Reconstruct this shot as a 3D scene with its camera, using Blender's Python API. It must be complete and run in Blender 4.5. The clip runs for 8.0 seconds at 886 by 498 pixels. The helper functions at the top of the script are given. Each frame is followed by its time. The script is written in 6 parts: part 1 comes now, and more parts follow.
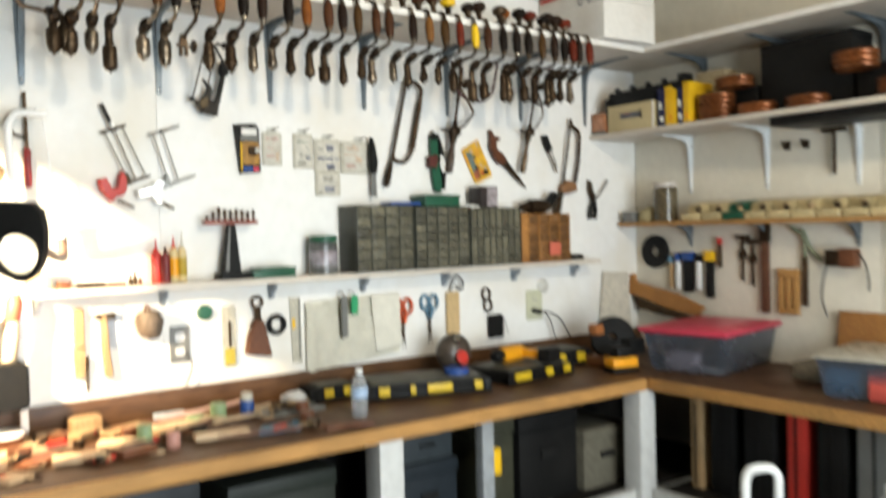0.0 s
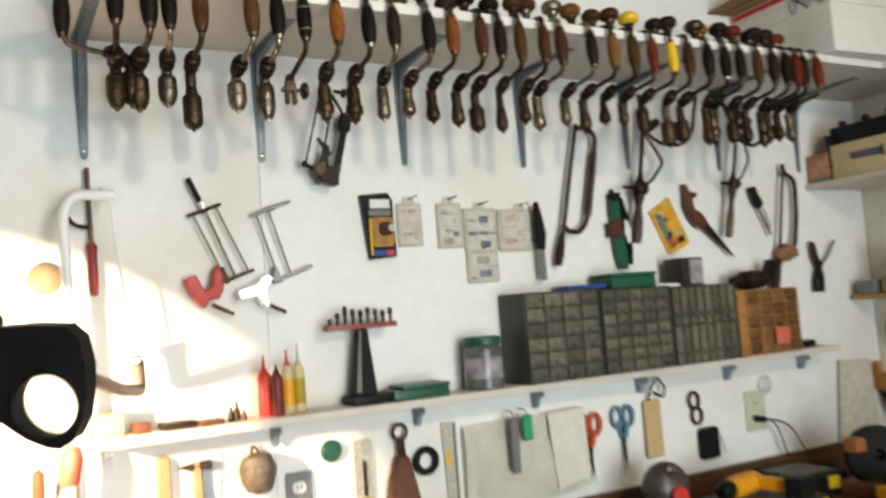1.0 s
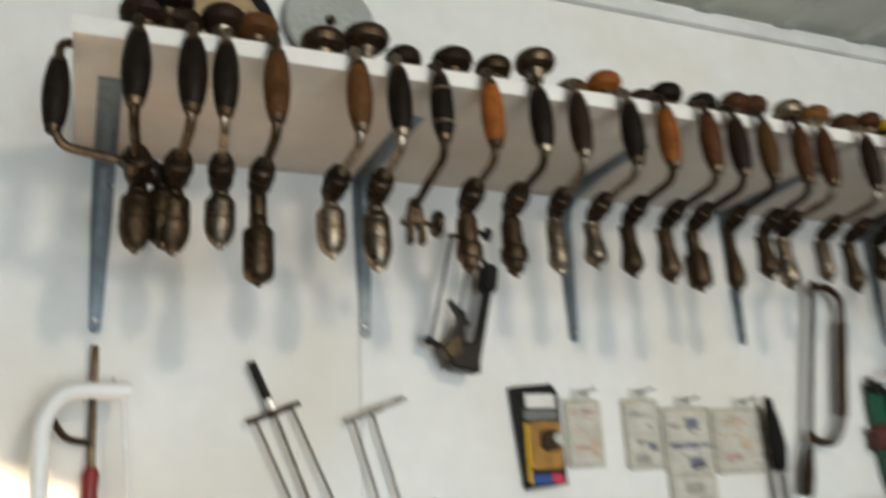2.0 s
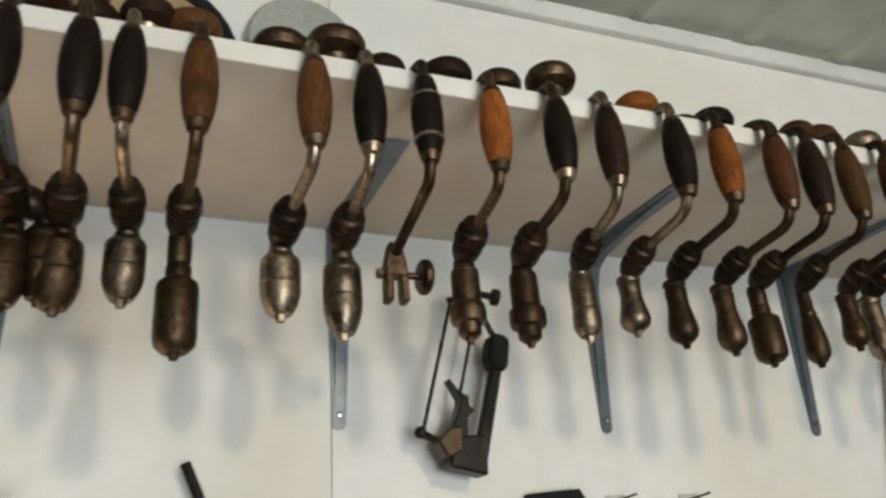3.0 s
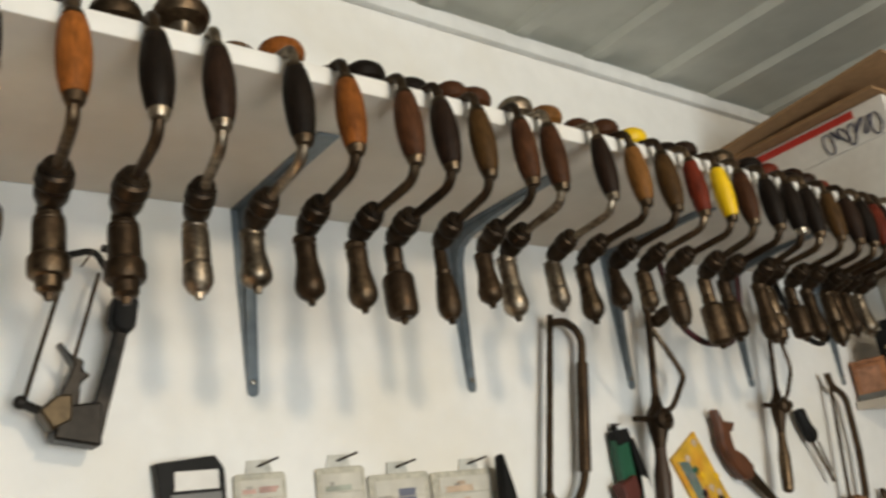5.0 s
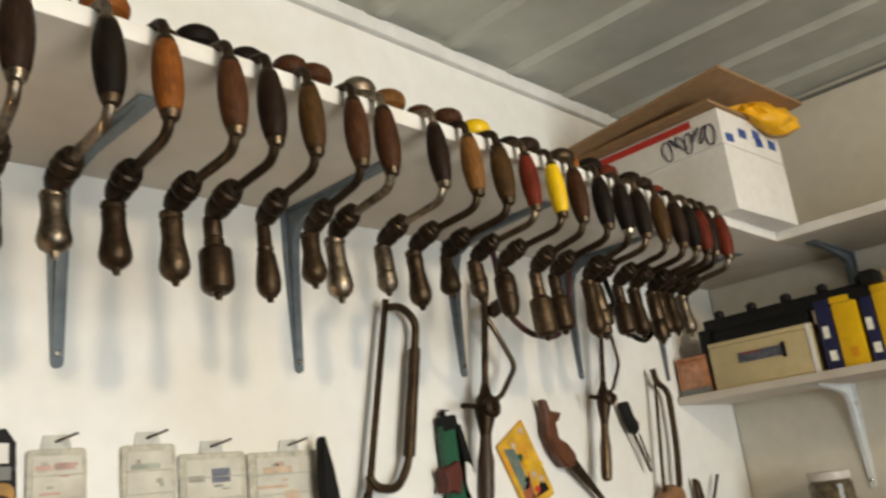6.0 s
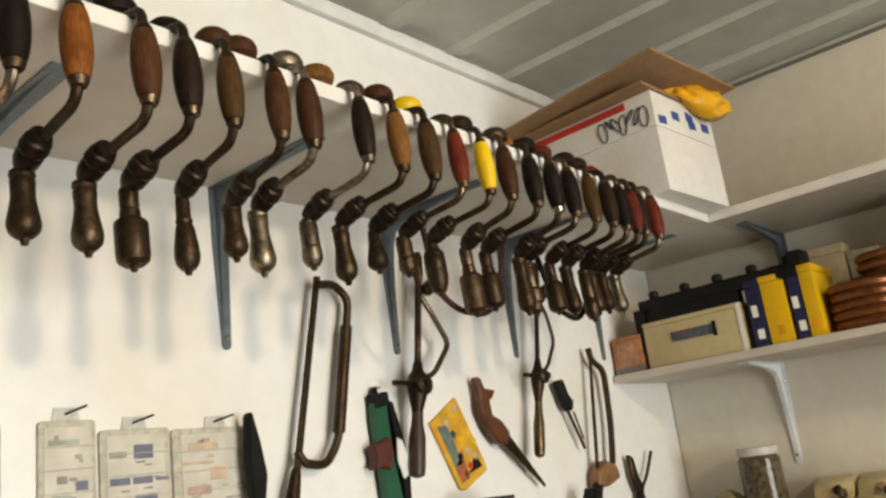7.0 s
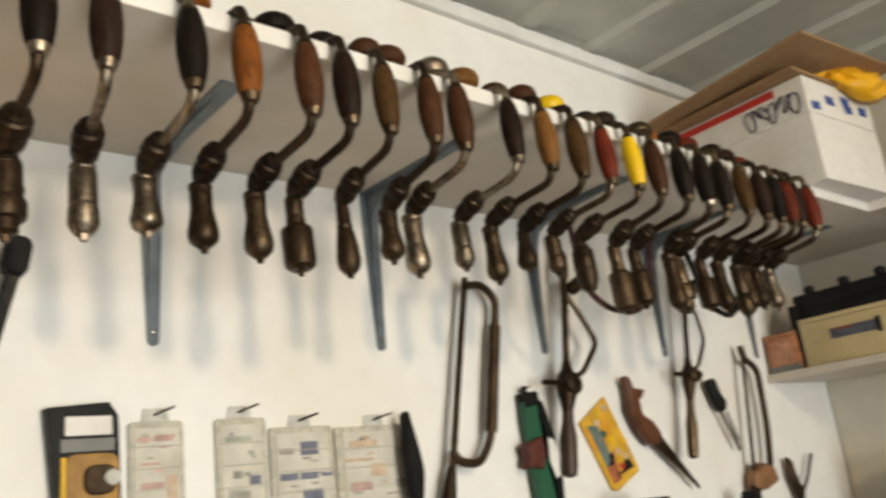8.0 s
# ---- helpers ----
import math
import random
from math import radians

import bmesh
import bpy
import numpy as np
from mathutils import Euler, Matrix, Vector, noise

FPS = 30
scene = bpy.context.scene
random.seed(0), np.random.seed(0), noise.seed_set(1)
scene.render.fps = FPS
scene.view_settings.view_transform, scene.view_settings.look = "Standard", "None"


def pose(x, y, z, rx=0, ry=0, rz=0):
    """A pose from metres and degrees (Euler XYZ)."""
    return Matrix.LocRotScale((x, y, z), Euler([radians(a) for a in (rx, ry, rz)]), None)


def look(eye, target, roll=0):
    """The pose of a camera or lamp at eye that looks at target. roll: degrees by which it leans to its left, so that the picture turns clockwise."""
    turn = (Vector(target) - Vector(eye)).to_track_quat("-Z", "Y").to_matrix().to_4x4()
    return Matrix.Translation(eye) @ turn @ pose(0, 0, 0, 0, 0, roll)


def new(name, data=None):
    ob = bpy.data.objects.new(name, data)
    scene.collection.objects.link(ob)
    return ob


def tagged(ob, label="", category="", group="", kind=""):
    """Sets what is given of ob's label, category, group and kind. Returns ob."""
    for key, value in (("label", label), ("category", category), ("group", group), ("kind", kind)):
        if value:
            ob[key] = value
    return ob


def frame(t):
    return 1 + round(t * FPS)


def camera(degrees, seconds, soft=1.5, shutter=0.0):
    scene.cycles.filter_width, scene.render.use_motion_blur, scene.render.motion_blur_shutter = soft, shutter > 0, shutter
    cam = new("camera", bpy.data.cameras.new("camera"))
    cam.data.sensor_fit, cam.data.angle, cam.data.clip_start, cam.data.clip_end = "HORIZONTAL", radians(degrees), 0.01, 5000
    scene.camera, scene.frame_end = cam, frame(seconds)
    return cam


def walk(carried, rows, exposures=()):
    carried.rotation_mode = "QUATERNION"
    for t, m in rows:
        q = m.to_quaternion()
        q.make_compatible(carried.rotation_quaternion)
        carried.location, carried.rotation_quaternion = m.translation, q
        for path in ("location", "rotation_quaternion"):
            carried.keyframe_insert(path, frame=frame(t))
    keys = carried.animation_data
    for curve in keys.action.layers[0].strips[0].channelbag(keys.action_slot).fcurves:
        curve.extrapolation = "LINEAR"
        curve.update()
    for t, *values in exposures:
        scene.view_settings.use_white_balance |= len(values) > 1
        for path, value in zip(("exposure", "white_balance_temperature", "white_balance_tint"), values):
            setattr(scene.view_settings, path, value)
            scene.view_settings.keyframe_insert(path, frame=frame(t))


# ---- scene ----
cam = camera(55.3, 8.0, soft=2.6, shutter=0.5)
PATH = [
    (0, (-0.506, -2.850, 1.479), (0.676, -1.237, 1.430), -1.4),
    (0.2, (-0.415, -2.674, 1.535), (0.747, -1.045, 1.540), -1.6),
    (0.5, (-0.372, -2.419, 1.526), (0.762, -0.772, 1.505), -2.4),
    (0.7, (-0.297, -2.273, 1.524), (0.742, -0.565, 1.581), -3.1),
    (1, (-0.218, -2.070, 1.542), (0.744, -0.322, 1.686), -4.3),
    (1.2, (-0.170, -1.863, 1.565), (0.809, -0.129, 1.760), -3.3),
    (1.5, (-0.123, -1.658, 1.611), (0.901, 0.034, 1.911), -3.3),
    (1.7, (-0.047, -1.510, 1.653), (0.877, 0.228, 1.997), -3.6),
    (2, (-0.007, -1.334, 1.695), (0.754, 0.432, 2.246), -3.2),
    (2.2, (0.040, -1.250, 1.709), (0.680, 0.533, 2.351), -2.9),
    (3.3, (0.157, -1.064, 1.752), (0.937, 0.618, 2.501), -4.0),
    (3.5, (0.176, -1.064, 1.751), (1.022, 0.594, 2.482), -4.6),
    (4, (0.212, -1.072, 1.745), (1.153, 0.541, 2.460), -5.6),
    (4.5, (0.260, -1.087, 1.739), (1.316, 0.474, 2.409), -6.8),
    (5, (0.305, -1.099, 1.735), (1.502, 0.375, 2.362), -8.1),
    (5.2, (0.313, -1.107, 1.735), (1.567, 0.322, 2.357), -8.8),
    (6.3, (0.370, -1.150, 1.717), (1.828, 0.108, 2.257), -6.7),
    (6.5, (0.374, -1.161, 1.711), (1.847, 0.084, 2.242), -7.0),
    (7, (0.386, -1.163, 1.703), (1.884, 0.059, 2.216), -7.7),
    (7.5, (0.371, -1.158, 1.702), (1.813, 0.125, 2.225), -7.2),
    (8, (0.357, -1.144, 1.703), (1.641, 0.287, 2.256), -6.9),
]
# the phone darkens its picture as it nears the white wall, and warms it towards the end
EXPOSURES = [(0.0, -0.20, 6970, 8), (0.5, -0.32, 6970, 8), (1.0, -0.56, 6970, 8), (1.5, -0.73, 6970, 8), (2.0, -0.82, 6870, 8), (3.5, -0.82, 7370, 10),
             (5.0, -0.60, 7570, 10), (6.5, -0.38, 7970, 11), (7.0, -0.32, 8020, 11), (8.0, -0.40, 7970, 11)]
walk(cam, [(t, look(eye, target, roll)) for t, eye, target, roll in PATH], EXPOSURES)

# ---- world and light ----
world = bpy.data.worlds.new("sky")
scene.world = world
world.use_nodes = True
wn = world.node_tree
sky = wn.nodes.new("ShaderNodeTexSky")
sky.sky_type, sky.sun_disc = "NISHITA", False
sky.sun_elevation, sky.sun_rotation = radians(40), radians(200)
wn.links.new(sky.outputs[0], wn.nodes["Background"].inputs[0])
wn.nodes["Background"].inputs[1].default_value = 0.12


def area_lamp(name, m, size, size_y, watts, colour):
    data = bpy.data.lights.new(name, "AREA")
    data.shape, data.size, data.size_y, data.energy, data.color = "RECTANGLE", size, size_y, watts, colour
    ob = new(name, data)
    ob.matrix_world = m
    return ob


# ceiling lamp behind the viewer, cool fill from an added unseen door, the work lamp by the wall
area_lamp("ceiling_lamp_light", pose(0.95, -2.95, 2.62, 76, 0, -4), 0.20, 0.20, 33, (1.0, 0.87, 0.70))
area_lamp("cool_fill_light", pose(0.6, -5.00, 1.15, 90, 0, 0), 2.4, 2.1, 262, (0.76, 0.88, 1.0))
spot = bpy.data.lights.new("work_lamp_light", "SPOT")
spot.energy, spot.color, spot.spot_size, spot.spot_blend, spot.shadow_soft_size = 120, (1.0, 0.80, 0.55), radians(140), 0.04, 0.015
new("work_lamp_light", spot).matrix_world = look((-0.30, -0.42, 1.42), (-0.395, 0.465, 0.963))


# ---- materials ----
def ramp(nt, fac, stops):
    r = nt.nodes.new("ShaderNodeValToRGB")
    el = r.color_ramp.elements
    while len(el) < len(stops):
        el.new(0.5)
    for e, (p, c) in zip(el, stops):
        e.position, e.color = p, (*c, 1)
    nt.links.new(fac, r.inputs[0])
    return r.outputs[0]


def shade(c, k):
    return tuple(min(1.0, v * k) for v in c)


MATS = {}


def mat(name, base, rough=0.5, metal=0.0, grain=40.0, vary=0.18, stain=None, bump=0.15, stretch=(1, 1, 1), island=0.0,
        glass=0.0, emit=0.0, coat=0.0, big=5.0, rvary=0.12, spec=0.36):
    """One procedural surface: fine grain, larger stains, uneven gloss and a fine relief, in metres."""
    if name in MATS:
        return MATS[name]
    m = bpy.data.materials.new(name)
    m.use_nodes = True
    nt = m.node_tree
    b = nt.nodes["Principled BSDF"]
    co = nt.nodes.new("ShaderNodeTexCoord")
    mp = nt.nodes.new("ShaderNodeMapping")
    mp.inputs["Scale"].default_value = stretch
    info = nt.nodes.new("ShaderNodeObjectInfo")
    add = nt.nodes.new("ShaderNodeVectorMath")
    add.operation = "MULTIPLY_ADD"
    comb = nt.nodes.new("ShaderNodeCombineXYZ")
    for k in range(3):
        nt.links.new(info.outputs["Random"], comb.inputs[k])
    nt.links.new(comb.outputs[0], add.inputs[0])
    add.inputs[1].default_value = (7.3, 5.1, 9.7)
    nt.links.new(co.outputs["Object"], add.inputs[2])
    nt.links.new(add.outputs[0], mp.inputs[0])
    fine = nt.nodes.new("ShaderNodeTexNoise")
    fine.inputs["Scale"].default_value, fine.inputs["Detail"].default_value = grain, 6
    nt.links.new(mp.outputs[0], fine.inputs["Vector"])
    wide = nt.nodes.new("ShaderNodeTexNoise")
    wide.inputs["Scale"].default_value, wide.inputs["Detail"].default_value = big, 5
    nt.links.new(add.outputs[0], wide.inputs["Vector"])
    c1 = ramp(nt, fine.outputs[0], [(0.30, shade(base, 1 - vary)), (0.70, shade(base, 1 + vary))])
    st = stain or shade(base, 0.75)
    mix = nt.nodes.new("ShaderNodeMix")
    mix.data_type = "RGBA"
    f = ramp(nt, wide.outputs[0], [(0.48, (0, 0, 0)), (0.72, (0.75, 0.75, 0.75))])
    nt.links.new(f, mix.inputs[0])
    nt.links.new(c1, mix.inputs[6])
    mix.inputs[7].default_value = (*st, 1)
    colour = mix.outputs[2]
    if island:
        hs = nt.nodes.new("ShaderNodeHueSaturation")
        rng = nt.nodes.new("ShaderNodeMapRange")
        rng.inputs[3].default_value, rng.inputs[4].default_value = 1 - island, 1 + island
        nt.links.new(info.outputs["Random"], rng.inputs[0])
        nt.links.new(rng.outputs[0], hs.inputs["Value"])
        nt.links.new(colour, hs.inputs["Color"])
        colour = hs.outputs[0]
    nt.links.new(colour, b.inputs["Base Color"])
    rr = nt.nodes.new("ShaderNodeMapRange")
    rr.inputs[1].default_value, rr.inputs[2].default_value = 0.3, 0.7
    rr.inputs[3].default_value, rr.inputs[4].default_value = max(0.02, rough - rvary), min(1, rough + rvary)
    nt.links.new(wide.outputs[0], rr.inputs[0])
    nt.links.new(rr.outputs[0], b.inputs["Roughness"])
    b.inputs["Metallic"].default_value = metal
    b.inputs["Specular IOR Level"].default_value = spec
    if coat:
        b.inputs["Coat Weight"].default_value = coat
    if glass:
        b.inputs["Transmission Weight"].default_value = glass
    if emit:
        b.inputs["Emission Color"].default_value = (*base, 1)
        b.inputs["Emission Strength"].default_value = emit
    if bump:
        bp = nt.nodes.new("ShaderNodeBump")
        bp.inputs["Strength"].default_value, bp.inputs["Distance"].default_value = bump, 0.002
        nt.links.new(fine.outputs[0], bp.inputs["Height"])
        nt.links.new(bp.outputs[0], b.inputs["Normal"])
    MATS[name] = m
    return m


M_WALL = mat("white_wall_paint", (0.78, 0.77, 0.74), 0.55, grain=25, vary=0.03, stain=(0.70, 0.65, 0.555), bump=0.06, big=3.0)
M_EAST = mat("cream_wall_paint", (0.68, 0.635, 0.535), 0.6, grain=25, vary=0.04, stain=(0.60, 0.545, 0.44), bump=0.06, big=1.8)
M_CEIL = mat("ceiling_steel", (0.48, 0.485, 0.43), 0.5, grain=12, vary=0.07, stain=(0.37, 0.38, 0.335), bump=0.05)
M_TRIM = mat("white_trim", (0.72, 0.72, 0.70), 0.5, grain=30, vary=0.05, bump=0.08)
M_DIMWALL = mat("unseen_wall_brown", (0.16, 0.12, 0.09), 0.8, grain=12, vary=0.2, bump=0.2)
M_FLOOR = mat("concrete", (0.12, 0.115, 0.105), 0.85, grain=60, vary=0.2, stain=(0.09, 0.085, 0.075), bump=0.4)
# white board toned down: the shade of its underside is in the colour
M_SHELF = mat("shelf_white_shaded", (0.62, 0.56, 0.48), 0.45, grain=18, vary=0.05, stain=(0.52, 0.45, 0.37), bump=0.04, big=3)
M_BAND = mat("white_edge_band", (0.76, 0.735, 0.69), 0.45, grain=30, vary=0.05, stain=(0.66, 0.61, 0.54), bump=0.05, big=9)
M_BRKT = mat("blue_grey_steel", (0.15, 0.178, 0.195), 0.45, 0.35, grain=60, vary=0.18, stain=(0.10, 0.115, 0.125), bump=0.1)
M_WBRKT = mat("white_steel", (0.70, 0.72, 0.72), 0.45, 0.0, grain=60, vary=0.06, bump=0.05)
M_STEEL = mat("aged_steel", (0.094, 0.065, 0.041), 0.48, 1.0, grain=140, vary=0.4, stain=(0.04, 0.022, 0.012), bump=0.35, island=0.35, big=22, rvary=0.18)
M_NICKEL = mat("worn_nickel", (0.225, 0.182, 0.136), 0.42, 1.0, grain=160, vary=0.4, stain=(0.06, 0.036, 0.02), bump=0.25, island=0.3, big=30, rvary=0.15)
M_DARKST = mat("dark_oiled_steel", (0.047, 0.029, 0.016), 0.45, 0.7, grain=120, vary=0.35, stain=(0.022, 0.013, 0.008), bump=0.3, island=0.3, big=24, spec=0.25)
M_BRIGHT = mat("bright_ferrule", (0.36, 0.31, 0.24), 0.36, 1.0, grain=120, vary=0.15, stain=(0.28, 0.2, 0.13), bump=0.1, big=40)
M_RATCHET = mat("blackened_ratchet", (0.030, 0.019, 0.011), 0.42, 0.6, grain=120, vary=0.4, stain=(0.012, 0.008, 0.005), bump=0.3, island=0.3, big=24, spec=0.25)
M_CHROME = mat("bright_steel", (0.62, 0.60, 0.56), 0.22, 1.0, grain=120, vary=0.12, stain=(0.35, 0.30, 0.25), bump=0.1, big=25)
M_WHITE = mat("white_enamel", (0.82, 0.82, 0.80), 0.3, grain=20, vary=0.03, bump=0.02)
M_BLACK = mat("black_plastic", (0.008, 0.0078, 0.0075), 0.50, grain=60, vary=0.2, stain=(0.013, 0.012, 0.011), bump=0.1, spec=0.14)
M_BENCH = mat("dark_bench_wood", (0.105, 0.050, 0.022), 0.5, spec=0.28, grain=14, vary=0.4, stain=(0.03, 0.014, 0.007), bump=0.3, stretch=(1, 9, 9), big=4)
M_PINE = mat("pine_edge", (0.42, 0.22, 0.075), 0.55, spec=0.2, grain=10, vary=0.22, stain=(0.30, 0.16, 0.06), bump=0.25, stretch=(1, 12, 12), big=5)
# near-black; below the benches it stands in for deep shade
M_DARKW = mat("near_black_and_shade", (0.014, 0.012, 0.010), 0.8, grain=20, vary=0.3, spec=0.15)
M_LEG = mat("white_post", (0.52, 0.52, 0.505), 0.55, grain=30, vary=0.08, stain=(0.36, 0.345, 0.315), bump=0.15)
M_CARD = mat("brown_cardboard", (0.27, 0.155, 0.075), 0.85, grain=50, vary=0.12, stain=(0.24, 0.14, 0.07), bump=0.1)
M_CARDW = mat("white_cardboard", (0.68, 0.65, 0.60), 0.7, grain=50, vary=0.05, stain=(0.58, 0.53, 0.46), bump=0.05)
M_PAPER = mat("paper", (0.72, 0.70, 0.66), 0.7, grain=80, vary=0.05, bump=0.03)
M_TAN = mat("tan_plastic", (0.50, 0.40, 0.22), 0.45, grain=40, vary=0.08, stain=(0.40, 0.31, 0.16), bump=0.05)
M_OAK = mat("orange_oak", (0.36, 0.16, 0.045), 0.42, grain=22, vary=0.3, stain=(0.22, 0.09, 0.025), bump=0.25, stretch=(1, 6, 6), island=0.2)
M_TANW = mat("tan_wood", (0.36, 0.235, 0.12), 0.55, grain=18, vary=0.2, stain=(0.34, 0.21, 0.10), bump=0.2, stretch=(6, 6, 1))


def plastic(name, c, rough=0.4, **k):
    return mat(name, c, rough, grain=k.pop("grain", 45), vary=k.pop("vary", 0.08), bump=k.pop("bump", 0.05), **k)


M_RED = plastic("red_plastic", (0.50, 0.035, 0.025))
M_YEL = plastic("yellow_plastic", (0.72, 0.42, 0.015))
M_ORANGE = plastic("orange_yellow_plastic", (0.78, 0.33, 0.015))
M_BLUE = plastic("blue_plastic", (0.02, 0.07, 0.26))
M_LBLUE = plastic("light_blue_plastic", (0.03, 0.22, 0.38))
M_TEAL = plastic("steel_blue_plastic", (0.10, 0.20, 0.28))
M_GREEN = plastic("green_plastic", (0.012, 0.085, 0.045))
M_LGREEN = plastic("bright_green_plastic", (0.03, 0.30, 0.13))
M_PINK = plastic("pink_plastic", (0.55, 0.045, 0.085), 0.35)
M_GREYP = plastic("grey_plastic", (0.16, 0.16, 0.15))
M_CABINET = plastic("grey_green_cabinet", (0.048, 0.050, 0.038), 0.5, vary=0.15)
M_DRAWER = plastic("smoky_drawer_front", (0.105, 0.096, 0.066), 0.25, spec=0.5, vary=0.4, grain=70, island=0.45, stain=(0.05, 0.05, 0.04), big=25)
M_CLEAR = plastic("clear_plastic", (0.54, 0.53, 0.48), 0.25, grain=60, vary=0.2, stain=(0.40, 0.39, 0.35), big=30)
M_CLEARD = plastic("cloudy_plastic", (0.47, 0.44, 0.36), 0.3, grain=90, vary=0.22, stain=(0.36, 0.345, 0.29), big=25)
M_GLASS = mat("glass", (0.85, 0.9, 0.88), 0.05, grain=5, vary=0.02, bump=0, glass=1.0, rvary=0.02)
M_LEATHER = mat("brown_leather", (0.13, 0.045, 0.018), 0.5, grain=70, vary=0.2, bump=0.3)
M_GREYBAG = mat("grey_cloth", (0.84, 0.81, 0.71), 0.7, grain=40, vary=0.06, stain=(0.76, 0.73, 0.62), bump=0.2)
M_RUBBER = mat("black_rubber", (0.010, 0.010, 0.010), 0.75, spec=0.2, grain=90, vary=0.2, bump=0.3)


def grip_wood(name, c):
    return mat("grip_" + name, c, 0.50, grain=70, vary=0.45, stain=shade(c, 0.42), bump=0.4, stretch=(7, 7, 0.7), spec=0.10, island=0.22, big=26)


# ---- builders ----
def box(bm, lo, hi, bevel=0.0, m=None):
    vs = [bm.verts.new((x, y, z)) for x in (lo[0], hi[0]) for y in (lo[1], hi[1]) for z in (lo[2], hi[2])]
    fs = [bm.faces.new([vs[i] for i in q]) for q in ((0, 1, 3, 2), (4, 6, 7, 5), (0, 4, 5, 1), (2, 3, 7, 6), (0, 2, 6, 4), (1, 5, 7, 3))]
    if bevel:
        es = list({e for q in fs for e in q.edges})
        out = bmesh.ops.bevel(bm, geom=es, offset=bevel, segments=2, profile=0.6, affect="EDGES")
        vs = list({v for q in out["faces"] for v in q.verts} | {v for v in vs if v.is_valid})
    if m is not None:
        bmesh.ops.transform(bm, matrix=m, verts=[v for v in vs if v.is_valid])
    return bm


def lathe(bm, profile, segs=16, m=None):
    """Turn (radius, height) pairs round the z axis."""
    m = m or Matrix()
    rings = []
    for r, z in profile:
        if r < 1e-6:
            rings.append([bm.verts.new(m @ Vector((0, 0, z)))])
        else:
            rings.append([bm.verts.new(m @ Vector((r * math.cos(2 * math.pi * k / segs), r * math.sin(2 * math.pi * k / segs), z))) for k in range(segs)])
    for a, b in zip(rings, rings[1:]):
        for k in range(segs):
            j = (k + 1) % segs
            q = [a[k % len(a)], a[j % len(a)], b[j % len(b)], b[k % len(b)]]
            q = [v for i, v in enumerate(q) if v not in q[:i]]
            if len(q) > 2:
                bm.faces.new(q)
    if len(profile) > 4 and profile[0][0] > 0.008 and abs(profile[0][0] - profile[-1][0]) < 1e-6 and profile[1][0] > 1.6 * profile[0][0]:
        for k in range(segs):
            j = (k + 1) % segs
            bm.faces.new((rings[-1][k], rings[-1][j], rings[0][j], rings[0][k]))
        return bm
    for ring, flip in ((rings[0], True), (rings[-1], False)):
        if len(ring) > 1:
            bm.faces.new(ring[::-1] if flip else ring)
    return bm


def tube(bm, pts, r, segs=8, closed=False):
    """A round bar along points; r: one radius or one a point."""
    pts = [Vector(p) for p in pts]
    n = len(pts)
    rad = r if isinstance(r, (list, tuple)) else [r] * n
    rings, up = [], None
    for i, p in enumerate(pts):
        a = pts[(i - 1) % n] if (closed or i) else p
        b = pts[(i + 1) % n] if (closed or i < n - 1) else p
        d = (b - a).normalized()
        if up is None:
            up = d.orthogonal().normalized()
        up = (up - d * up.dot(d)).normalized()
        side = d.cross(up)
        rings.append([bm.verts.new(p + (up * math.cos(2 * math.pi * k / segs) + side * math.sin(2 * math.pi * k / segs)) * rad[i]) for k in range(segs)])
    pairs = list(zip(rings, rings[1:])) + ([(rings[-1], rings[0])] if closed else [])
    for a, b in pairs:
        for k in range(segs):
            j = (k + 1) % segs
            bm.faces.new((a[k], a[j], b[j], b[k]))
    if not closed:
        bm.faces.new(rings[0][::-1])
        bm.faces.new(rings[-1])
    return bm


def bend(pts, r=0.02, n=5):
    """Round the corners of a run of points."""
    pts = [Vector(p) for p in pts]
    out = [pts[0]]
    for a, p, b in zip(pts, pts[1:], pts[2:]):
        u, v = (a - p), (b - p)
        k = min(r, u.length * 0.45, v.length * 0.45)
        s, e = p + u.normalized() * k, p + v.normalized() * k
        for i in range(n + 1):
            t = i / n
            out.append(s * (1 - t) ** 2 + p * 2 * t * (1 - t) + e * t * t)
    return out + [pts[-1]]


def plate(bm, outline, y0, y1, bevel=0.0):
    """A flat piece cut to an outline in x and z, from y0 to y1."""
    a = [bm.verts.new((x, y0, z)) for x, z in outline]
    b = [bm.verts.new((x, y1, z)) for x, z in outline]
    n = len(a)
    fs = [bm.faces.new(a), bm.faces.new(b[::-1])]
    for k in range(n):
        fs.append(bm.faces.new((a[k], b[k], b[(k + 1) % n], a[(k + 1) % n])))
    bmesh.ops.recalc_face_normals(bm, faces=fs)
    if bevel:
        bmesh.ops.bevel(bm, geom=list({e for q in fs for e in q.edges}), offset=bevel, segments=1, affect="EDGES")
    return bm


def rounded(x0, z0, x1, z1, r, n=4):
    pts = []
    for cx, cz, a0 in ((x1 - r, z1 - r, 0), (x0 + r, z1 - r, 90), (x0 + r, z0 + r, 180), (x1 - r, z0 + r, 270)):
        for k in range(n + 1):
            a = radians(a0 + 90 * k / n)
            pts.append((cx + r * math.cos(a), cz + r * math.sin(a)))
    return pts


def link(name, bm, material, smooth=True):
    me = bpy.data.meshes.new(name)
    bmesh.ops.recalc_face_normals(bm, faces=bm.faces)
    for q in bm.faces:
        q.smooth = smooth
    if smooth:
        for e in bm.edges:
            if len(e.link_faces) == 2 and e.calc_face_angle(0) > 0.6:
                e.smooth = False
    bm.to_mesh(me)
    bm.free()
    me.materials.append(material)
    return new(name, me)


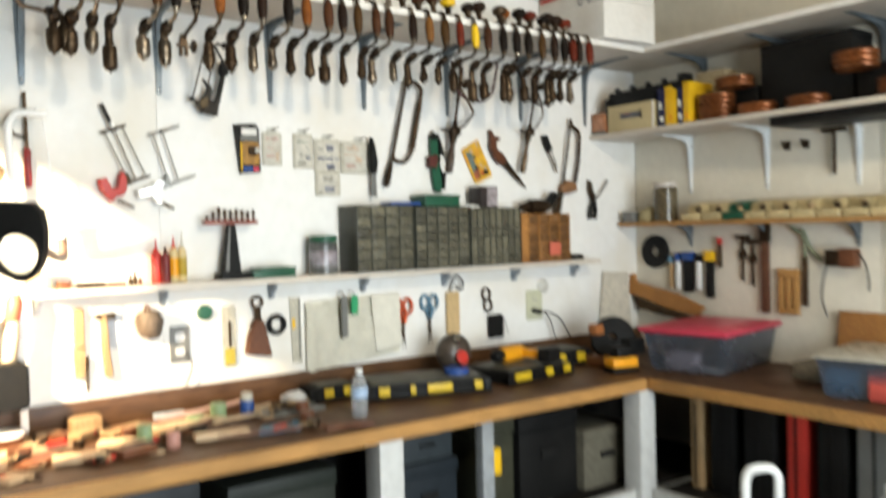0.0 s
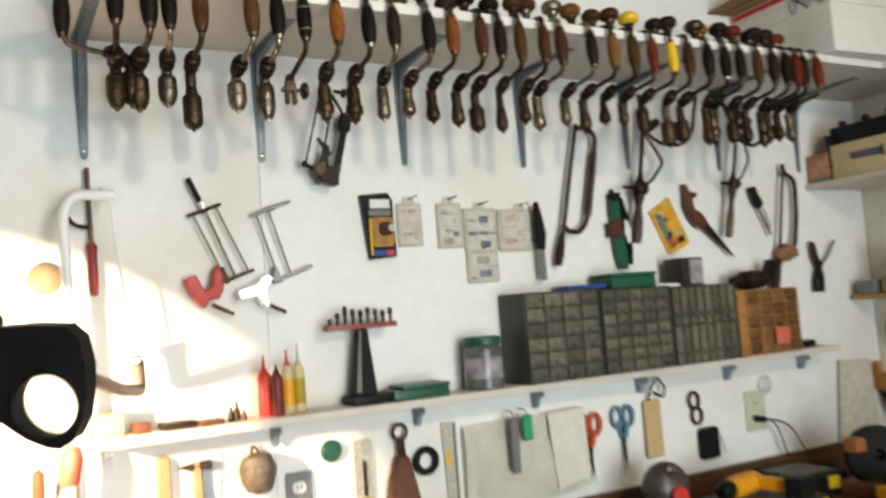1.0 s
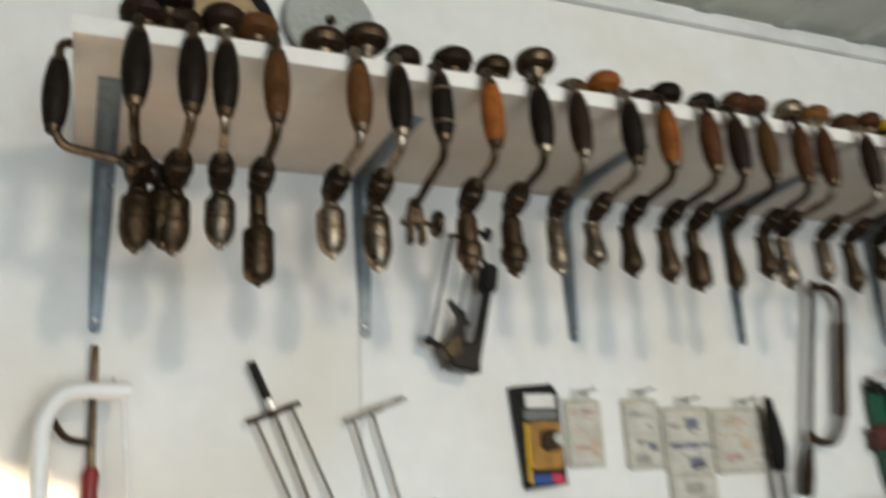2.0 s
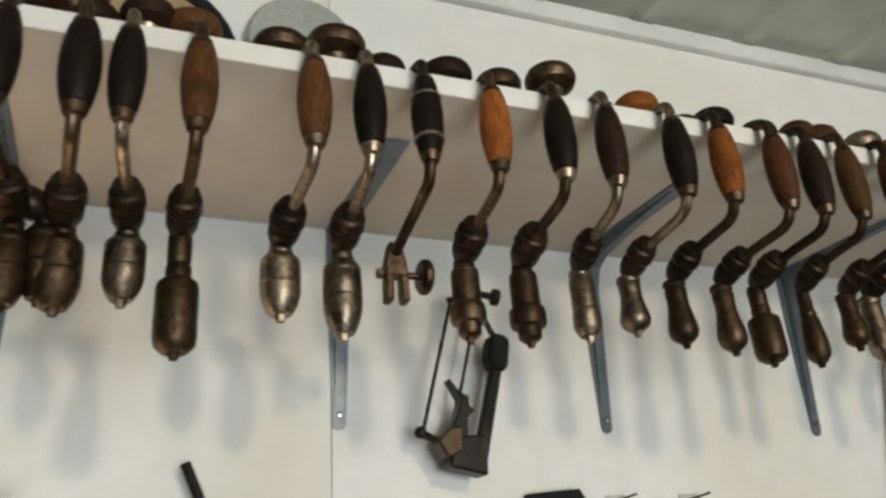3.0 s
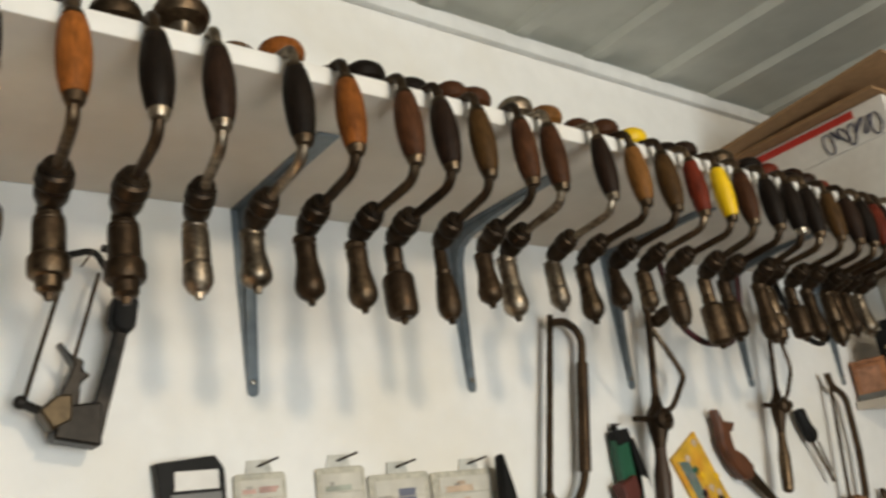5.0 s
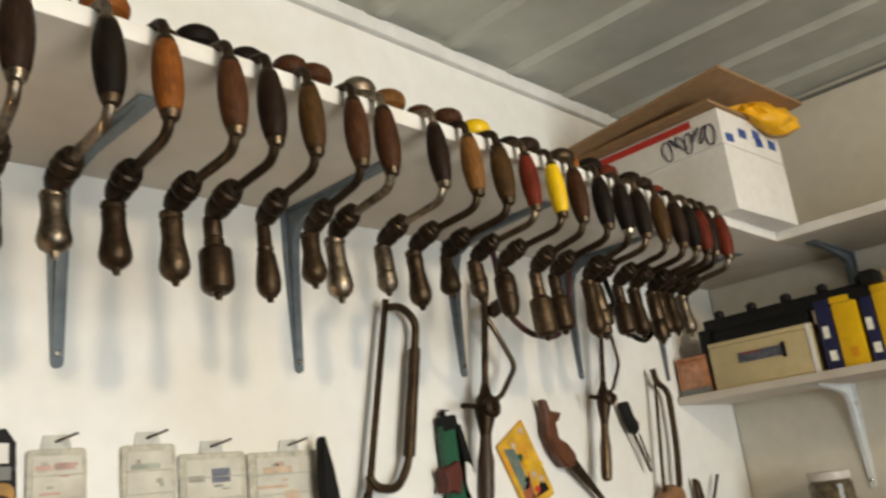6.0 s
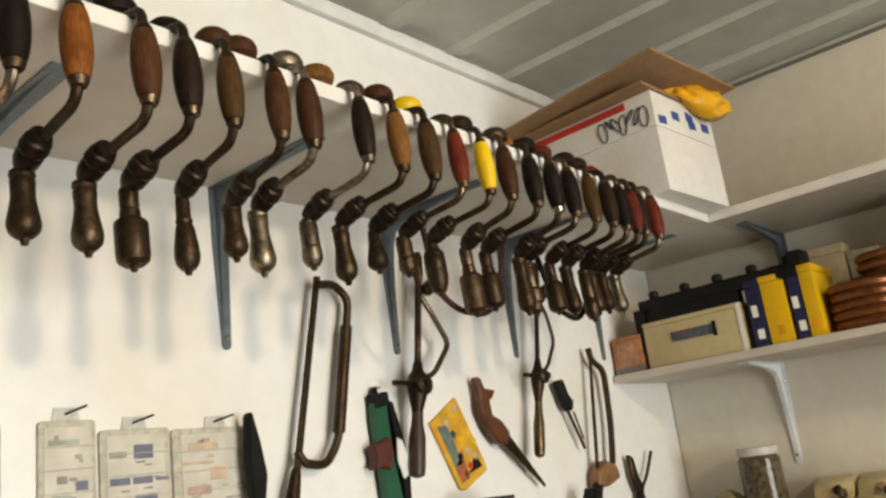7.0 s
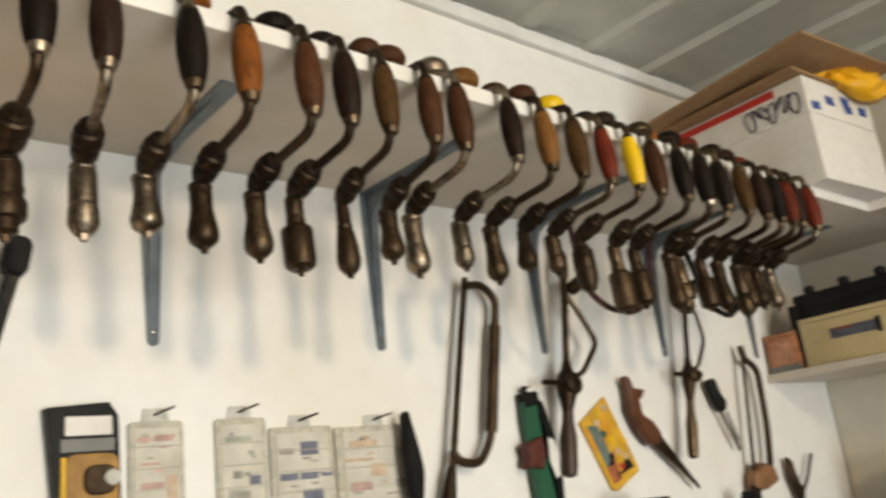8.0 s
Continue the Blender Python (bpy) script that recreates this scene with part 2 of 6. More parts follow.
def part(name, bm, material, parent, label="", smooth=True):
    ob = link(name, bm, material, smooth)
    ob.parent = parent
    if label:
        ob["label"] = label
    return ob


def solid(name, bm, material, label, category, m=None, group="", kind="", smooth=True):
    """A thing of one mesh."""
    ob = link(name, bm, material, smooth)
    if m is not None:
        ob.matrix_basis = m
    return tagged(ob, label, category, group, kind)


def thing(name, label, category, m, group="", kind=""):
    ob = new(name)
    ob.empty_display_size = 0.02
    ob.matrix_basis = m
    return tagged(ob, label, category, group, kind)


def B(lo, hi, bevel=0.0, m=None):
    return box(bmesh.new(), lo, hi, bevel, m)


def L(profile, segs=16, m=None):
    return lathe(bmesh.new(), profile, segs, m)


def TB(pts, r, segs=8, closed=False):
    return tube(bmesh.new(), pts, r, segs, closed)


def P(outline, y0, y1, bevel=0.0):
    return plate(bmesh.new(), outline, y0, y1, bevel)


# ---- structure ----
EAST, CEIL = 2.79, 2.724
SHELF_Z, SHELF_T, SHELF_D = 2.230, 0.024, 0.372

solid("floor", B((-3.2, -5.2, -0.1), (2.95, 0.15, 0)), M_FLOOR, "grey concrete workshop floor", "floor", kind="structure")
north = solid("wall_north", B((-3.2, 0.012, 0), (2.95, 0.15, 2.9)), M_WALL, "white painted panelled workshop wall", "wall", kind="structure")
xs = [-3.2, -2.032, -0.812, 0.408, EAST]
for a, b in zip(xs, xs[1:]):
    part("panel", B((a + 0.0006, 0.0, 0.001), (b - 0.0006, 0.0118, CEIL - 0.002), 0.0008), M_WALL, north)
east = solid("wall_east", B((EAST + 0.012, -5.2, 0), (EAST + 0.16, 0.011, 2.9)), M_EAST, "cream painted panelled workshop wall", "wall", kind="structure")
for a, b in zip((-5.2, -3.66, -2.44, -1.22), (-3.66, -2.44, -1.22, -0.001)):
    part("panel", B((EAST, a + 0.0012, 0.001), (EAST + 0.0118, b - 0.0012, CEIL - 0.002), 0.0008), M_EAST, east)
# unseen walls, made brown to hold down reflections and fill light
solid("wall_west", B((-3.2, -5.2, 0), (-3.05, 0.011, 2.9)), M_DIMWALL, "unseen workshop wall, brown to dim reflections", "wall", kind="structure")
south = bmesh.new()
for lo, hi in (((-3.2, -5.2, 0), (-0.6, -5.05, 2.9)), ((1.8, -5.2, 0), (2.95, -5.05, 2.9)), ((-0.6, -5.2, 2.2), (1.8, -5.05, 2.9))):
    box(south, lo, hi)
solid("wall_south", south, M_DIMWALL, "unseen brown wall with an opening added for fill light", "wall", kind="structure")
solid("ground", B((-40, -60, -0.2), (40, -5.2, -0.02)), M_FLOOR, "unseen concrete ground outside the added opening", "ground", kind="structure")

# ribbed steel ceiling, ribs running away from the north wall
cb = bmesh.new()
prof, x = [], -3.243
while x < 2.95:
    prof += [(x, 0), (x + 0.085, 0), (x + 0.097, -0.016), (x + 0.129, -0.016), (x + 0.141, 0)]
    x += 0.2345
top = [cb.verts.new((px + 0.153, 0.01, CEIL + pz)) for px, pz in prof]
bot = [cb.verts.new((px + 0.153, -5.2, CEIL + pz)) for px, pz in prof]
for k in range(len(top) - 1):
    cb.faces.new((top[k], top[k + 1], bot[k + 1], bot[k]))
box(cb, (-3.2, -5.2, CEIL + 0.03), (2.95, 0.011, CEIL + 0.12))
solid("ceiling", cb, M_CEIL, "grey ribbed steel sheet ceiling", "ceiling", kind="structure", smooth=False)
tr = B((-3.05, -0.018, 2.671), (EAST - 0.003, -0.0005, 2.704), 0.003)
solid("trim_north", tr, M_TRIM, "white moulding along the top of the wall", "trim", kind="structure")
solid("trim_east", B((EAST - 0.010, -5.0, 2.698), (EAST - 0.0005, -0.02, 2.7075), 0.002), M_GREYP, "thin dark joint strip under the ceiling", "trim", kind="structure")

# ---- the brace shelf and its neighbours ----
def bracket(parent, m, reach, drop, material=M_BRKT, wide=0.034, tip=0.017, name="bracket"):
    """A pressed steel shelf bracket: wall leg that narrows to a round end, arm under the board, web between. y is away from the wall, minus."""
    bm = bmesh.new()
    ol = [(-wide / 2, 0), (-wide * 0.46, -drop * 0.35), (-tip / 2, -drop + tip / 2)]
    ol += [(tip / 2 * math.cos(a), -drop + tip / 2 + tip / 2 * math.sin(a)) for a in [math.pi + math.pi * k / 6 for k in range(1, 6)]]
    ol += [(tip / 2, -drop + tip / 2), (wide * 0.46, -drop * 0.35), (wide / 2, 0)]
    plate(bm, ol, -0.0035, -0.0006)
    arm = [bm.verts.new(v) for v in ((-wide / 2, 0, -0.0006), (wide / 2, 0, -0.0006), (wide * 0.44, -reach, -0.0006), (-wide * 0.44, -reach, -0.0006))]
    arm2 = [bm.verts.new(v.co + Vector((0, 0, -0.003))) for v in arm]
    bm.faces.new(arm), bm.faces.new(arm2[::-1])
    for k in range(4):
        bm.faces.new((arm[k], arm2[k], arm2[(k + 1) % 4], arm[(k + 1) % 4]))
    # raised spine, deep at the elbow and running out along both legs
    spine = [(-0.003, -0.004), (-reach * 0.93, -0.004), (-reach * 0.5, -0.012), (-0.055, -0.022), (-0.030, -0.034), (-0.020, -0.060), (-0.011, -drop * 0.5), (-0.004, -drop * 0.95)]
    l = [bm.verts.new((-0.0065, y, z)) for y, z in spine]
    r = [bm.verts.new((0.0065, y, z)) for y, z in spine]
    bm.faces.new(l), bm.faces.new(r[::-1])
    for k in range(len(l)):
        bm.faces.new((l[k], r[k], r[(k + 1) % len(l)], l[(k + 1) % len(l)]))
    bmesh.ops.transform(bm, matrix=m, verts=bm.verts)
    b = part(name, bm, material, parent, smooth=False)
    for x, z in ((0.011, -0.05), (0.0, -drop + 0.02)):
        part("screw", L([(0.0, 0.0042), (0.003, 0.0036), (0.0045, 0.002), (0.0045, 0)], 8, m @ pose(x * wide / 0.034, -0.0034, z, 90)), M_CHROME, b)
    return b


X0, XC = -0.045, 2.428
shelf = thing("wall_shelf", "long white board shelf on blue-grey steel brackets", "shelf", pose(0, 0, SHELF_Z))
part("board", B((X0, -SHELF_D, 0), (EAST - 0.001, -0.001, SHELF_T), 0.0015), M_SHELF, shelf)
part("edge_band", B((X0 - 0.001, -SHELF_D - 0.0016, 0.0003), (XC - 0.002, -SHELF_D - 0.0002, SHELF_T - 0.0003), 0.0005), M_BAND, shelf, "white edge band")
for x in (0.0, 0.418, 0.820, 1.216, 1.622, 2.030, 2.436):
    bracket(shelf, pose(x, 0, 0), 0.27, 0.283)
shelf_e = thing("wall_shelf", "white board shelf turning the corner on blue brackets", "shelf", pose(0, 0, SHELF_Z))
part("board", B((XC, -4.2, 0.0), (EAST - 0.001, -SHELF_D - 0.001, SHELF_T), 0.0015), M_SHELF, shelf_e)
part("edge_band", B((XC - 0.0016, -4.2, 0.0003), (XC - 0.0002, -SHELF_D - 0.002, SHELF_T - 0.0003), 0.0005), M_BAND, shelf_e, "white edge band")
for k in range(9):
    bracket(shelf_e, pose(EAST, -0.42 - 0.41 * k, 0, 0, 0, -90), 0.27, 0.283)
mid_e = thing("wall_shelf", "white board shelf on white steel brackets", "shelf", pose(0, 0, 1.882))
part("board", B((2.462, -4.2, 0), (EAST - 0.001, -0.004, 0.02), 0.0015), M_SHELF, mid_e)
for k in range(9):
    bracket(mid_e, pose(EAST, -0.335 - 0.40 * k, 0, 0, 0, -90), 0.25, 0.27, M_WBRKT)
low_e = thing("wall_shelf", "narrow unpainted wooden shelf on dark brackets", "shelf", pose(0, 0, 1.466))
part("board", B((2.635, -4.2, 0), (EAST - 0.001, -0.02, 0.019), 0.0015), M_PINE, low_e)
for k in range(9):
    bracket(low_e, pose(EAST, -0.33 - 0.40 * k, 0, 0, 0, -90), 0.12, 0.10, M_BRKT, 0.024, 0.014)
mid = thing("wall_shelf", "narrow white shelf on small steel brackets", "shelf", pose(0, 0, 1.300))
part("board", B((-0.005, -0.125, 0), (2.396, -0.001, 0.020), 0.002), M_SHELF, mid)
for x in (0.02, 0.405, 0.797, 1.181, 1.575, 1.958, 2.325):
    bracket(mid, pose(x, 0, 0), 0.085, 0.062, mat("pale_blue_steel", (0.27, 0.31, 0.35), 0.45, 0.2) if x > 0.1 else M_WBRKT, 0.02, 0.013)

# ---- bit braces hooked over the shelf edge ----
WOODS = {"black": (0.0105, 0.0066, 0.0044), "brown": (0.092, 0.038, 0.013), "orange": (0.24, 0.074, 0.016), "dark": (0.022, 0.011, 0.0065),
         "redbrown": (0.060, 0.0225, 0.0095), "olive": (0.070, 0.034, 0.011), "tan": (0.19, 0.080, 0.022), "red": (0.13, 0.020, 0.009), "yellow": (0.74, 0.46, 0.01)}
GRIP = {k: (plastic("grip_yellow", c, 0.45) if k == "yellow" else grip_wood(k, c)) for k, c in WOODS.items()}
WORDS = {"black": "black", "brown": "brown", "orange": "orange-brown", "dark": "dark brown", "redbrown": "red-brown", "olive": "olive-brown",
         "tan": "tan", "red": "red", "yellow": "yellow-painted"}


# half-widths down the length of each kind of chuck
CHUCKS = {
    "fat": [(.010, 0), (.0116, .03), (.0116, .13), (.0132, .14), (.0132, .17), (.0120, .18), (.0160, .20), (.0196, .25), (.0204, .30), (.0193, .32), (.0205, .34), (.0207, .58), (.0194, .60), (.0207, .62), (.0202, .74), (.0176, .86), (.0140, .95), (.0112, 1)],
    "collar": [(.010, 0), (.0122, .03), (.0122, .12), (.0150, .14), (.0158, .17), (.0148, .19), (.0162, .21), (.0165, .55), (.0152, .57), (.0195, .60), (.0206, .64), (.0206, .78), (.0190, .82), (.0138, .84), (.0130, .96), (.009, 1)],
    "cyl": [(.009, 0), (.0130, .04), (.0142, .08), (.0126, .12), (.0148, .16), (.0152, .60), (.0138, .62), (.0160, .65), (.0166, .86), (.0140, .93), (.010, 1)],
    "barrel": [(.010, 0), (.0118, .05), (.0115, .26), (.0104, .28), (.0122, .30), (.0125, .40), (.0186, .44), (.0203, .48), (.0205, .88), (.0188, .95), (.0125, 1)],
    "slim": [(.008, 0), (.0095, .1), (.0100, .32), (.0118, .36), (.0104, .40), (.0125, .45), (.0163, .72), (.0170, .84), (.0150, .93), (.0095, 1)],
    "pear": [(.009, 0), (.0136, .04), (.0143, .10), (.0122, .14), (.0138, .18), (.0130, .30), (.0130, .42), (.0158, .62), (.0180, .76), (.0180, .84), (.0158, .92), (.0100, .985), (.008, 1)],
}


def brace(x, wood="dark", head="dark", chuck="pear", big=1.0, twist=0.0, length=0.0, throw=0.122, steel=0, rise=0.0, headr=0.033, base=None):
    """A carpenter's brace; the origin is on the shelf's front edge below the grip, y runs back over the shelf to the chuck's axis."""
    metal = (M_STEEL, M_NICKEL, M_DARKST)[steel]
    throw += 0.010
    t = thing("bit_brace", f"old steel bit brace with {WORDS[wood]} wooden grip on shelf edge" if chuck != "screw" else "old chuckless bit brace with black grip and steel thumbscrew", "hand drill",
              base or pose(x, -0.392, SHELF_Z + SHELF_T, -4, 0, twist), "braces hung along the shelf")
    g0, g1 = -0.113, -0.028
    # crank: grip rod, elbows, arms
    pts = bend([(0, throw, 0.090 + rise), (0, throw, 0.020), (0, 0.03, 0.0065), (0, 0.0, 0.0), (0, 0, g1), (0, 0.004, -0.136), (0, throw * 0.62, -0.142), (0, throw, -0.150), (0, throw, -0.164)], 0.022)
    if chuck == "screw":
        pts = bend([(0, throw, 0.090 + rise), (0, throw, 0.020), (0, 0.03, 0.0065), (0, 0.0, 0.0), (0, 0, g1), (0, 0, g0 - 0.004), (0, 0.008, -0.140), (0, throw * 0.8, -0.158), (0, throw, -0.164), (0, throw, -0.176)], 0.03)
    part("crank", TB(pts, 0.0062 * big, 10), metal, t)
    gr = 0.0170 * big
    n = 9
    prof = [(0.008, g0), (gr * 0.68, g0 + 0.001)]
    prof += [(gr * (0.66 + 0.34 * math.sin(math.pi * (0.06 + 0.88 * k / n)) ** 0.8), g0 + 0.004 + (g1 - g0 - 0.008) * k / n) for k in range(n + 1)]
    prof += [(gr * 0.66, g1 - 0.001), (0.008, g1)]
    part("grip", L(prof, 18), GRIP[wood], t)
    for z, d in ((g0, -0.009), (g1, 0.007)):
        part("ferrule", L([(0.0072, z), (gr * 0.66, z), (gr * 0.62, z + d * 0.5), (gr * 0.5, z + d), (0.0066, z + d)][:: 1 if d > 0 else -1], 14),
             (M_BRIGHT if steel == 2 else M_NICKEL) if d < 0 and head in ("nickel", "steel") else M_STEEL, t)
    if chuck == "screw":
        for z in (g0 + 0.016, g1 - 0.020):
            part("ring", L([(gr * 0.9, z - 0.0016), (gr * 0.995, z - 0.0012), (gr * 0.995, z + 0.0012), (gr * 0.9, z + 0.0016)], 18), M_BRIGHT, t, "thin bright ring")
    # head: neck, bearing and a mushroom knob
    hz = 0.090 + rise
    part("neck", L([(0.006, 0.035), (0.0105, 0.040), (0.0115, 0.062), (0.009, 0.070), (0.0135, hz - 0.016), (0.016, hz - 0.008)], 14, pose(0, throw, 0)), metal, t)
    hm = {"steel": M_STEEL, "nickel": M_NICKEL}.get(head) or GRIP[head]
    hr = headr
    part("head", L([(0.012, hz - 0.010), (hr * 0.55, hz - 0.008), (hr * 0.90, hz - 0.002), (hr, hz + 0.006), (hr * 1.0, hz + 0.011), (hr * 0.92, hz + 0.018), (hr * 0.70, hz + 0.024), (hr * 0.40, hz + 0.027), (0, hz + 0.0275)], 22, pose(0, throw, 0)), hm, t)
    ax = pose(0, throw, 0)
    if chuck == "screw":
        part("socket", P([(-0.0065, -0.150), (0.0065, -0.150), (0.0125, -0.176), (0.0125, -0.190), (-0.0125, -0.190), (-0.0125, -0.176)], throw - 0.008, throw + 0.008, 0.002), metal, t)
        for k in (-1, 1):
            part("prong", P([(k * 0.0035, -0.189), (k * 0.0125, -0.189), (k * 0.0130, -0.218), (k * 0.0045, -0.218)][::k], throw - 0.008, throw + 0.008, 0.0015), metal, t)
        part("thumbscrew", L([(0.004, 0), (0.004, 0.014), (0.016, 0.015), (0.0195, 0.018), (0.0195, 0.024), (0.016, 0.027), (0, 0.027)], 16, pose(0.012, throw, -0.186, 0, 90, 0)), M_STEEL, t)
        part("stub", L([(0.004, 0), (0.0055, 0.002), (0.0055, 0.008), (0, 0.010)], 10, pose(-0.012, throw, -0.186, 0, -90, 0)), M_STEEL, t)
        return t
    rb = {"fat": 0.0148, "barrel": 0.0140, "collar": 0.0152, "cyl": 0.0138}.get(chuck, 0.0134) * big
    q0, q1 = Vector((0, throw * 0.60, -0.136)), Vector((0, throw + 0.004, -0.158))
    turn = Matrix.Translation(q0) @ (q1 - q0).to_track_quat("Z", "Y").to_matrix().to_4x4()
    part("ratchet", L([(0.007, 0.0), (rb * 0.82, 0.002), (rb * 1.0, 0.007), (rb * 0.86, 0.010), (rb * 1.16, 0.013), (rb * 1.26, 0.026), (rb * 1.05, 0.031), (rb * 1.15, 0.035), (rb * 1.10, 0.046), (rb * 0.8, 0.056), (0, 0.060)], 16, turn), M_RATCHET, t)
    z1 = -0.243 - length
    z0 = -0.158
    at = lambda k: z0 + (z1 - z0) * k
    part("chuck", L([(r * big, at(k)) for r, k in CHUCKS[chuck]][::-1], 18, ax), metal, t)
    zr = at(0.10)
    if chuck in ("pear", "slim") and steel == 1:
        part("collar", L([(0.009, zr - 0.004), (0.0143 * big, zr - 0.003), (0.0148 * big, zr), (0.0143 * big, zr + 0.003), (0.009, zr + 0.004)], 18, ax), M_NICKEL, t)
    part("bit_socket", L([(0, z1 - 0.008), (0.0042, z1 - 0.007), (0.0062, z1), (0.005, z1 + 0.01)], 6, ax), M_NICKEL if steel == 1 else M_DARKST, t)
    return t


# place along the shelf, grip wood, head, chuck, size, twist, extra length, throw, metal, head lift and radius
BRACES = [
    (0.026, "black", "dark", "fat", 1.00, -6, 0.001, 0.122, 0, -0.004, 0.036),
    (0.088, "black", "dark", "fat", 1.05, 3, 0.001, 0.122, 0, -0.012, 0.034),
    (0.127, "black", "dark", "fat", 0.95, -6, -0.008, 0.115, 1, 0.000, 0.031),
    (0.188, "brown", "brown", "barrel", 1.00, 0, 0.039, 0.118, 0, -0.004, 0.032),
    (0.293, "brown", "steel", "fat", 1.00, 3, -0.006, 0.122, 1, -0.007, 0.034),
    (0.348, "black", "steel", "fat", 0.98, -1, 0.012, 0.118, 1, 0.008, 0.036),
    (0.407, "black", "dark", "screw", 0.95, 0, 0.000, 0.115, 0, -0.020, 0.028),
    (0.482, "orange", "dark", "collar", 0.97, -4, 0.007, 0.122, 0, -0.005, 0.033),
    (0.557, "black", "steel", "collar", 1.00, -2, 0.008, 0.120, 2, -0.008, 0.030),
    (0.620, "dark", "steel", "cyl", 0.98, -8, -0.001, 0.120, 1, 0.016, 0.034),
    (0.708, "black", "olive", "pear", 1.00, 1, -0.014, 0.125, 1, -0.026, 0.028),
    (0.772, "orange", "orange", "pear", 1.00, 0, -0.003, 0.125, 2, -0.001, 0.031),
    (0.851, "redbrown", "dark", "pear", 1.00, 4, 0.003, 0.125, 0, -0.026, 0.028),
    (0.904, "dark", "black", "barrel", 1.00, 3, 0.015, 0.125, 2, -0.005, 0.031),
    (0.963, "olive", "black", "slim", 0.95, -2, 0.015, 0.118, 2, -0.018, 0.028),
    (1.035, "redbrown", "redbrown", "pear", 0.95, -4, -0.011, 0.120, 2, -0.004, 0.027),
    (1.087, "redbrown", "redbrown", "pear", 1.00, 0, 0.005, 0.122, 1, -0.004, 0.030),
    (1.185, "dark", "nickel", "cyl", 0.92, 4, -0.013, 0.122, 1, 0.000, 0.029),
    (1.256, "tan", "tan", "pear", 0.95, 8, 0.004, 0.122, 0, -0.004, 0.030),
    (1.325, "olive", "redbrown", "slim", 1.00, 7, -0.021, 0.122, 2, -0.012, 0.027),
    (1.393, "red", "redbrown", "cyl", 0.90, 7, -0.021, 0.122, 0, 0.000, 0.029),
    (1.463, "yellow", "yellow", "fat", 0.90, 7, 0.006, 0.122, 2, -0.004, 0.030),
    (1.525, "redbrown", "black", "barrel", 1.00, -8, 0.036, 0.125, 0, -0.012, 0.027),
    (1.600, "black", "dark", "barrel", 1.00, 0, 0.022, 0.125, 2, 0.000, 0.029),
    (1.668, "black", "steel", "pear", 1.00, -14, 0.026, 0.122, 2, -0.004, 0.030),
    (1.727, "black", "orange", "collar", 1.00, 1, 0.026, 0.122, 0, -0.012, 0.027),
    (1.800, "olive", "black", "barrel", 0.95, -3, 0.018, 0.122, 2, 0.000, 0.029),
    (1.866, "dark", "red", "pear", 1.00, 0, 0.018, 0.122, 2, -0.004, 0.030),
    (1.922, "black", "black", "cyl", 1.00, -7, 0.026, 0.122, 0, -0.012, 0.027),
    (1.968, "red", "dark", "pear", 1.00, 2, 0.010, 0.122, 2, 0.000, 0.029),
    (2.003, "dark", "dark", "pear", 0.95, -3, 0.004, 0.122, 2, -0.004, 0.030),
    (2.064, "red", "red", "pear", 1.00, -1, 0.004, 0.122, 1, -0.012, 0.027),
]
for row in BRACES:
    brace(*row)
t = thing("cord", "dark red cord looped among the hanging braces", "cord", pose(1.60, -0.24, 1.982))
part("wire", TB(bend([(-0.13, 0.0, 0.14), (-0.115, 0.0, 0.03), (-0.06, 0.0, -0.004), (0.02, 0.0, -0.006), (0.07, 0.0, 0.03), (0.10, 0.0, 0.15)], 0.04, 6), 0.0055, 8), mat("dark_red_cord", (0.045, 0.010, 0.012), 0.6, grain=80, vary=0.2), t)
t = thing("cord", "black cord looped among the hanging braces", "cord", pose(1.93, -0.24, 1.982))
part("wire", TB(bend([(-0.12, 0.0, 0.14), (-0.07, 0.0, 0.02), (0.0, 0.0, -0.002), (0.05, 0.0, 0.03), (0.07, 0.0, 0.13)], 0.04, 6), 0.006, 8), M_BLACK, t)
# the one hooked over the shelf's end
brace(0, "black", "black", "fat", 0.95, 0, 0.0, 0.122, 0, base=pose(X0 - 0.016, -0.30, SHELF_Z + SHELF_T, 0, 0, -78))


# ---- things on the north wall ----
def wpart(name, bm, material, t, label="", smooth=True):
    """A part whose mesh is given in the place's own metres."""
    bmesh.ops.transform(bm, matrix=t.matrix_basis.inverted(), verts=bm.verts)
    return part(name, bm, material, t, label, smooth)


def along(p, q):
    """The pose that lays the z axis from p to q."""
    p, q = Vector(p), Vector(q)
    return Matrix.Translation(p) @ (q - p).to_track_quat("Z", "Y").to_matrix().to_4x4()


def rod(p, q, r, segs=10):
    return TB([p, q], r, segs)


def nail(x, z, long=0.03):
    t = thing("nail", "small steel nail driven into the wall", "nail", pose(x, 0, z), "nails in the wall")
    wpart("shaft", rod((x, 0.004, z), (x, -long, z + 0.004), 0.0014, 6), M_STEEL, t)


# red-handled tool with a hooked guard
t = thing("hand_tool", "hooked steel tool with a red handle hung on wall", "hand tool", pose(0.004, -0.02, 1.635))
wpart("shaft", rod((0.006, -0.02, 1.745), (0.002, -0.02, 1.925), 0.0055), M_STEEL, t)
wpart("hook", TB(bend([(0.03, -0.022, 1.868), (-0.03, -0.022, 1.866), (-0.052, -0.022, 1.828), (-0.03, -0.022, 1.792), (0.006, -0.022, 1.787)], 0.03, 6), 0.0048), M_DARKST, t)
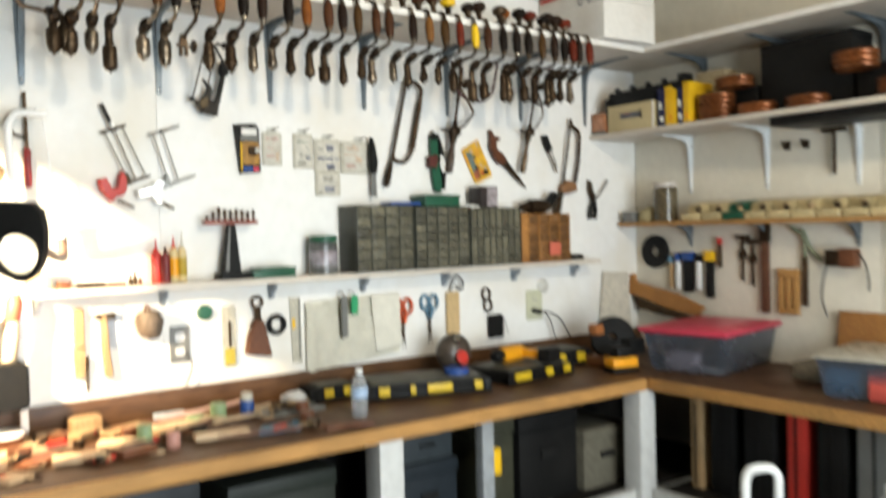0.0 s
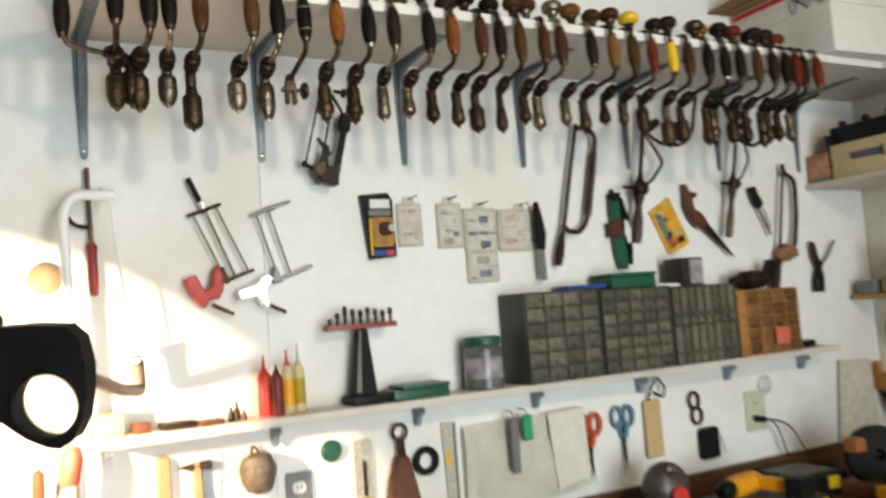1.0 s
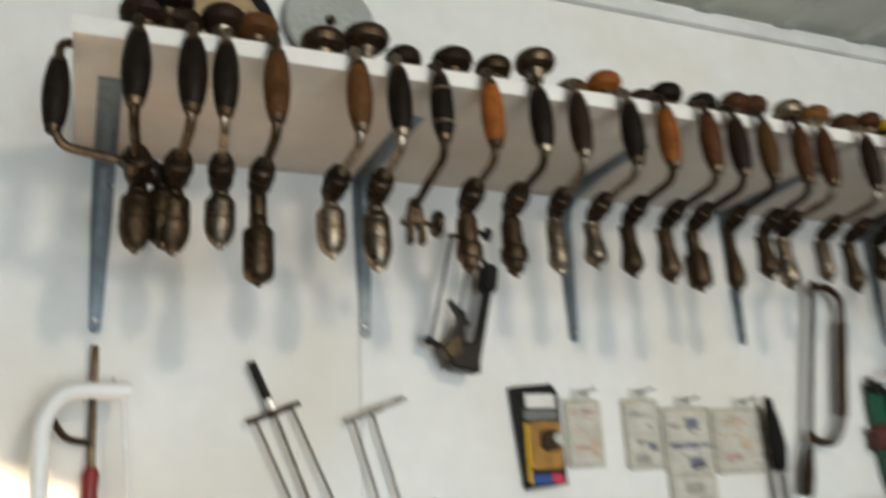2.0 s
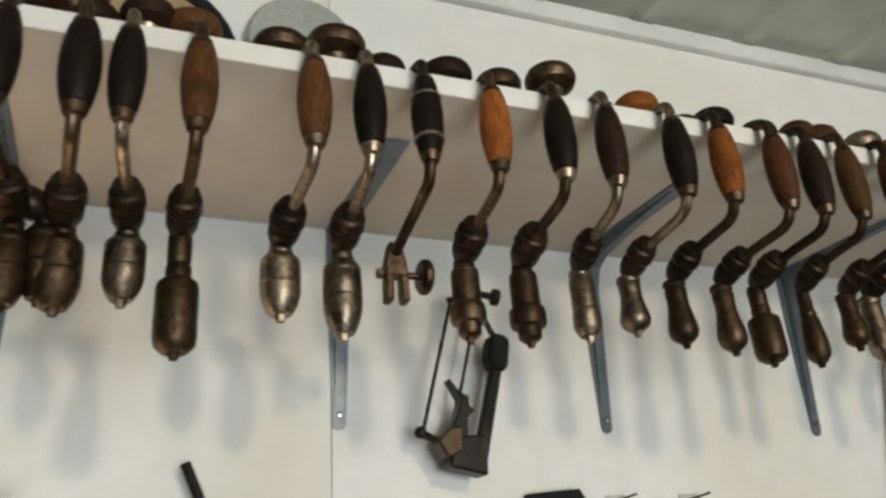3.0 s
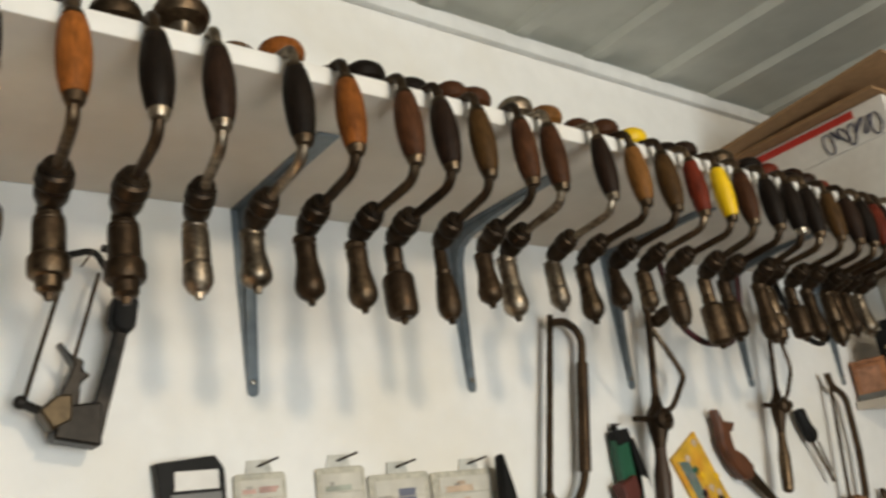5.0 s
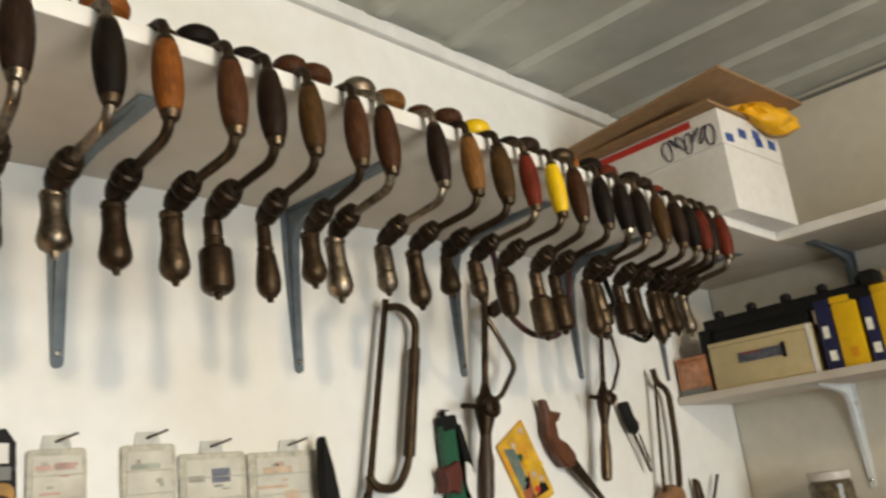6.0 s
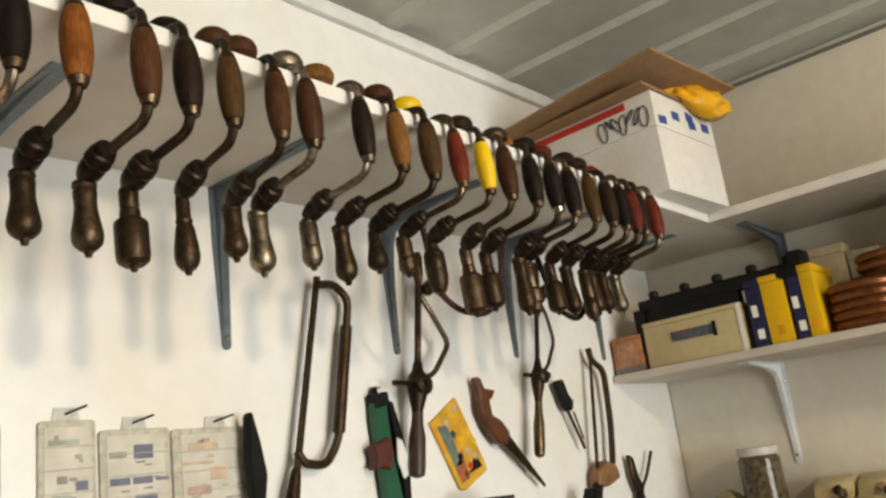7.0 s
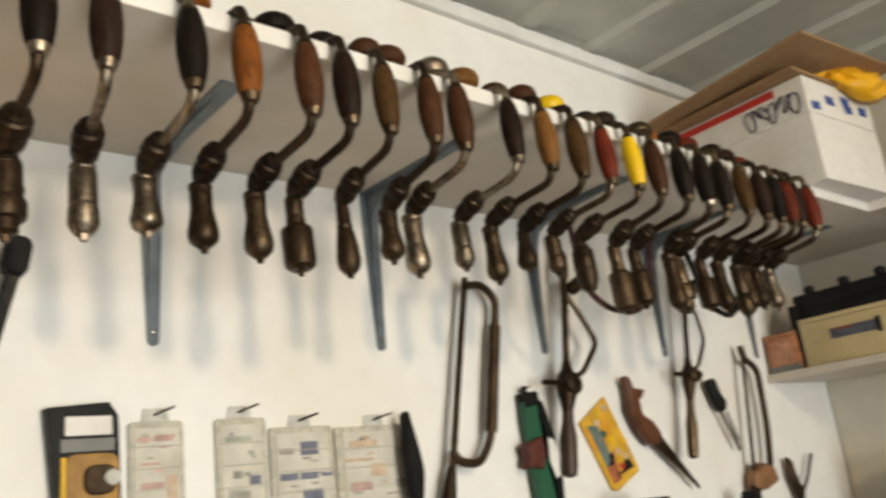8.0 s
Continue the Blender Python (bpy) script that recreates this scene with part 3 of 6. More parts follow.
wpart("handle", L([(0.006, 0), (0.0105, 0.004), (0.0118, 0.04), (0.0105, 0.09), (0.012, 0.112), (0.007, 0.122)], 14, pose(0.006, -0.02, 1.632)), mat("dark_red_handle", (0.22, 0.02, 0.02), 0.4), t)
nail(0.03, 1.872)


M_SROD = mat("grey_steel_rod", (0.30, 0.29, 0.27), 0.4, 0.8, grain=120, vary=0.3)
M_ALU = mat("polished_aluminium", (0.86, 0.86, 0.84), 0.28, 0.5, grain=60, vary=0.15, stain=(0.45, 0.44, 0.42), big=30)


def frame_saw(name, label, x0, z0, x1, z1, w, body, handle, outline, rods=(0.02, 0.97), bar=M_DARKST):
    """Two cross bars joined by thin rods, with a clamp body at the lower end."""
    t = thing(name, label, "saw", pose(x1, -0.02, z1))
    d = Vector((x1 - x0, 0, z1 - z0)).normalized()
    s = Vector((0.94, 0, 0.33))
    a, b = Vector((x0, -0.022, z0)), Vector((x1, -0.022, z1))
    wpart("cross_bar", rod(a - s * 0.012, a + s * (w + 0.012), 0.0042), bar, t)
    wpart("cross_bar", rod(b - s * 0.012, b + s * (w + 0.012), 0.0042), bar, t)
    for k in rods:
        wpart("rod", rod(a + s * w * k, b + s * w * k, 0.0026, 8), M_SROD, t)
    wpart("clip", rod(a + s * (w * 0.35), a + s * (w * 0.62), 0.0062), bar, t)
    wpart("bow", P([(b.x - 0.018, b.z - 0.008), (b.x - 0.012, b.z + 0.034), (b.x - 0.006, b.z + 0.034), (b.x + 0.008, b.z - 0.006)], -0.034, -0.012, 0.002), bar, t)
    if handle:
        wpart("blade", rod(a + s * w * 0.52, b + s * w * 0.40, 0.0032, 8), M_CHROME, t)
        h0 = a + s * w * 0.5
        wpart("handle", rod(h0, h0 - d * 0.085, 0.0065), M_BLACK, t)
        wpart("collar", rod(h0 - d * 0.004, h0 - d * 0.022, 0.0078), M_ALU, t)
    wpart("clamp", P(outline, -0.044, -0.008, 0.003), body, t)
    wpart("thumbscrew", rod(b - s * 0.02 + Vector((-0.02, -0.01, -0.05)), b - s * 0.02 + Vector((0.03, -0.01, -0.075)), 0.005), M_STEEL, t)
    nail(a.x + s.x * w * 0.5, a.z + s.z * w * 0.5 - 0.006)


RED_CLAMP = [(0.204, 1.659), (0.229, 1.668), (0.249, 1.630), (0.267, 1.638), (0.271, 1.673), (0.283, 1.692), (0.293, 1.664), (0.293, 1.630), (0.283, 1.609), (0.261, 1.609), (0.247, 1.588), (0.219, 1.621)]
BRIGHT_CLAMP = [(0.324, 1.626), (0.374, 1.642), (0.388, 1.658), (0.404, 1.662), (0.420, 1.653), (0.401, 1.629), (0.405, 1.583), (0.394, 1.581), (0.372, 1.609), (0.332, 1.601)]
frame_saw("scroll_saw_frame", "steel rod saw frame with a red clamp on wall", 0.232, 1.815, 0.305, 1.652, 0.062, M_RED, True, RED_CLAMP)
frame_saw("scroll_saw_frame", "steel rod saw frame with a bright clamp on wall", 0.385, 1.814, 0.435, 1.648, 0.085, M_ALU, False, BRIGHT_CLAMP, (0.03, 0.42), mat("grey_bar", (0.22, 0.22, 0.21), 0.4, 0.7))

# fret saw hung from a nail below the braces
M_BLKST = mat("blackened_steel", (0.020, 0.017, 0.014), 0.42, 0.6, grain=110, vary=0.35, bump=0.25, spec=0.3)
t = thing("fret_saw", "dark steel fret saw hung on the wall", "saw", pose(0.57, -0.04, 1.89))
wpart("back", P([(0.630, 2.070), (0.646, 2.066), (0.600, 1.884), (0.582, 1.892)], -0.050, -0.038, 0.002), M_BLKST, t)
wpart("grip", P([(0.617, 2.066), (0.624, 2.074), (0.642, 2.072), (0.648, 2.064), (0.642, 2.026), (0.634, 2.020), (0.618, 2.024), (0.612, 2.034)], -0.058, -0.030, 0.004), M_BLACK, t)
wpart("foot", P([(0.552, 1.930), (0.600, 1.934), (0.599, 1.881), (0.546, 1.892)], -0.062, -0.026, 0.003), M_BLKST, t)
wpart("rod", rod((0.566, -0.045, 2.118), (0.517, -0.045, 1.938), 0.0028, 8), M_STEEL, t)
wpart("rod", rod((0.600, -0.048, 2.098), (0.568, -0.045, 1.975), 0.0026, 8), M_STEEL, t)
wpart("bar", rod((0.516, -0.045, 1.936), (0.560, -0.045, 1.915), 0.0055, 8), M_BLKST, t)
wpart("wing_nut", P([(0.552, 2.008), (0.566, 1.990), (0.580, 1.984), (0.578, 1.972), (0.587, 1.966), (0.576, 1.956), (0.574, 1.930), (0.552, 1.926), (0.554, 1.948), (0.562, 1.962), (0.568, 1.980)], -0.060, -0.034, 0.002), M_BLKST, t)
wpart("clamp", P([(0.530, 1.925), (0.548, 1.942), (0.566, 1.944), (0.566, 1.912), (0.544, 1.902)], -0.064, -0.030, 0.003), mat("brassy_steel", (0.07, 0.05, 0.028), 0.4, 0.7, grain=90, vary=0.4), t)
wpart("thumb_knob", L([(0.004, 0), (0.008, 0.003), (0.008, 0.010), (0.004, 0.014)], 12, along((0.520, -0.045, 1.935), (0.508, -0.045, 1.940))), M_BLKST, t)
wpart("top_bar", TB(bend([(0.562, -0.045, 2.120), (0.596, -0.045, 2.130), (0.634, -0.045, 2.062)], 0.012), 0.0045, 8), M_BLKST, t)
wpart("thumbscrew", L([(0.005, 0), (0.005, 0.022), (0.012, 0.024), (0.012, 0.032), (0.004, 0.034)], 12, along((0.600, -0.06, 2.128), (0.642, -0.06, 2.122))), M_BLKST, t)
nail(0.592, 2.122, 0.05)

# packets and cards
def card(name, label, category, corners, thick, material, blocks=(), hook=False):
    x0 = min(c[0] for c in corners)
    z0 = min(c[1] for c in corners)
    t = thing(name, label, category, pose(x0, 0, z0))
    wpart("backing", P(corners, -thick, -0.0015, min(0.001, thick * 0.3)), material, t)
    for n, ol, d0, d1, m2 in blocks:
        wpart(n, P(ol, -thick - d1, -thick - d0 + 0.0004, min(0.002, d1 * 0.3)), m2, t)
    if hook:
        xm = sum(c[0] for c in corners) / len(corners)
        zt = max(c[1] for c in corners)
        wpart("hanger", P([(xm - 0.02, zt), (xm - 0.016, zt + 0.018), (xm + 0.016, zt + 0.018), (xm + 0.02, zt)], -0.003, -0.0015), M_CLEAR, t)
        wpart("peg", rod((xm - 0.004, 0.004, zt + 0.008), (xm + 0.014, -0.035, zt + 0.016), 0.0017, 6), M_DARKST, t)
    return t


def R(x0, z0, x1, z1):
    return [(x0, z0), (x1, z0), (x1, z1), (x0, z1)]


M_FRED = mat("faded_red_print", (0.52, 0.33, 0.28), 0.6, vary=0.3)
M_FGRN = mat("faded_green_print", (0.40, 0.42, 0.35), 0.6, vary=0.3)
M_SLATE = mat("slate_print", (0.15, 0.16, 0.21), 0.5, vary=0.3)
M_FORA = mat("faded_orange_print", (0.54, 0.40, 0.29), 0.6, vary=0.3)
M_FGREY = mat("faded_grey_print", (0.32, 0.30, 0.26), 0.6, vary=0.3)
M_INSERT = mat("yellowed_insert", (0.55, 0.52, 0.45), 0.5, grain=30, vary=0.12, stain=(0.45, 0.41, 0.34), big=18)
card("tool_packet", "black and amber boxed bit set hanging on wall", "packet", [(0.692, 1.690), (0.768, 1.696), (0.764, 1.850), (0.752, 1.868), (0.674, 1.862)], 0.022, M_BLACK,
     [("label", R(0.697, 1.826, 0.755, 1.850), 0, 0.0015, M_PAPER), ("band", R(0.692, 1.806, 0.758, 1.822), 0, 0.0012, M_GREYP), ("window", rounded(0.697, 1.722, 0.762, 1.803, 0.012), 0, 0.004, mat("amber_card", (0.34, 0.17, 0.03), 0.4, vary=0.35, grain=50)),
      ("bit", rounded(0.718, 1.752, 0.758, 1.788, 0.012), 0.004, 0.010, M_DARKST), ("washer", rounded(0.742, 1.762, 0.762, 1.782, 0.0099), 0.010, 0.012, M_CLEAR), ("edge", R(0.692, 1.700, 0.698, 1.80), 0, 0.003, M_YEL), ("stripe", R(0.700, 1.698, 0.738, 1.714), 0, 0.0015, M_BLUE), ("stripe", R(0.739, 1.698, 0.760, 1.714), 0, 0.0015, M_PINK)])


def clear_pack(x0, z0, x1, z1, prints, label):
    """A clear clamshell: cloudy rim, white insert, faded print bars and a bubble with a few parts."""
    w, h = x1 - x0, z1 - z0
    blocks = [("insert", R(x0 + w * 0.09, z0 + h * 0.06, x1 - w * 0.09, z1 - h * 0.07), 0, 0.0012, M_INSERT)]
    for a, b, c, d, m2 in prints:
        blocks.append(("print", R(x0 + w * a, z0 + h * b, x0 + w * c, z0 + h * d), 0.0012, 0.0018, m2))
    pick = random.Random(int(x0 * 1000))
    for k in range(9):
        a, b = pick.uniform(0.12, 0.7), pick.uniform(0.1, 0.85)
        blocks.append(("print", R(x0 + w * a, z0 + h * b, x0 + w * (a + pick.uniform(0.06, 0.18)), z0 + h * (b + pick.uniform(0.02, 0.05))), 0.0012, 0.0016, (M_FGREY, prints[0][4], M_CLEARD)[k % 3]))
    for k in range(3):
        blocks.append(("ridge", R(x0 + w * 0.05, z0 + h * (0.24 + 0.24 * k), x1 - w * 0.05, z0 + h * (0.25 + 0.24 * k)), 0.0, 0.0035, M_CLEARD))
    card("blister_pack", label, "packet", rounded(x0, z0, x1, z1, 0.006), 0.007, M_CLEARD, blocks, True)


clear_pack(0.782, 1.722, 0.858, 1.842, [(0.14, 0.78, 0.40, 0.83, M_FRED), (0.45, 0.78, 0.80, 0.85, M_FRED), (0.20, 0.52, 0.55, 0.55, M_FRED), (0.20, 0.26, 0.62, 0.33, M_FRED), (0.66, 0.14, 0.86, 0.40, M_FORA)], "clear packet with faded red print on wall")
clear_pack(0.905, 1.714, 0.985, 1.842, [(0.16, 0.74, 0.70, 0.80, M_FGRN), (0.68, 0.55, 0.76, 0.60, M_FGRN), (0.30, 0.34, 0.48, 0.42, M_FGREY), (0.62, 0.26, 0.84, 0.36, M_SLATE), (0.2, 0.08, 0.62, 0.20, M_FGREY)], "clear packet of small cutters on wall")
clear_pack(0.990, 1.700, 1.100, 1.826, [(0.12, 0.68, 0.36, 0.75, M_FGREY), (0.46, 0.66, 0.74, 0.82, M_SLATE), (0.12, 0.38, 0.40, 0.46, M_SLATE), (0.44, 0.38, 0.72, 0.46, M_SLATE), (0.76, 0.40, 0.95, 0.44, M_SLATE), (0.46, 0.10, 0.78, 0.26, M_SLATE)], "clear packet with dark blue parts on wall")
clear_pack(0.992, 1.612, 1.098, 1.700, [(0.30, 0.62, 0.70, 0.84, M_FGREY), (0.66, 0.48, 0.90, 0.54, M_FGREY), (0.36, 0.18, 0.74, 0.40, M_SLATE), (0.1, 0.1, 0.3, 0.2, M_FGREY)], "lower clear packet with dark parts on wall")
clear_pack(1.104, 1.698, 1.262, 1.822, [(0.16, 0.74, 0.50, 0.82, M_FORA), (0.08, 0.56, 0.44, 0.60, M_FORA), (0.40, 0.36, 0.58, 0.52, M_FORA), (0.14, 0.20, 0.40, 0.30, M_FRED), (0.72, 0.62, 0.92, 0.70, M_FGRN), (0.70, 0.2, 0.9, 0.3, M_FGREY)], "clear packet with faded orange print on wall")
t = thing("utility_knife", "black-handled knife with a grey blade on wall", "knife", pose(1.229, -0.03, 1.611))
wpart("handle", P([(1.217, 1.701), (1.241, 1.696), (1.249, 1.741), (1.241, 1.786), (1.227, 1.841), (1.217, 1.836), (1.213, 1.766)], -0.046, -0.026, 0.004), M_BLACK, t)
wpart("blade", P([(1.221, 1.608), (1.243, 1.608), (1.241, 1.699), (1.221, 1.699)], -0.038, -0.034), M_GREYP, t)

# bow saw with a bent tube frame
t = thing("hacksaw", "old dark steel hacksaw hung on the wall", "saw", pose(1.29, -0.03, 1.655))
wpart("frame", TB(bend([(1.398, -0.03, 2.066), (1.440, -0.03, 2.072), (1.474, -0.03, 2.045), (1.459, -0.03, 1.979), (1.416, -0.03, 1.785), (1.382, -0.03, 1.744), (1.335, -0.03, 1.752), (1.322, -0.03, 1.772)], 0.024, 5), 0.0078, 10), M_DARKST, t)
wpart("sleeve", rod((1.462, -0.03, 1.992), (1.419, -0.03, 1.80), 0.0112, 12), M_DARKST, t)
wpart("blade", P([(1.394, 2.082), (1.408, 2.082), (1.322, 1.730), (1.308, 1.730)], -0.032, -0.029), M_STEEL, t)
wpart("handle", L([(0.008, 0), (0.012, 0.006), (0.0135, 0.04), (0.010, 0.085), (0.007, 0.1)], 12, along((1.291, -0.03, 1.648), (1.316, -0.03, 1.742))), M_DARKST, t)
nail(1.415, 2.062)

# green strap tool
t = thing("clamp_tool", "green and black clamp with white label on wall", "clamp", pose(1.55, -0.02, 1.63))
wpart("body", P([(1.517, 1.860), (1.550, 1.862), (1.550, 1.820), (1.553, 1.757), (1.566, 1.673), (1.566, 1.628), (1.534, 1.630), (1.522, 1.680), (1.517, 1.759), (1.514, 1.821)], -0.030, -0.008, 0.004), M_GREEN, t)
wpart("cap", P([(1.515, 1.866), (1.550, 1.870), (1.554, 1.846), (1.517, 1.838)], -0.034, -0.006, 0.003), M_BLACK, t)
wpart("spine", P([(1.546, 1.852), (1.558, 1.850), (1.576, 1.787), (1.584, 1.714), (1.578, 1.640), (1.564, 1.640), (1.566, 1.706), (1.560, 1.767)], -0.036, -0.010, 0.002), M_BLACK, t)
wpart("label", P([(1.554, 1.782), (1.568, 1.776), (1.578, 1.745), (1.576, 1.712), (1.562, 1.706), (1.550, 1.740)], -0.040, -0.0362, 0.001), M_PAPER, t)
wpart("buckle", P([(1.494, 1.770), (1.512, 1.776), (1.536, 1.786), (1.542, 1.758), (1.532, 1.724), (1.512, 1.732), (1.494, 1.728), (1.502, 1.750)], -0.042, -0.012, 0.003), mat("red_brown_buckle", (0.10, 0.022, 0.015), 0.5, vary=0.3, grain=60), t)
wpart("hanger", P([(1.526, 1.866), (1.540, 1.867), (1.538, 1.882), (1.528, 1.881)], -0.016, -0.012), M_BLACK, t)
nail(1.533, 1.874)


def hand_drill(name, label, top, foot, side, wide):
    """A breast drill or hand drill hanging upside: shaft, gear, side crank and turned handle."""
    t = thing(name, label, "hand drill", pose(foot[0], -0.05, foot[1]))
    a, b = Vector((top[0], -0.05, top[1])), Vector((foot[0], -0.05, foot[1]))
    at = lambda k: a.lerp(b, k)
    wpart("shaft", rod(at(0), at(0.62), 0.0072 * wide, 10), M_DARKST, t)
    wpart("handle", L([(0.006, 0), (0.0145 * wide, 0.004), (0.0165 * wide, 0.02), (0.0165 * wide, 0.075), (0.0120 * wide, 0.10), (0.010 * wide, 0.16)], 14, along(b, at(0.6))), mat("dark_walnut", (0.045, 0.025, 0.015), 0.4, stretch=(6, 6, 1), grain=40, vary=0.3) if wide > 0.9 else M_STEEL, t)
    c = at(0.60)
    wpart("neck", L([(0.0095 * wide, 0), (0.0115 * wide, 0.03), (0.0185 * wide, 0.058), (0.0215 * wide, 0.075), (0.0200 * wide, 0.095), (0.0120 * wide, 0.108), (0.0085 * wide, 0.125)], 14, along(c.lerp(b, 0.45), a)), M_DARKST, t)
    wpart("gear", L([(0.006, -0.012), (0.019 * wide, -0.010), (0.021 * wide, -0.004), (0.021 * wide, 0.006), (0.010, 0.010), (0.008, 0.016), (0, 0.017)], 14, pose(c.x, -0.066, c.z, 90)), M_DARKST, t)
    wpart("side_peg", rod(c + Vector((-0.065 * wide, 0, 0.006)), c + Vector((-0.01, 0, 0.004)), 0.0055, 8), M_DARKST, t)
    e = c + Vector((side, -0.005, 0.085))
    wpart("crank", TB(bend([c + Vector((0.01, -0.005, 0.012)), c + Vector((side * 0.45, -0.005, 0.022)), e, at(0.26) + Vector((0.035, -0.005, 0)), at(0.16)], 0.018, 5), 0.0056 * wide, 8), M_STEEL, t)
    g = at(0.15) + Vector((0.036, -0.006, 0.012))
    wpart("knob", L([(0.006, -0.03), (0.014, -0.022), (0.0155, 0.0), (0.013, 0.024), (0.005, 0.032)], 12, along(g, at(0.04) + Vector((0.085, -0.006, 0)))), M_DARKST, t)
    wpart("jaw", L([(0.008, 0), (0.0105, 0.01), (0.0105, 0.05), (0.006, 0.06)], 10, along(at(0.1), a + Vector((0, 0, 0.03)))), M_STEEL, t)


hand_drill("hand_drill", "dark hand drill with side crank hung on wall", (1.665, 2.135), (1.584, 1.705), 0.105, 1.0)
hand_drill("hand_drill", "slim hand drill with nickel crank hung on wall", (2.095, 2.16), (1.990, 1.714), 0.085, 0.78)

card("drill_bit_card", "tilted yellow and red packet pinned to wall", "packet", [(1.687, 1.807), (1.756, 1.671), (1.772, 1.668), (1.850, 1.702), (1.848, 1.716), (1.776, 1.858)], 0.008, mat("amber_yellow_print", (0.60, 0.34, 0.035), 0.5, vary=0.25, grain=30, stain=(0.62, 0.20, 0.02), big=14),
     [("print", [(cx - 0.009, cz), (cx + 0.004, cz - 0.010), (cx + 0.010, cz + 0.003), (cx - 0.002, cz + 0.009)], 0.001, 0.0016, m2) for cx, cz, m2 in
      ((1.735, 1.805, M_FORA), (1.752, 1.782, M_GREEN), (1.770, 1.770, M_YEL), (1.765, 1.735, M_DARKW), (1.790, 1.745, M_FORA), (1.795, 1.715, M_RED), (1.735, 1.770, M_GREYP), (1.780, 1.700, M_LEATHER), (1.812, 1.735, M_FORA), (1.765, 1.835, M_FORA), (1.815, 1.765, M_YEL))] +
     [("print", [(1.705, 1.800), (1.748, 1.715), (1.772, 1.722), (1.738, 1.800)], 0, 0.001, mat("dull_teal_print", (0.12, 0.17, 0.15), 0.5, vary=0.35, grain=60)), ("print", [(1.748, 1.712), (1.762, 1.682), (1.788, 1.690), (1.774, 1.752)], 0, 0.001, mat("dull_red_print", (0.34, 0.10, 0.05), 0.5, vary=0.35, grain=60)),
      ("print", [(1.790, 1.70), (1.835, 1.712), (1.815, 1.740)], 0, 0.001, M_BLACK)])
t = thing("keyhole_saw", "pistol-grip keyhole saw with brown wooden handle", "saw", pose(1.87, -0.02, 1.65))
wpart("handle", P([(1.826, 1.898), (1.840, 1.896), (1.850, 1.872), (1.888, 1.868), (1.872, 1.848), (1.862, 1.850), (1.866, 1.815), (1.895, 1.802), (1.920, 1.775), (1.905, 1.750), (1.876, 1.752), (1.846, 1.785), (1.828, 1.825), (1.832, 1.865)], -0.034, -0.012, 0.004), mat("walnut_handle", (0.10, 0.035, 0.016), 0.4, grain=40, vary=0.3), t)
wpart("blade", P([(1.912, 1.782), (1.893, 1.755), (2.030, 1.648), (2.032, 1.655)], -0.025, -0.022), M_STEEL, t)
nail(1.842, 1.88)
t = thing("awl", "black-handled steel awl hung on the wall", "awl", pose(2.16, -0.02, 1.72))
wpart("handle", P([(2.138, 1.886), (2.164, 1.892), (2.178, 1.855), (2.196, 1.838), (2.188, 1.815), (2.172, 1.812), (2.156, 1.838)], -0.036, -0.012, 0.005), M_BLACK, t)
wpart("shaft", rod((2.175, -0.024, 1.818), (2.226, -0.024, 1.722), 0.0042, 8), M_STEEL, t)
wpart("shaft", rod((2.195, -0.028, 1.812), (2.225, -0.026, 1.745), 0.0026, 8), M_STEEL, t)
t = thing("coping_saw", "narrow black coping saw with worn wooden handle", "saw", pose(2.22, -0.03, 1.53))
wpart("frame", TB(bend([(2.312, -0.03, 1.972), (2.317, -0.03, 1.940), (2.370, -0.03, 1.915), (2.360, -0.03, 1.78), (2.333, -0.03, 1.666), (2.268, -0.03, 1.650)], 0.03, 5), 0.0082, 10), M_DARKST, t)
wpart("blade", P([(2.308, 1.952), (2.318, 1.952), (2.252, 1.62), (2.240, 1.62)], -0.033, -0.029), M_STEEL, t)
wpart("handle", L([(0.010, 0), (0.0155, 0.01), (0.017, 0.05), (0.012, 0.09), (0.014, 0.12), (0.008, 0.13)], 12, along((2.206, -0.03, 1.518), (2.246, -0.03, 1.632))), M_DARKST, t)
wpart("grip", P([(2.242, 1.663), (2.280, 1.688), (2.332, 1.673), (2.340, 1.640), (2.280, 1.624), (2.235, 1.628)], -0.045, -0.012, 0.005), mat("worn_wood", (0.23, 0.11, 0.05), 0.5, grain=40, vary=0.3), t)
t = thing("tin_snips", "black spring-handled tin snips hung on wall", "snips", pose(2.44, -0.02, 1.502))
wpart("blade", P([(2.432, 1.692), (2.45, 1.682), (2.462, 1.632), (2.482, 1.604), (2.47, 1.582), (2.448, 1.598), (2.432, 1.642)], -0.028, -0.014, 0.002), M_DARKST, t)
wpart("handle", TB(bend([(2.466, -0.02, 1.597), (2.44, -0.02, 1.552), (2.438, -0.02, 1.507)], 0.02), 0.0098, 8), M_BLACK, t)
wpart("handle", TB(bend([(2.466, -0.02, 1.597), (2.478, -0.02, 1.552), (2.47, -0.02, 1.507)], 0.02), 0.0098, 8), M_BLACK, t)
wpart("spring", TB(bend([(2.47, -0.022, 1.598), (2.515, -0.022, 1.632), (2.562, -0.022, 1.692)], 0.03), 0.0045, 6), M_DARKST, t)
solid("round_plug", L([(0, -0.018), (0.022, -0.017), (0.034, -0.010), (0.036, 0)], 24, pose(-0.092, 0, 1.676, -90, 0, 0)), mat("tan_disc", (0.22, 0.155, 0.095), 0.6), "tan round plug with a centre screw", "plug")

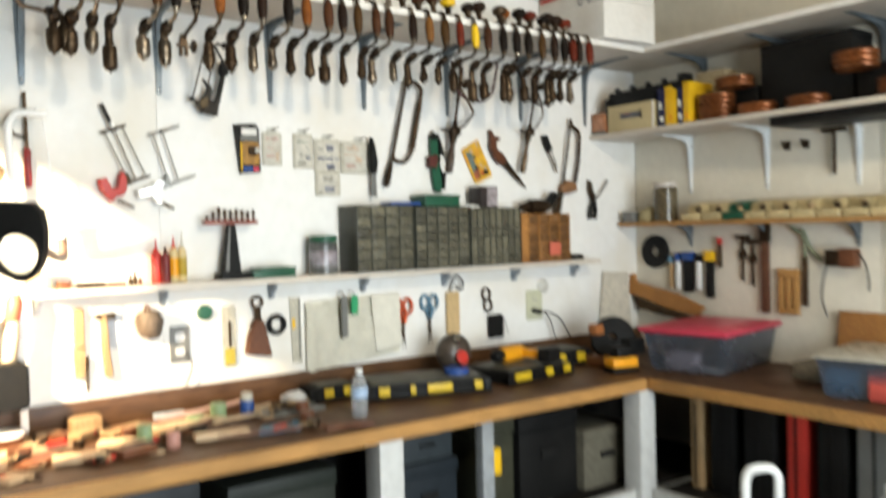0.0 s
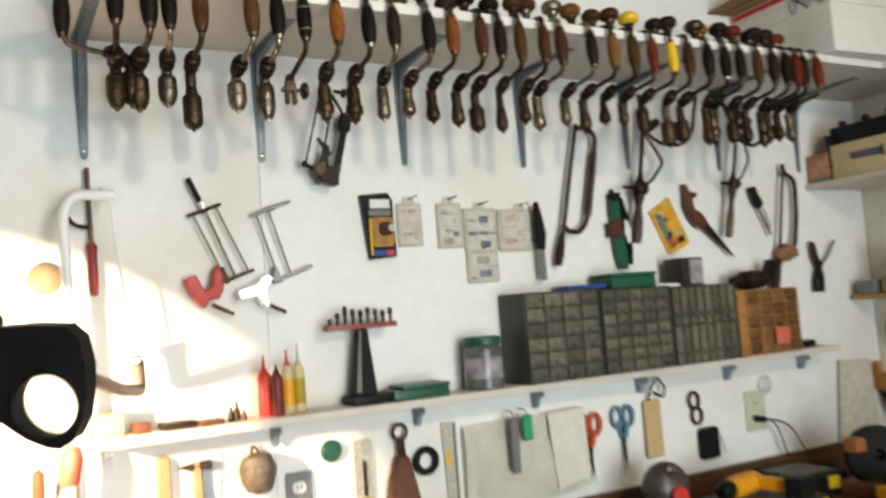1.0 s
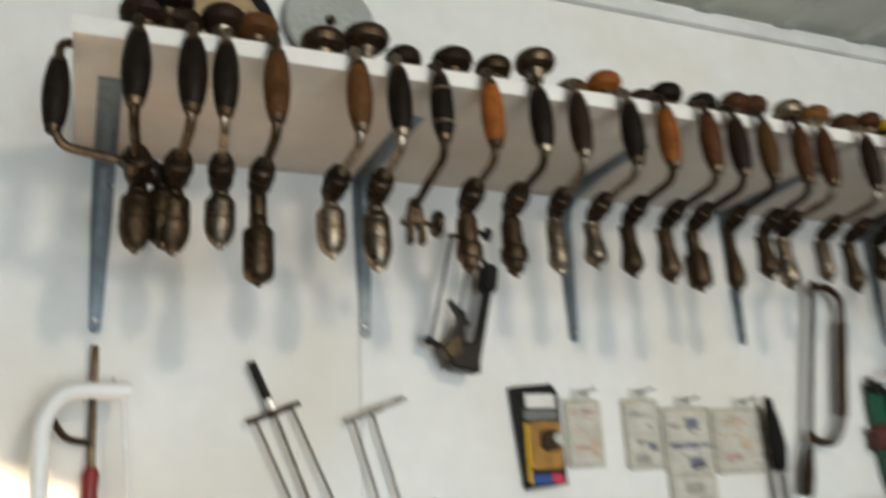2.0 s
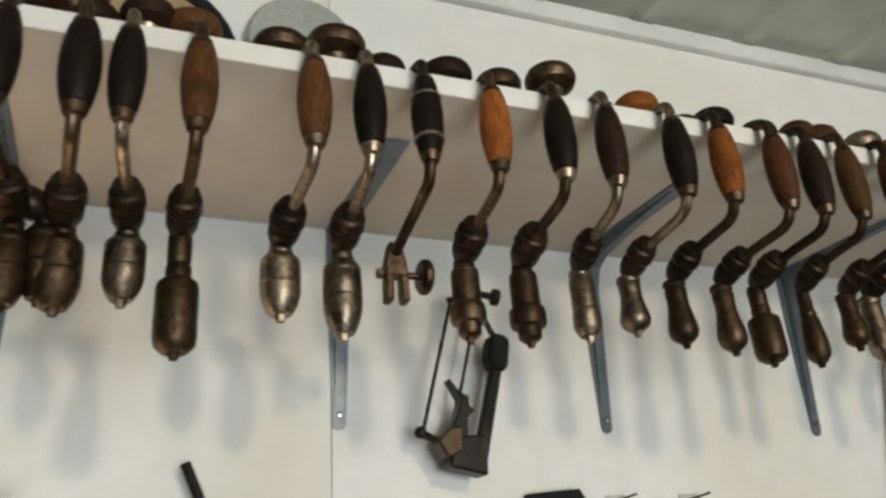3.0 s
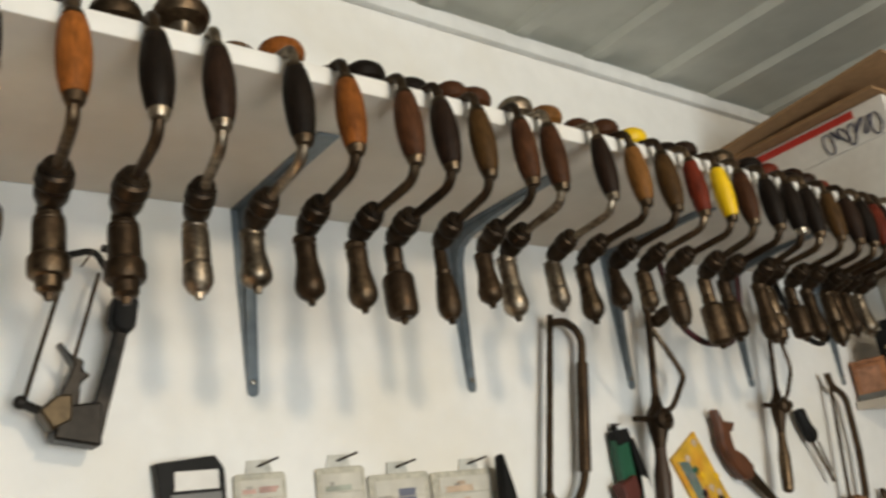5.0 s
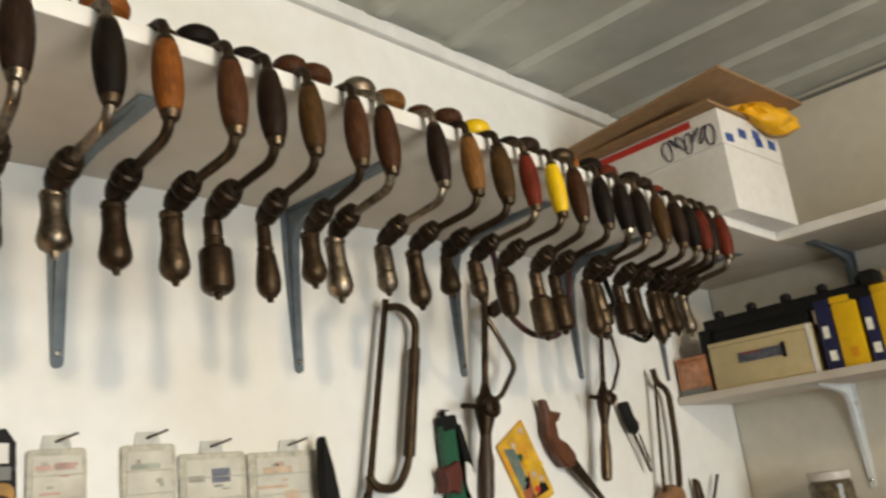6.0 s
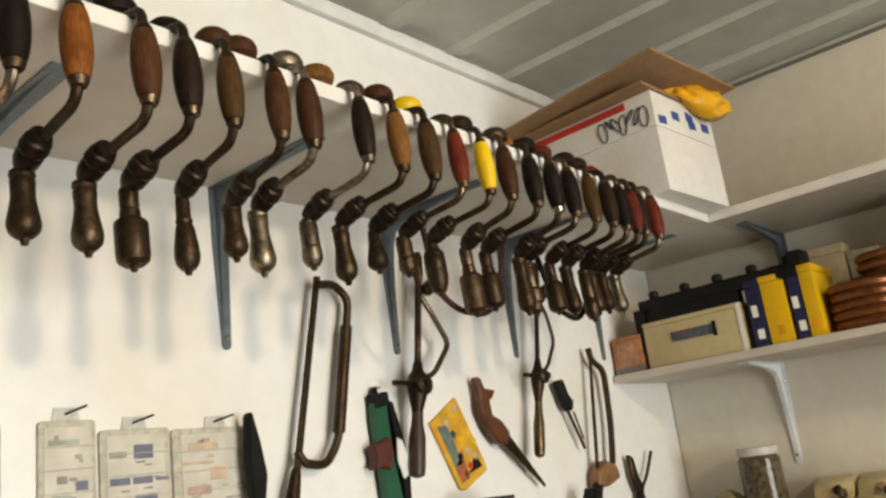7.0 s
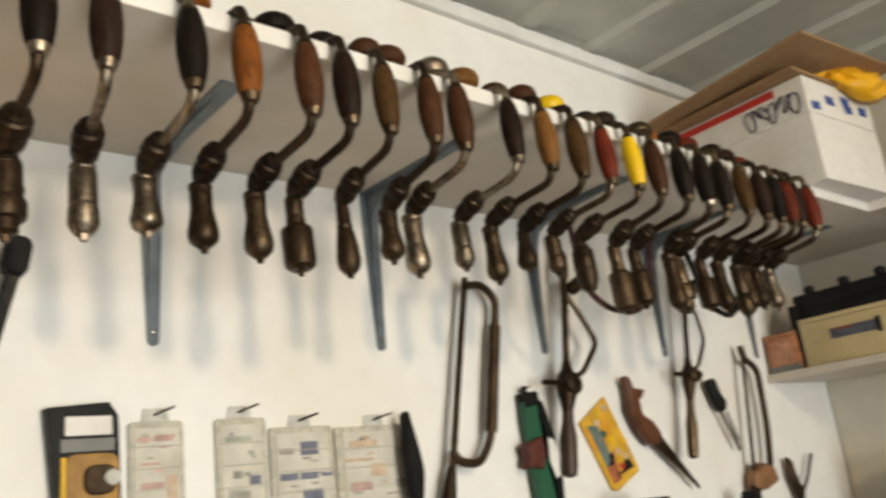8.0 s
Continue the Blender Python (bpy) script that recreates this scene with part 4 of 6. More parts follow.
# ---- magnifier lamp on its swing arm ----
t = thing("magnifier_lamp", "black magnifier lamp on a white swing arm", "lamp", pose(-0.055, -0.09, 0.90))
wpart("arm", TB(bend([(0.050, -0.075, 1.853), (-0.035, -0.085, 1.853), (-0.058, -0.09, 1.812), (-0.052, -0.09, 1.60), (-0.045, -0.09, 1.20), (-0.04, -0.09, 0.905)], 0.03, 6), 0.0118, 12), M_WHITE, t)
wpart("rod", rod((0.040, -0.078, 1.848), (0.076, -0.085, 1.495), 0.0032, 8), M_WHITE, t)
wpart("joint", L([(0.006, -0.02), (0.012, -0.016), (0.012, 0.016), (0.006, 0.02)], 12, pose(0.079, -0.085, 1.482, 90)), M_CHROME, t)
wpart("lower_arm", TB(bend([(0.082, -0.085, 1.482), (0.084, -0.09, 1.415), (0.03, -0.20, 1.428), (-0.06, -0.42, 1.472), (-0.10, -0.52, 1.49)], 0.016, 5), 0.014, 12), mat("bronze_arm", (0.16, 0.10, 0.07), 0.45), t)
head = pose(-0.138, -0.60, 1.458, 8, 0, -32) @ Matrix.Scale(0.90, 4)
outer = [(-0.105, 0.118), (-0.060, 0.124), (0.0, 0.124), (0.062, 0.118), (0.084, 0.096), (0.090, 0.045), (0.084, -0.005), (0.074, -0.045), (0.054, -0.078), (0.030, -0.094), (0.008, -0.092), (-0.030, -0.074), (-0.080, -0.035), (-0.112, 0.012), (-0.118, 0.060), (-0.115, 0.100)]
shell = bmesh.new()
vo = [[shell.verts.new((x, y, z)) for x, z in outer] for y in (-0.018, 0.022)]
lens = [(0.014 + 0.058 * math.cos(a), -0.016 + 0.056 * math.sin(a)) for a in [2 * math.pi * k / 24 for k in range(24)]]
vi = [[shell.verts.new((x, y, z)) for x, z in lens] for y in (-0.018, 0.022)]
for k in range(len(outer)):
    j = (k + 1) % len(outer)
    shell.faces.new((vo[0][k], vo[1][k], vo[1][j], vo[0][j]))
for k in range(24):
    j = (k + 1) % 24
    shell.faces.new((vi[0][k], vi[0][j], vi[1][j], vi[1][k]))
for s in (0, 1):
    es = [shell.edges.get((r[k], r[(k + 1) % len(r)])) for r in (vo[s], vi[s]) for k in range(len(r))]
    bmesh.ops.triangle_fill(shell, edges=[e for e in es if e], use_beauty=True)
bmesh.ops.transform(shell, matrix=head, verts=shell.verts)
wpart("lamp_head", shell, M_BLACK, t)
wpart("rim", TB([head @ Vector((x * 1.03 + 0.0004, -0.019, z * 1.03)) for x, z in lens], 0.004, 8, True), M_BLACK, t)
wpart("lens", L([(0, -0.004), (0.03, -0.003), (0.0555, 0.0), (0.03, 0.003), (0, 0.004)], 24, head @ pose(0.014, 0.004, -0.016, 90)), M_GLASS, t).visible_shadow = False
wpart("hinge", L([(0.006, -0.016), (0.014, -0.014), (0.014, 0.014), (0.006, 0.016)], 12, head @ pose(-0.075, 0.0, 0.132, 0, 90)), M_DARKST, t)
wpart("upper_arm", TB(bend([head @ Vector((-0.075, 0.0, 0.13)), head @ Vector((-0.11, 0.0, 0.26)), head @ Vector((-0.16, 0.05, 0.40))], 0.02), 0.0075, 10), M_BLACK, t)

# ---- on the narrow shelf ----
SZ = 1.3205


def bottle(x, y, z, r, h, material, cap, label, group="", cap_h=0.035, band=None):
    t = thing("bottle", label, "bottle", pose(x, y, z), group)
    part("body", L([(r * 0.9, 0), (r, 0.004), (r, h * 0.72), (r * 0.85, h * 0.80), (r * 0.45, h * 0.86), (r * 0.45, h * 0.88)], 18), material, t)
    part("nozzle", L([(r * 0.48, h * 0.86), (r * 0.5, h * 0.90), (r * 0.28, h * 0.92), (r * 0.12, h * 0.92 + cap_h), (0, h * 0.925 + cap_h)], 14), cap, t)
    if band:
        part("label", L([(r * 1.01, h * 0.16), (r * 1.012, h * 0.17), (r * 1.012, h * 0.60), (r * 1.01, h * 0.61)], 18), band, t)
    return t


M_GLUE = plastic("cream_bottle", (0.62, 0.48, 0.24))
bottle(0.374, -0.055, SZ, 0.0165, 0.125, M_RED, M_RED, "red squeeze bottle with red nozzle on shelf", "glue bottles", 0.03)
bottle(0.398, -0.075, SZ, 0.0150, 0.118, mat("dark_red_bottle", (0.16, 0.02, 0.02), 0.4), M_DARKST, "dark red squeeze bottle standing on shelf", "glue bottles", 0.012)
bottle(0.430, -0.06, SZ, 0.0155, 0.135, M_GLUE, M_RED, "cream glue bottle with orange nozzle on shelf", "glue bottles", 0.03, M_ORANGE)
bottle(0.460, -0.055, SZ, 0.0150, 0.135, M_GLUE, M_CLEARD, "yellow glue bottle with clear nozzle on shelf", "glue bottles", 0.045, mat("mustard_label", (0.45, 0.30, 0.03), 0.5))
for x, y, w, d, h, c, lab in ((0.085, -0.07, 0.034, 0.04, 0.024, M_LEATHER, "small brown box lying on shelf"), (0.015, -0.06, 0.06, 0.05, 0.05, M_TAN, "pale cardboard carton on shelf end"),
                              (0.165, -0.07, 0.075, 0.05, 0.016, M_DARKST, "flat dark tin lying on shelf"), (0.235, -0.075, 0.06, 0.04, 0.012, M_LEATHER, "flat brown wooden block on shelf")):
    solid("small_box", B((-w / 2, -d / 2, 0), (w / 2, d / 2, h), 0.003), c, lab, "box", pose(x, y, SZ, 0, 0, 8))
for x, h in ((0.286, 0.034), (0.300, 0.045), (0.316, 0.026)):
    solid("bit_holder", L([(0.007, 0), (0.008, 0.003), (0.007, h * 0.6), (0.003, h * 0.65), (0.003, h), (0, h)], 10), M_LEATHER if h < 0.03 else M_STEEL, "small turned bit standing on shelf", "bit", pose(x, -0.07, SZ), "small bits on shelf")

t = thing("bit_rack", "red-brown wooden bit rack on a tapered black stand", "rack", pose(0.635, -0.05, SZ))
part("foot", B((-0.05, -0.045, 0), (0.065, 0.04, 0.022), 0.006), M_BLACK, t)
part("stand", P([(-0.036, 0.02), (0.030, 0.02), (0.012, 0.19), (-0.010, 0.19)], -0.018, 0.018, 0.003), M_BLACK, t)
part("plate", P([(-0.030, 0.03), (-0.016, 0.03), (-0.008, 0.185), (-0.012, 0.185)], -0.020, -0.0185), M_GREYP, t)
part("bar", B((-0.098, -0.022, 0.19), (0.094, 0.012, 0.204), 0.002), mat("red_wood", (0.24, 0.06, 0.04), 0.5, grain=30, vary=0.25), t)
for k in range(9):
    hh = (0.016, 0.030, 0.046, 0.038, 0.034, 0.040, 0.035, 0.030, 0.036)[k]
    part("bit", L([(0.0045, 0), (0.0045, hh * 0.5), (0.0065, hh * 0.55), (0.0065, hh * 0.9), (0.003, hh), (0, hh)], 8, pose(-0.085 + 0.021 * k, -0.006, 0.204)), M_STEEL if k != 2 else M_DARKST, t)
t = thing("tray", "low green plastic tray lying on shelf", "tray", pose(0.775, -0.065, SZ))
part("base", B((-0.085, -0.045, 0), (0.075, 0.045, 0.026), 0.005), M_GREEN, t)
part("lid", B((-0.060, -0.047, 0.0262), (0.077, 0.047, 0.036), 0.003), M_GREEN, t)
t = thing("jar", "clear jar with a green lid on shelf", "jar", pose(0.985, -0.065, SZ))
part("glass", L([(0.048, 0), (0.053, 0.004), (0.053, 0.108), (0.046, 0.118), (0.046, 0.120)], 24), plastic("smoky_jar", (0.15, 0.15, 0.14), 0.12, stain=(0.05, 0.05, 0.05), vary=0.4, grain=60), t)
part("lid", L([(0.050, 0.1185), (0.052, 0.120), (0.052, 0.138), (0.048, 0.142), (0, 0.142)], 24), M_GREEN, t)
part("label", L([(0.0536, 0.03), (0.0538, 0.031), (0.0538, 0.085), (0.0536, 0.086)], 24), plastic("silver_label", (0.30, 0.28, 0.30), 0.2, vary=0.4, grain=30, stain=(0.15, 0.05, 0.05)), t)


def drawer_cabinet(x0, x1, h, cols, rows, body, front, label):
    t = thing("drawer_cabinet", label, "cabinet", pose((x0 + x1) / 2, -0.07, SZ), "small drawer cabinets on shelf")
    w = x1 - x0 - 0.002
    part("case", B((-w / 2, -0.052, 0), (w / 2, 0.062, h), 0.003), body, t)
    for c in range(cols + 1):
        px = -w / 2 + 0.003 + (w - 0.006) * c / cols
        part("divider", B((px - 0.0018, -0.072, 0.002), (px + 0.0018, -0.0522, h - 0.001)), body, t, smooth=False)
    for r in range(rows + 1):
        pz = 0.003 + (h - 0.006) * r / rows
        part("rail", B((-w / 2, -0.071, pz - 0.0016), (w / 2, -0.0524, pz + 0.0016)), body, t, smooth=False)
    cw, ch = (w - 0.006) / cols, (h - 0.006) / rows
    bm = B((-cw / 2 + 0.0028, -0.0695, -ch / 2 + 0.0025), (cw / 2 - 0.0028, -0.0522, ch / 2 - 0.0025), 0.0012)
    box(bm, (-cw * 0.16, -0.0765, -ch * 0.30), (cw * 0.16, -0.0690, -ch * 0.16), 0.001)
    first = None
    for c in range(cols):
        for r in range(rows):
            if first is None:
                first = part("drawer", bm, front, t)
                o = first
            else:
                o = new("drawer", first.data)
                o.parent = t
            o.location = (-w / 2 + 0.003 + cw * (c + 0.5), random.uniform(-0.001, 0.001), 0.003 + ch * (r + 0.5))
    return t


drawer_cabinet(1.085, 1.345, 0.252, 4, 6, M_CABINET, M_DRAWER, "grey-green cabinet of small smoky plastic drawers")
drawer_cabinet(1.350, 1.618, 0.246, 5, 7, M_CABINET, M_DRAWER, "grey-green cabinet of small smoky plastic drawers")
drawer_cabinet(1.622, 1.895, 0.240, 8, 2, M_CABINET, M_DRAWER, "grey-green cabinet with tall narrow smoky drawers")
t = drawer_cabinet(1.935, 2.185, 0.212, 4, 5, M_OAK, mat("amber_drawer", (0.17, 0.08, 0.03), 0.3, vary=0.4, grain=60, island=0.4), "open-fronted orange wooden cabinet of small drawers")
part("side_board", B((-0.163, -0.074, 0), (-0.126, 0.062, 0.214), 0.002), M_OAK, t)
part("red_tag", B((-0.01, -0.084, 0.03), (0.055, -0.078, 0.085), 0.003), plastic("coral", (0.6, 0.14, 0.09)), t)
solid("flat_case", B((-0.07, -0.04, 0), (0.07, 0.04, 0.012), 0.003), M_BLUE, "thin blue folder lying on cabinet", "folder", pose(1.33, -0.07, SZ + 0.2525))
t = thing("plastic_box", "dark green plastic box with lid on cabinet", "box", pose(1.50, -0.07, SZ + 0.2465))
part("body", B((-0.085, -0.05, 0), (0.085, 0.05, 0.034), 0.005), M_GREEN, t)
part("lid", B((-0.088, -0.053, 0.0342), (0.088, 0.053, 0.046), 0.004), M_GREEN, t)
t = thing("boxed_part", "small black carton with pale printed panel on cabinet", "box", pose(1.745, -0.075, SZ + 0.2405))
part("carton", B((-0.045, -0.04, 0), (0.045, 0.04, 0.088), 0.002), mat("black_carton", (0.022, 0.014, 0.013), 0.5), t)
part("label", B((-0.012, -0.0415, 0.006), (0.043, -0.0402, 0.082)), mat("grey_lilac_print", (0.30, 0.26, 0.27), 0.5, vary=0.4, grain=50), t)
solid("putty_knife", P([(-0.07, 0), (0.06, 0), (0.06, 0.01), (-0.07, 0.015)], -0.02, 0.02, 0.002), M_PAPER, "pale plastic strip lying on cabinet", "strip", pose(1.65, -0.08, SZ + 0.2405))
t = thing("power_tool", "black hand-held power tool lying on wooden cabinet", "power tool", pose(2.06, -0.07, SZ + 0.2125))
part("body", L([(0.015, 0), (0.03, 0.008), (0.033, 0.05), (0.03, 0.10), (0.02, 0.125)], 16, pose(-0.06, 0, 0.033, 0, 90, 0)), M_DARKST, t)
part("handle", P([(0.03, 0.02), (0.075, 0.02), (0.115, 0.085), (0.085, 0.10)], -0.018, 0.018, 0.004), M_BLACK, t)
part("nose", L([(0.018, 0), (0.02, 0.02), (0.012, 0.045)], 14, pose(-0.06, 0, 0.033, 0, -90, 0)), M_DARKST, t)
solid("pouch", B((-0.055, -0.02, 0), (0.055, 0.02, 0.024), 0.008), M_BLACK, "black soft pouch lying on shelf end", "pouch", pose(2.275, -0.06, SZ, 0, 0, -4))

# ---- hung below the narrow shelf ----
def blade_tool(name, label, category, x, z0, z1, w, material, handle, hz, taper=0.7):
    t = thing(name, label, category, pose(x, -0.012, z0))
    wpart("blade", P([(x - w / 2 * taper, z0), (x + w / 2 * taper, z0), (x + w / 2, hz), (x - w / 2, hz)], -0.016, -0.010, 0.001), material, t)
    wpart("handle", P(rounded(x - w * 0.42, hz - 0.002, x + w * 0.42, z1, w * 0.3), -0.024, -0.006, 0.003), handle, t)
    nail(x, z1 - 0.012, 0.024)
    return t


blade_tool("wooden_handled_scraper", "worn scraper with tan wooden handle on wall", "scraper", 0.138, 1.030, 1.255, 0.036, M_TANW, M_TANW, 1.13, 0.8)
blade_tool("file", "thin grey steel file hung behind scraper", "file", 0.160, 0.985, 1.10, 0.010, M_STEEL, M_STEEL, 1.06)
t = thing("hammer", "small steel hammer with tan wooden handle", "hammer", pose(0.222, -0.02, 1.025))
wpart("handle", P([(0.212, 1.025), (0.238, 1.025), (0.228, 1.11), (0.222, 1.232), (0.204, 1.232), (0.206, 1.11)], -0.028, -0.010, 0.004), M_TANW, t)
wpart("head", L([(0.008, 0), (0.011, 0.003), (0.010, 0.03), (0.008, 0.05), (0.003, 0.075)], 12, pose(0.248, -0.019, 1.222, 0, -90, 0)), M_STEEL, t)
card("paint_tray_card", "pale blue-grey folded card hung on wall", "card", [(0.224, 1.118), (0.266, 1.112), (0.278, 1.245), (0.214, 1.248)], 0.004, mat("pale_blue_card", (0.45, 0.48, 0.52), 0.6))
t = thing("leather_pouch", "crumpled brown leather pouch hung on wall", "pouch", pose(0.355, -0.03, 1.135))
lp = L([(0.010, 0), (0.030, 0.008), (0.042, 0.035), (0.045, 0.06), (0.036, 0.088), (0.018, 0.096), (0.0, 0.097)], 18, pose(0.355, -0.026, 1.136))
for v in lp.verts:
    v.co += Vector((noise.noise(v.co * 40), 0.4 * noise.noise(v.co * 40 + Vector((3, 0, 0))), noise.noise(v.co * 40 + Vector((0, 7, 0))))) * 0.007
wpart("body", lp, mat("grey_brown_leather", (0.15, 0.11, 0.08), 0.6, grain=60, vary=0.3), t)
wpart("strap", TB(bend([(0.34, -0.02, 1.225), (0.350, -0.01, 1.252), (0.366, -0.02, 1.226)], 0.01), 0.003, 6), M_LEATHER, t)


def outlet(x, z, w, h, plate_m, face_m, label, plugs):
    t = thing("wall_outlet", label, "outlet", pose(x, 0, z))
    part("plate", P(rounded(-w / 2, -h / 2, w / 2, h / 2, 0.006), -0.007, -0.0012, 0.0015), plate_m, t)
    for k in (-1, 1):
        s = part("socket", P(rounded(-0.017, k * 0.024 - 0.014, 0.017, k * 0.024 + 0.014, 0.010), -0.0085, -0.0068, 0.0006), face_m, t)
        for dx in (-0.006, 0.006):
            part("slot", B((dx - 0.0012, -0.0092, k * 0.024 - 0.004), (dx + 0.0012, -0.0084, k * 0.024 + 0.005)), M_BLACK, s)
    return t


outlet(0.461, 1.107, 0.068, 0.125, M_GREYP, M_WHITE, "dark grey outlet plate with white sockets", 0)
t = thing("cord", "thin dark cord hanging from outlet to bench", "cord", pose(0.46, -0.01, 0.96))
wpart("wire", TB(bend([(0.475, -0.01, 1.085), (0.50, -0.02, 1.04), (0.49, -0.02, 1.0), (0.47, -0.02, 0.965)], 0.02), 0.0018, 6), M_BLACK, t)
o = outlet(2.084, 1.122, 0.095, 0.135, plastic("ivory", (0.50, 0.50, 0.36)), plastic("ivory2", (0.55, 0.54, 0.42)), "ivory wall outlet with two black plugs", 2)
for k, (zz, ex) in enumerate(((-0.024, 2.18), (-0.03, 2.275))):
    part("plug", L([(0.009, 0), (0.011, 0.004), (0.010, 0.018), (0.004, 0.03)], 10, pose(-0.012 + 0.028 * k, -0.008, zz, 90)), M_BLACK, o)
    c = thing("cord", "black power cord drooping from outlet to bench", "cord", pose(2.1, -0.03, 0.96), "cords at the outlet")
    px = 2.084 - 0.012 + 0.028 * k
    wpart("wire", TB(bend([(px, -0.036, 1.122 + zz), (px + 0.03, -0.05, 1.119 + zz), ((px + ex) / 2 + 0.02, -0.04, 1.06), (ex, -0.04, 0.96)], 0.05), 0.003, 6), M_BLACK, c)
solid("night_light", L([(0, -0.02), (0.02, -0.018), (0.032, -0.008), (0.033, 0)], 20, pose(2.14, 0, 1.205, -90, 0, 0)), M_CLEAR, "clear round plug-in disc on the wall", "disc")
solid("tape_disc", L([(0, -0.014), (0.022, -0.013), (0.028, -0.006), (0.028, 0)], 22, pose(0.552, 0, 1.207, -90, 0, 0)), M_GREEN, "dark green round disc on wall", "disc")
card("test_tube_card", "clear tube packet with yellow powder on wall", "packet", rounded(0.612, 1.008, 0.664, 1.225, 0.012), 0.005, M_CLEARD, [("powder", R(0.620, 1.015, 0.656, 1.075), 0, 0.006, mat("mustard_powder", (0.50, 0.38, 0.05), 0.6)), ("stick", R(0.634, 1.08, 0.644, 1.17), 0, 0.004, M_DARKST)])
t = thing("leather_brush", "brown leather-covered brush hanging from a ring", "brush", pose(0.75, -0.02, 1.03))
wpart("body", P([(0.689, 1.048), (0.789, 1.031), (0.774, 1.103), (0.757, 1.168), (0.724, 1.171), (0.701, 1.113)], -0.034, -0.008, 0.006), M_LEATHER, t)
wpart("neck", rod((0.741, -0.02, 1.163), (0.738, -0.02, 1.218), 0.011), M_DARKST, t)
wpart("ring", TB([(0.739 + 0.020 * math.cos(a), -0.02, 1.231 + 0.020 * math.sin(a)) for a in [2 * math.pi * k / 16 for k in range(16)]], 0.0048, 8, True), M_STEEL, t)
nail(0.739, 1.249)
t = thing("tape_roll", "black ring of electrical tape hung on wall", "tape", pose(0.815, -0.012, 1.144))
part("ring", TB([(0.030 * math.cos(a), 0, 0.030 * math.sin(a)) for a in [2 * math.pi * k / 24 for k in range(24)]], 0.0095, 8, True), M_RUBBER, t)
nail(0.815, 1.167)
card("ruler_packet", "clear slim packet of tools on wall", "packet", [(0.880, 1.00), (0.918, 0.99), (0.916, 1.235), (0.870, 1.238)], 0.006, M_CLEARD, [("label", R(0.880, 1.12, 0.892, 1.16), 0, 0.001, M_YEL), ("edge", R(0.906, 1.01, 0.912, 1.23), 0, 0.003, M_GREYP)])
t = thing("cloth_bag", "flat grey plastic bag hung below shelf", "bag", pose(1.14, -0.02, 0.95))
bg = bmesh.new()
nx, nz = 26, 16
grid = [[bg.verts.new((0.930 + 0.415 * i / nx, -0.018 - 0.012 * noise.noise(Vector((i * 0.35, k * 0.12, 0))) - 0.006 * math.sin(math.pi * k / nz), 0.952 + 0.04 * i / nx + (0.265 - 0.03 * i / nx) * k / nz)) for k in range(nz + 1)] for i in range(nx + 1)]
for i in range(nx):
    for k in range(nz):
        bg.faces.new((grid[i][k], grid[i + 1][k], grid[i + 1][k + 1], grid[i][k + 1]))
bmesh.ops.solidify(bg, geom=bg.faces[:], thickness=0.006)
wpart("sheet", bg, M_GREYBAG, t)
wpart("flap", P([(1.205, 1.222), (1.335, 1.226), (1.345, 1.02), (1.225, 1.005)], -0.034, -0.031, 0.001), mat("beige_flap", (0.66, 0.63, 0.54), 0.7, vary=0.08), t)
for x, w, m2, z0 in ((1.075, 0.026, M_GREYP, 1.075), (1.120, 0.030, M_LGREEN, 1.160)):
    tt = thing("plastic_clip", "green plastic clip hung over bag" if m2 is M_LGREEN else "grey plastic comb hung over bag", "clip", pose(x, -0.045, z0))
    wpart("body", P(rounded(x - w / 2, z0, x + w / 2, 1.232, 0.006), -0.058, -0.046, 0.003), m2, tt)
    wpart("hook", TB(bend([(x, -0.052, 1.225), (x, -0.05, 1.245), (x, -0.012, 1.246)], 0.01), 0.002, 6), M_STEEL, tt)


def scissors(x, z, material, label, s=1.0):
    t = thing("scissors", label, "scissors", pose(x, -0.015, z - 0.2))
    for k in (-1, 1):
        c = (x + k * 0.018 * s, z - 0.03)
        wpart("handle", TB([(c[0] + 0.017 * s * math.cos(a), -0.014 - 0.004 * k, c[1] + 0.027 * s * math.sin(a)) for a in [2 * math.pi * i / 16 for i in range(16)]], 0.0058 * s, 8, True), material, t)
        wpart("blade", P([(x - k * 0.004, z - 0.075), (x + k * 0.008, z - 0.06), (x + k * 0.006, z - 0.10), (x - k * 0.010, z - 0.205)], -0.016 - 0.002 * k, -0.0145 - 0.002 * k), M_STEEL, t)
        wpart("shank", P([(x + k * 0.020 * s, z - 0.05), (x + k * 0.006, z - 0.045), (x - k * 0.006, z - 0.095), (x + k * 0.010, z - 0.095)], -0.018 - 0.004 * k, -0.010 - 0.004 * k, 0.001), material, t)
    nail(x + 0.015, z - 0.012)


scissors(1.366, 1.198, mat("orange_red_plastic", (0.55, 0.09, 0.03), 0.4), "orange-handled scissors hung on the wall", 1.15)
scissors(1.496, 1.207, M_TEAL, "blue-handled scissors hung on the wall", 1.1)
t = thing("wooden_paddle", "pale wooden paddle with black cord loop", "paddle", pose(1.616, -0.012, 1.035))
wpart("stick", P(rounded(1.584, 1.035, 1.650, 1.213, 0.008), -0.018, -0.006, 0.002), mat("pale_wood", (0.514, 0.36, 0.18), 0.55, grain=30, vary=0.15, stretch=(5.964, 6, 1)), t)
wpart("loop", TB(bend([(1.604, -0.012, 1.208), (1.609, -0.03, 1.26), (1.632, -0.03, 1.285), (1.664, -0.03, 1.25), (1.654, -0.03, 1.215), (1.632, -0.012, 1.235)], 0.015), 0.004, 6), M_BLACK, t)
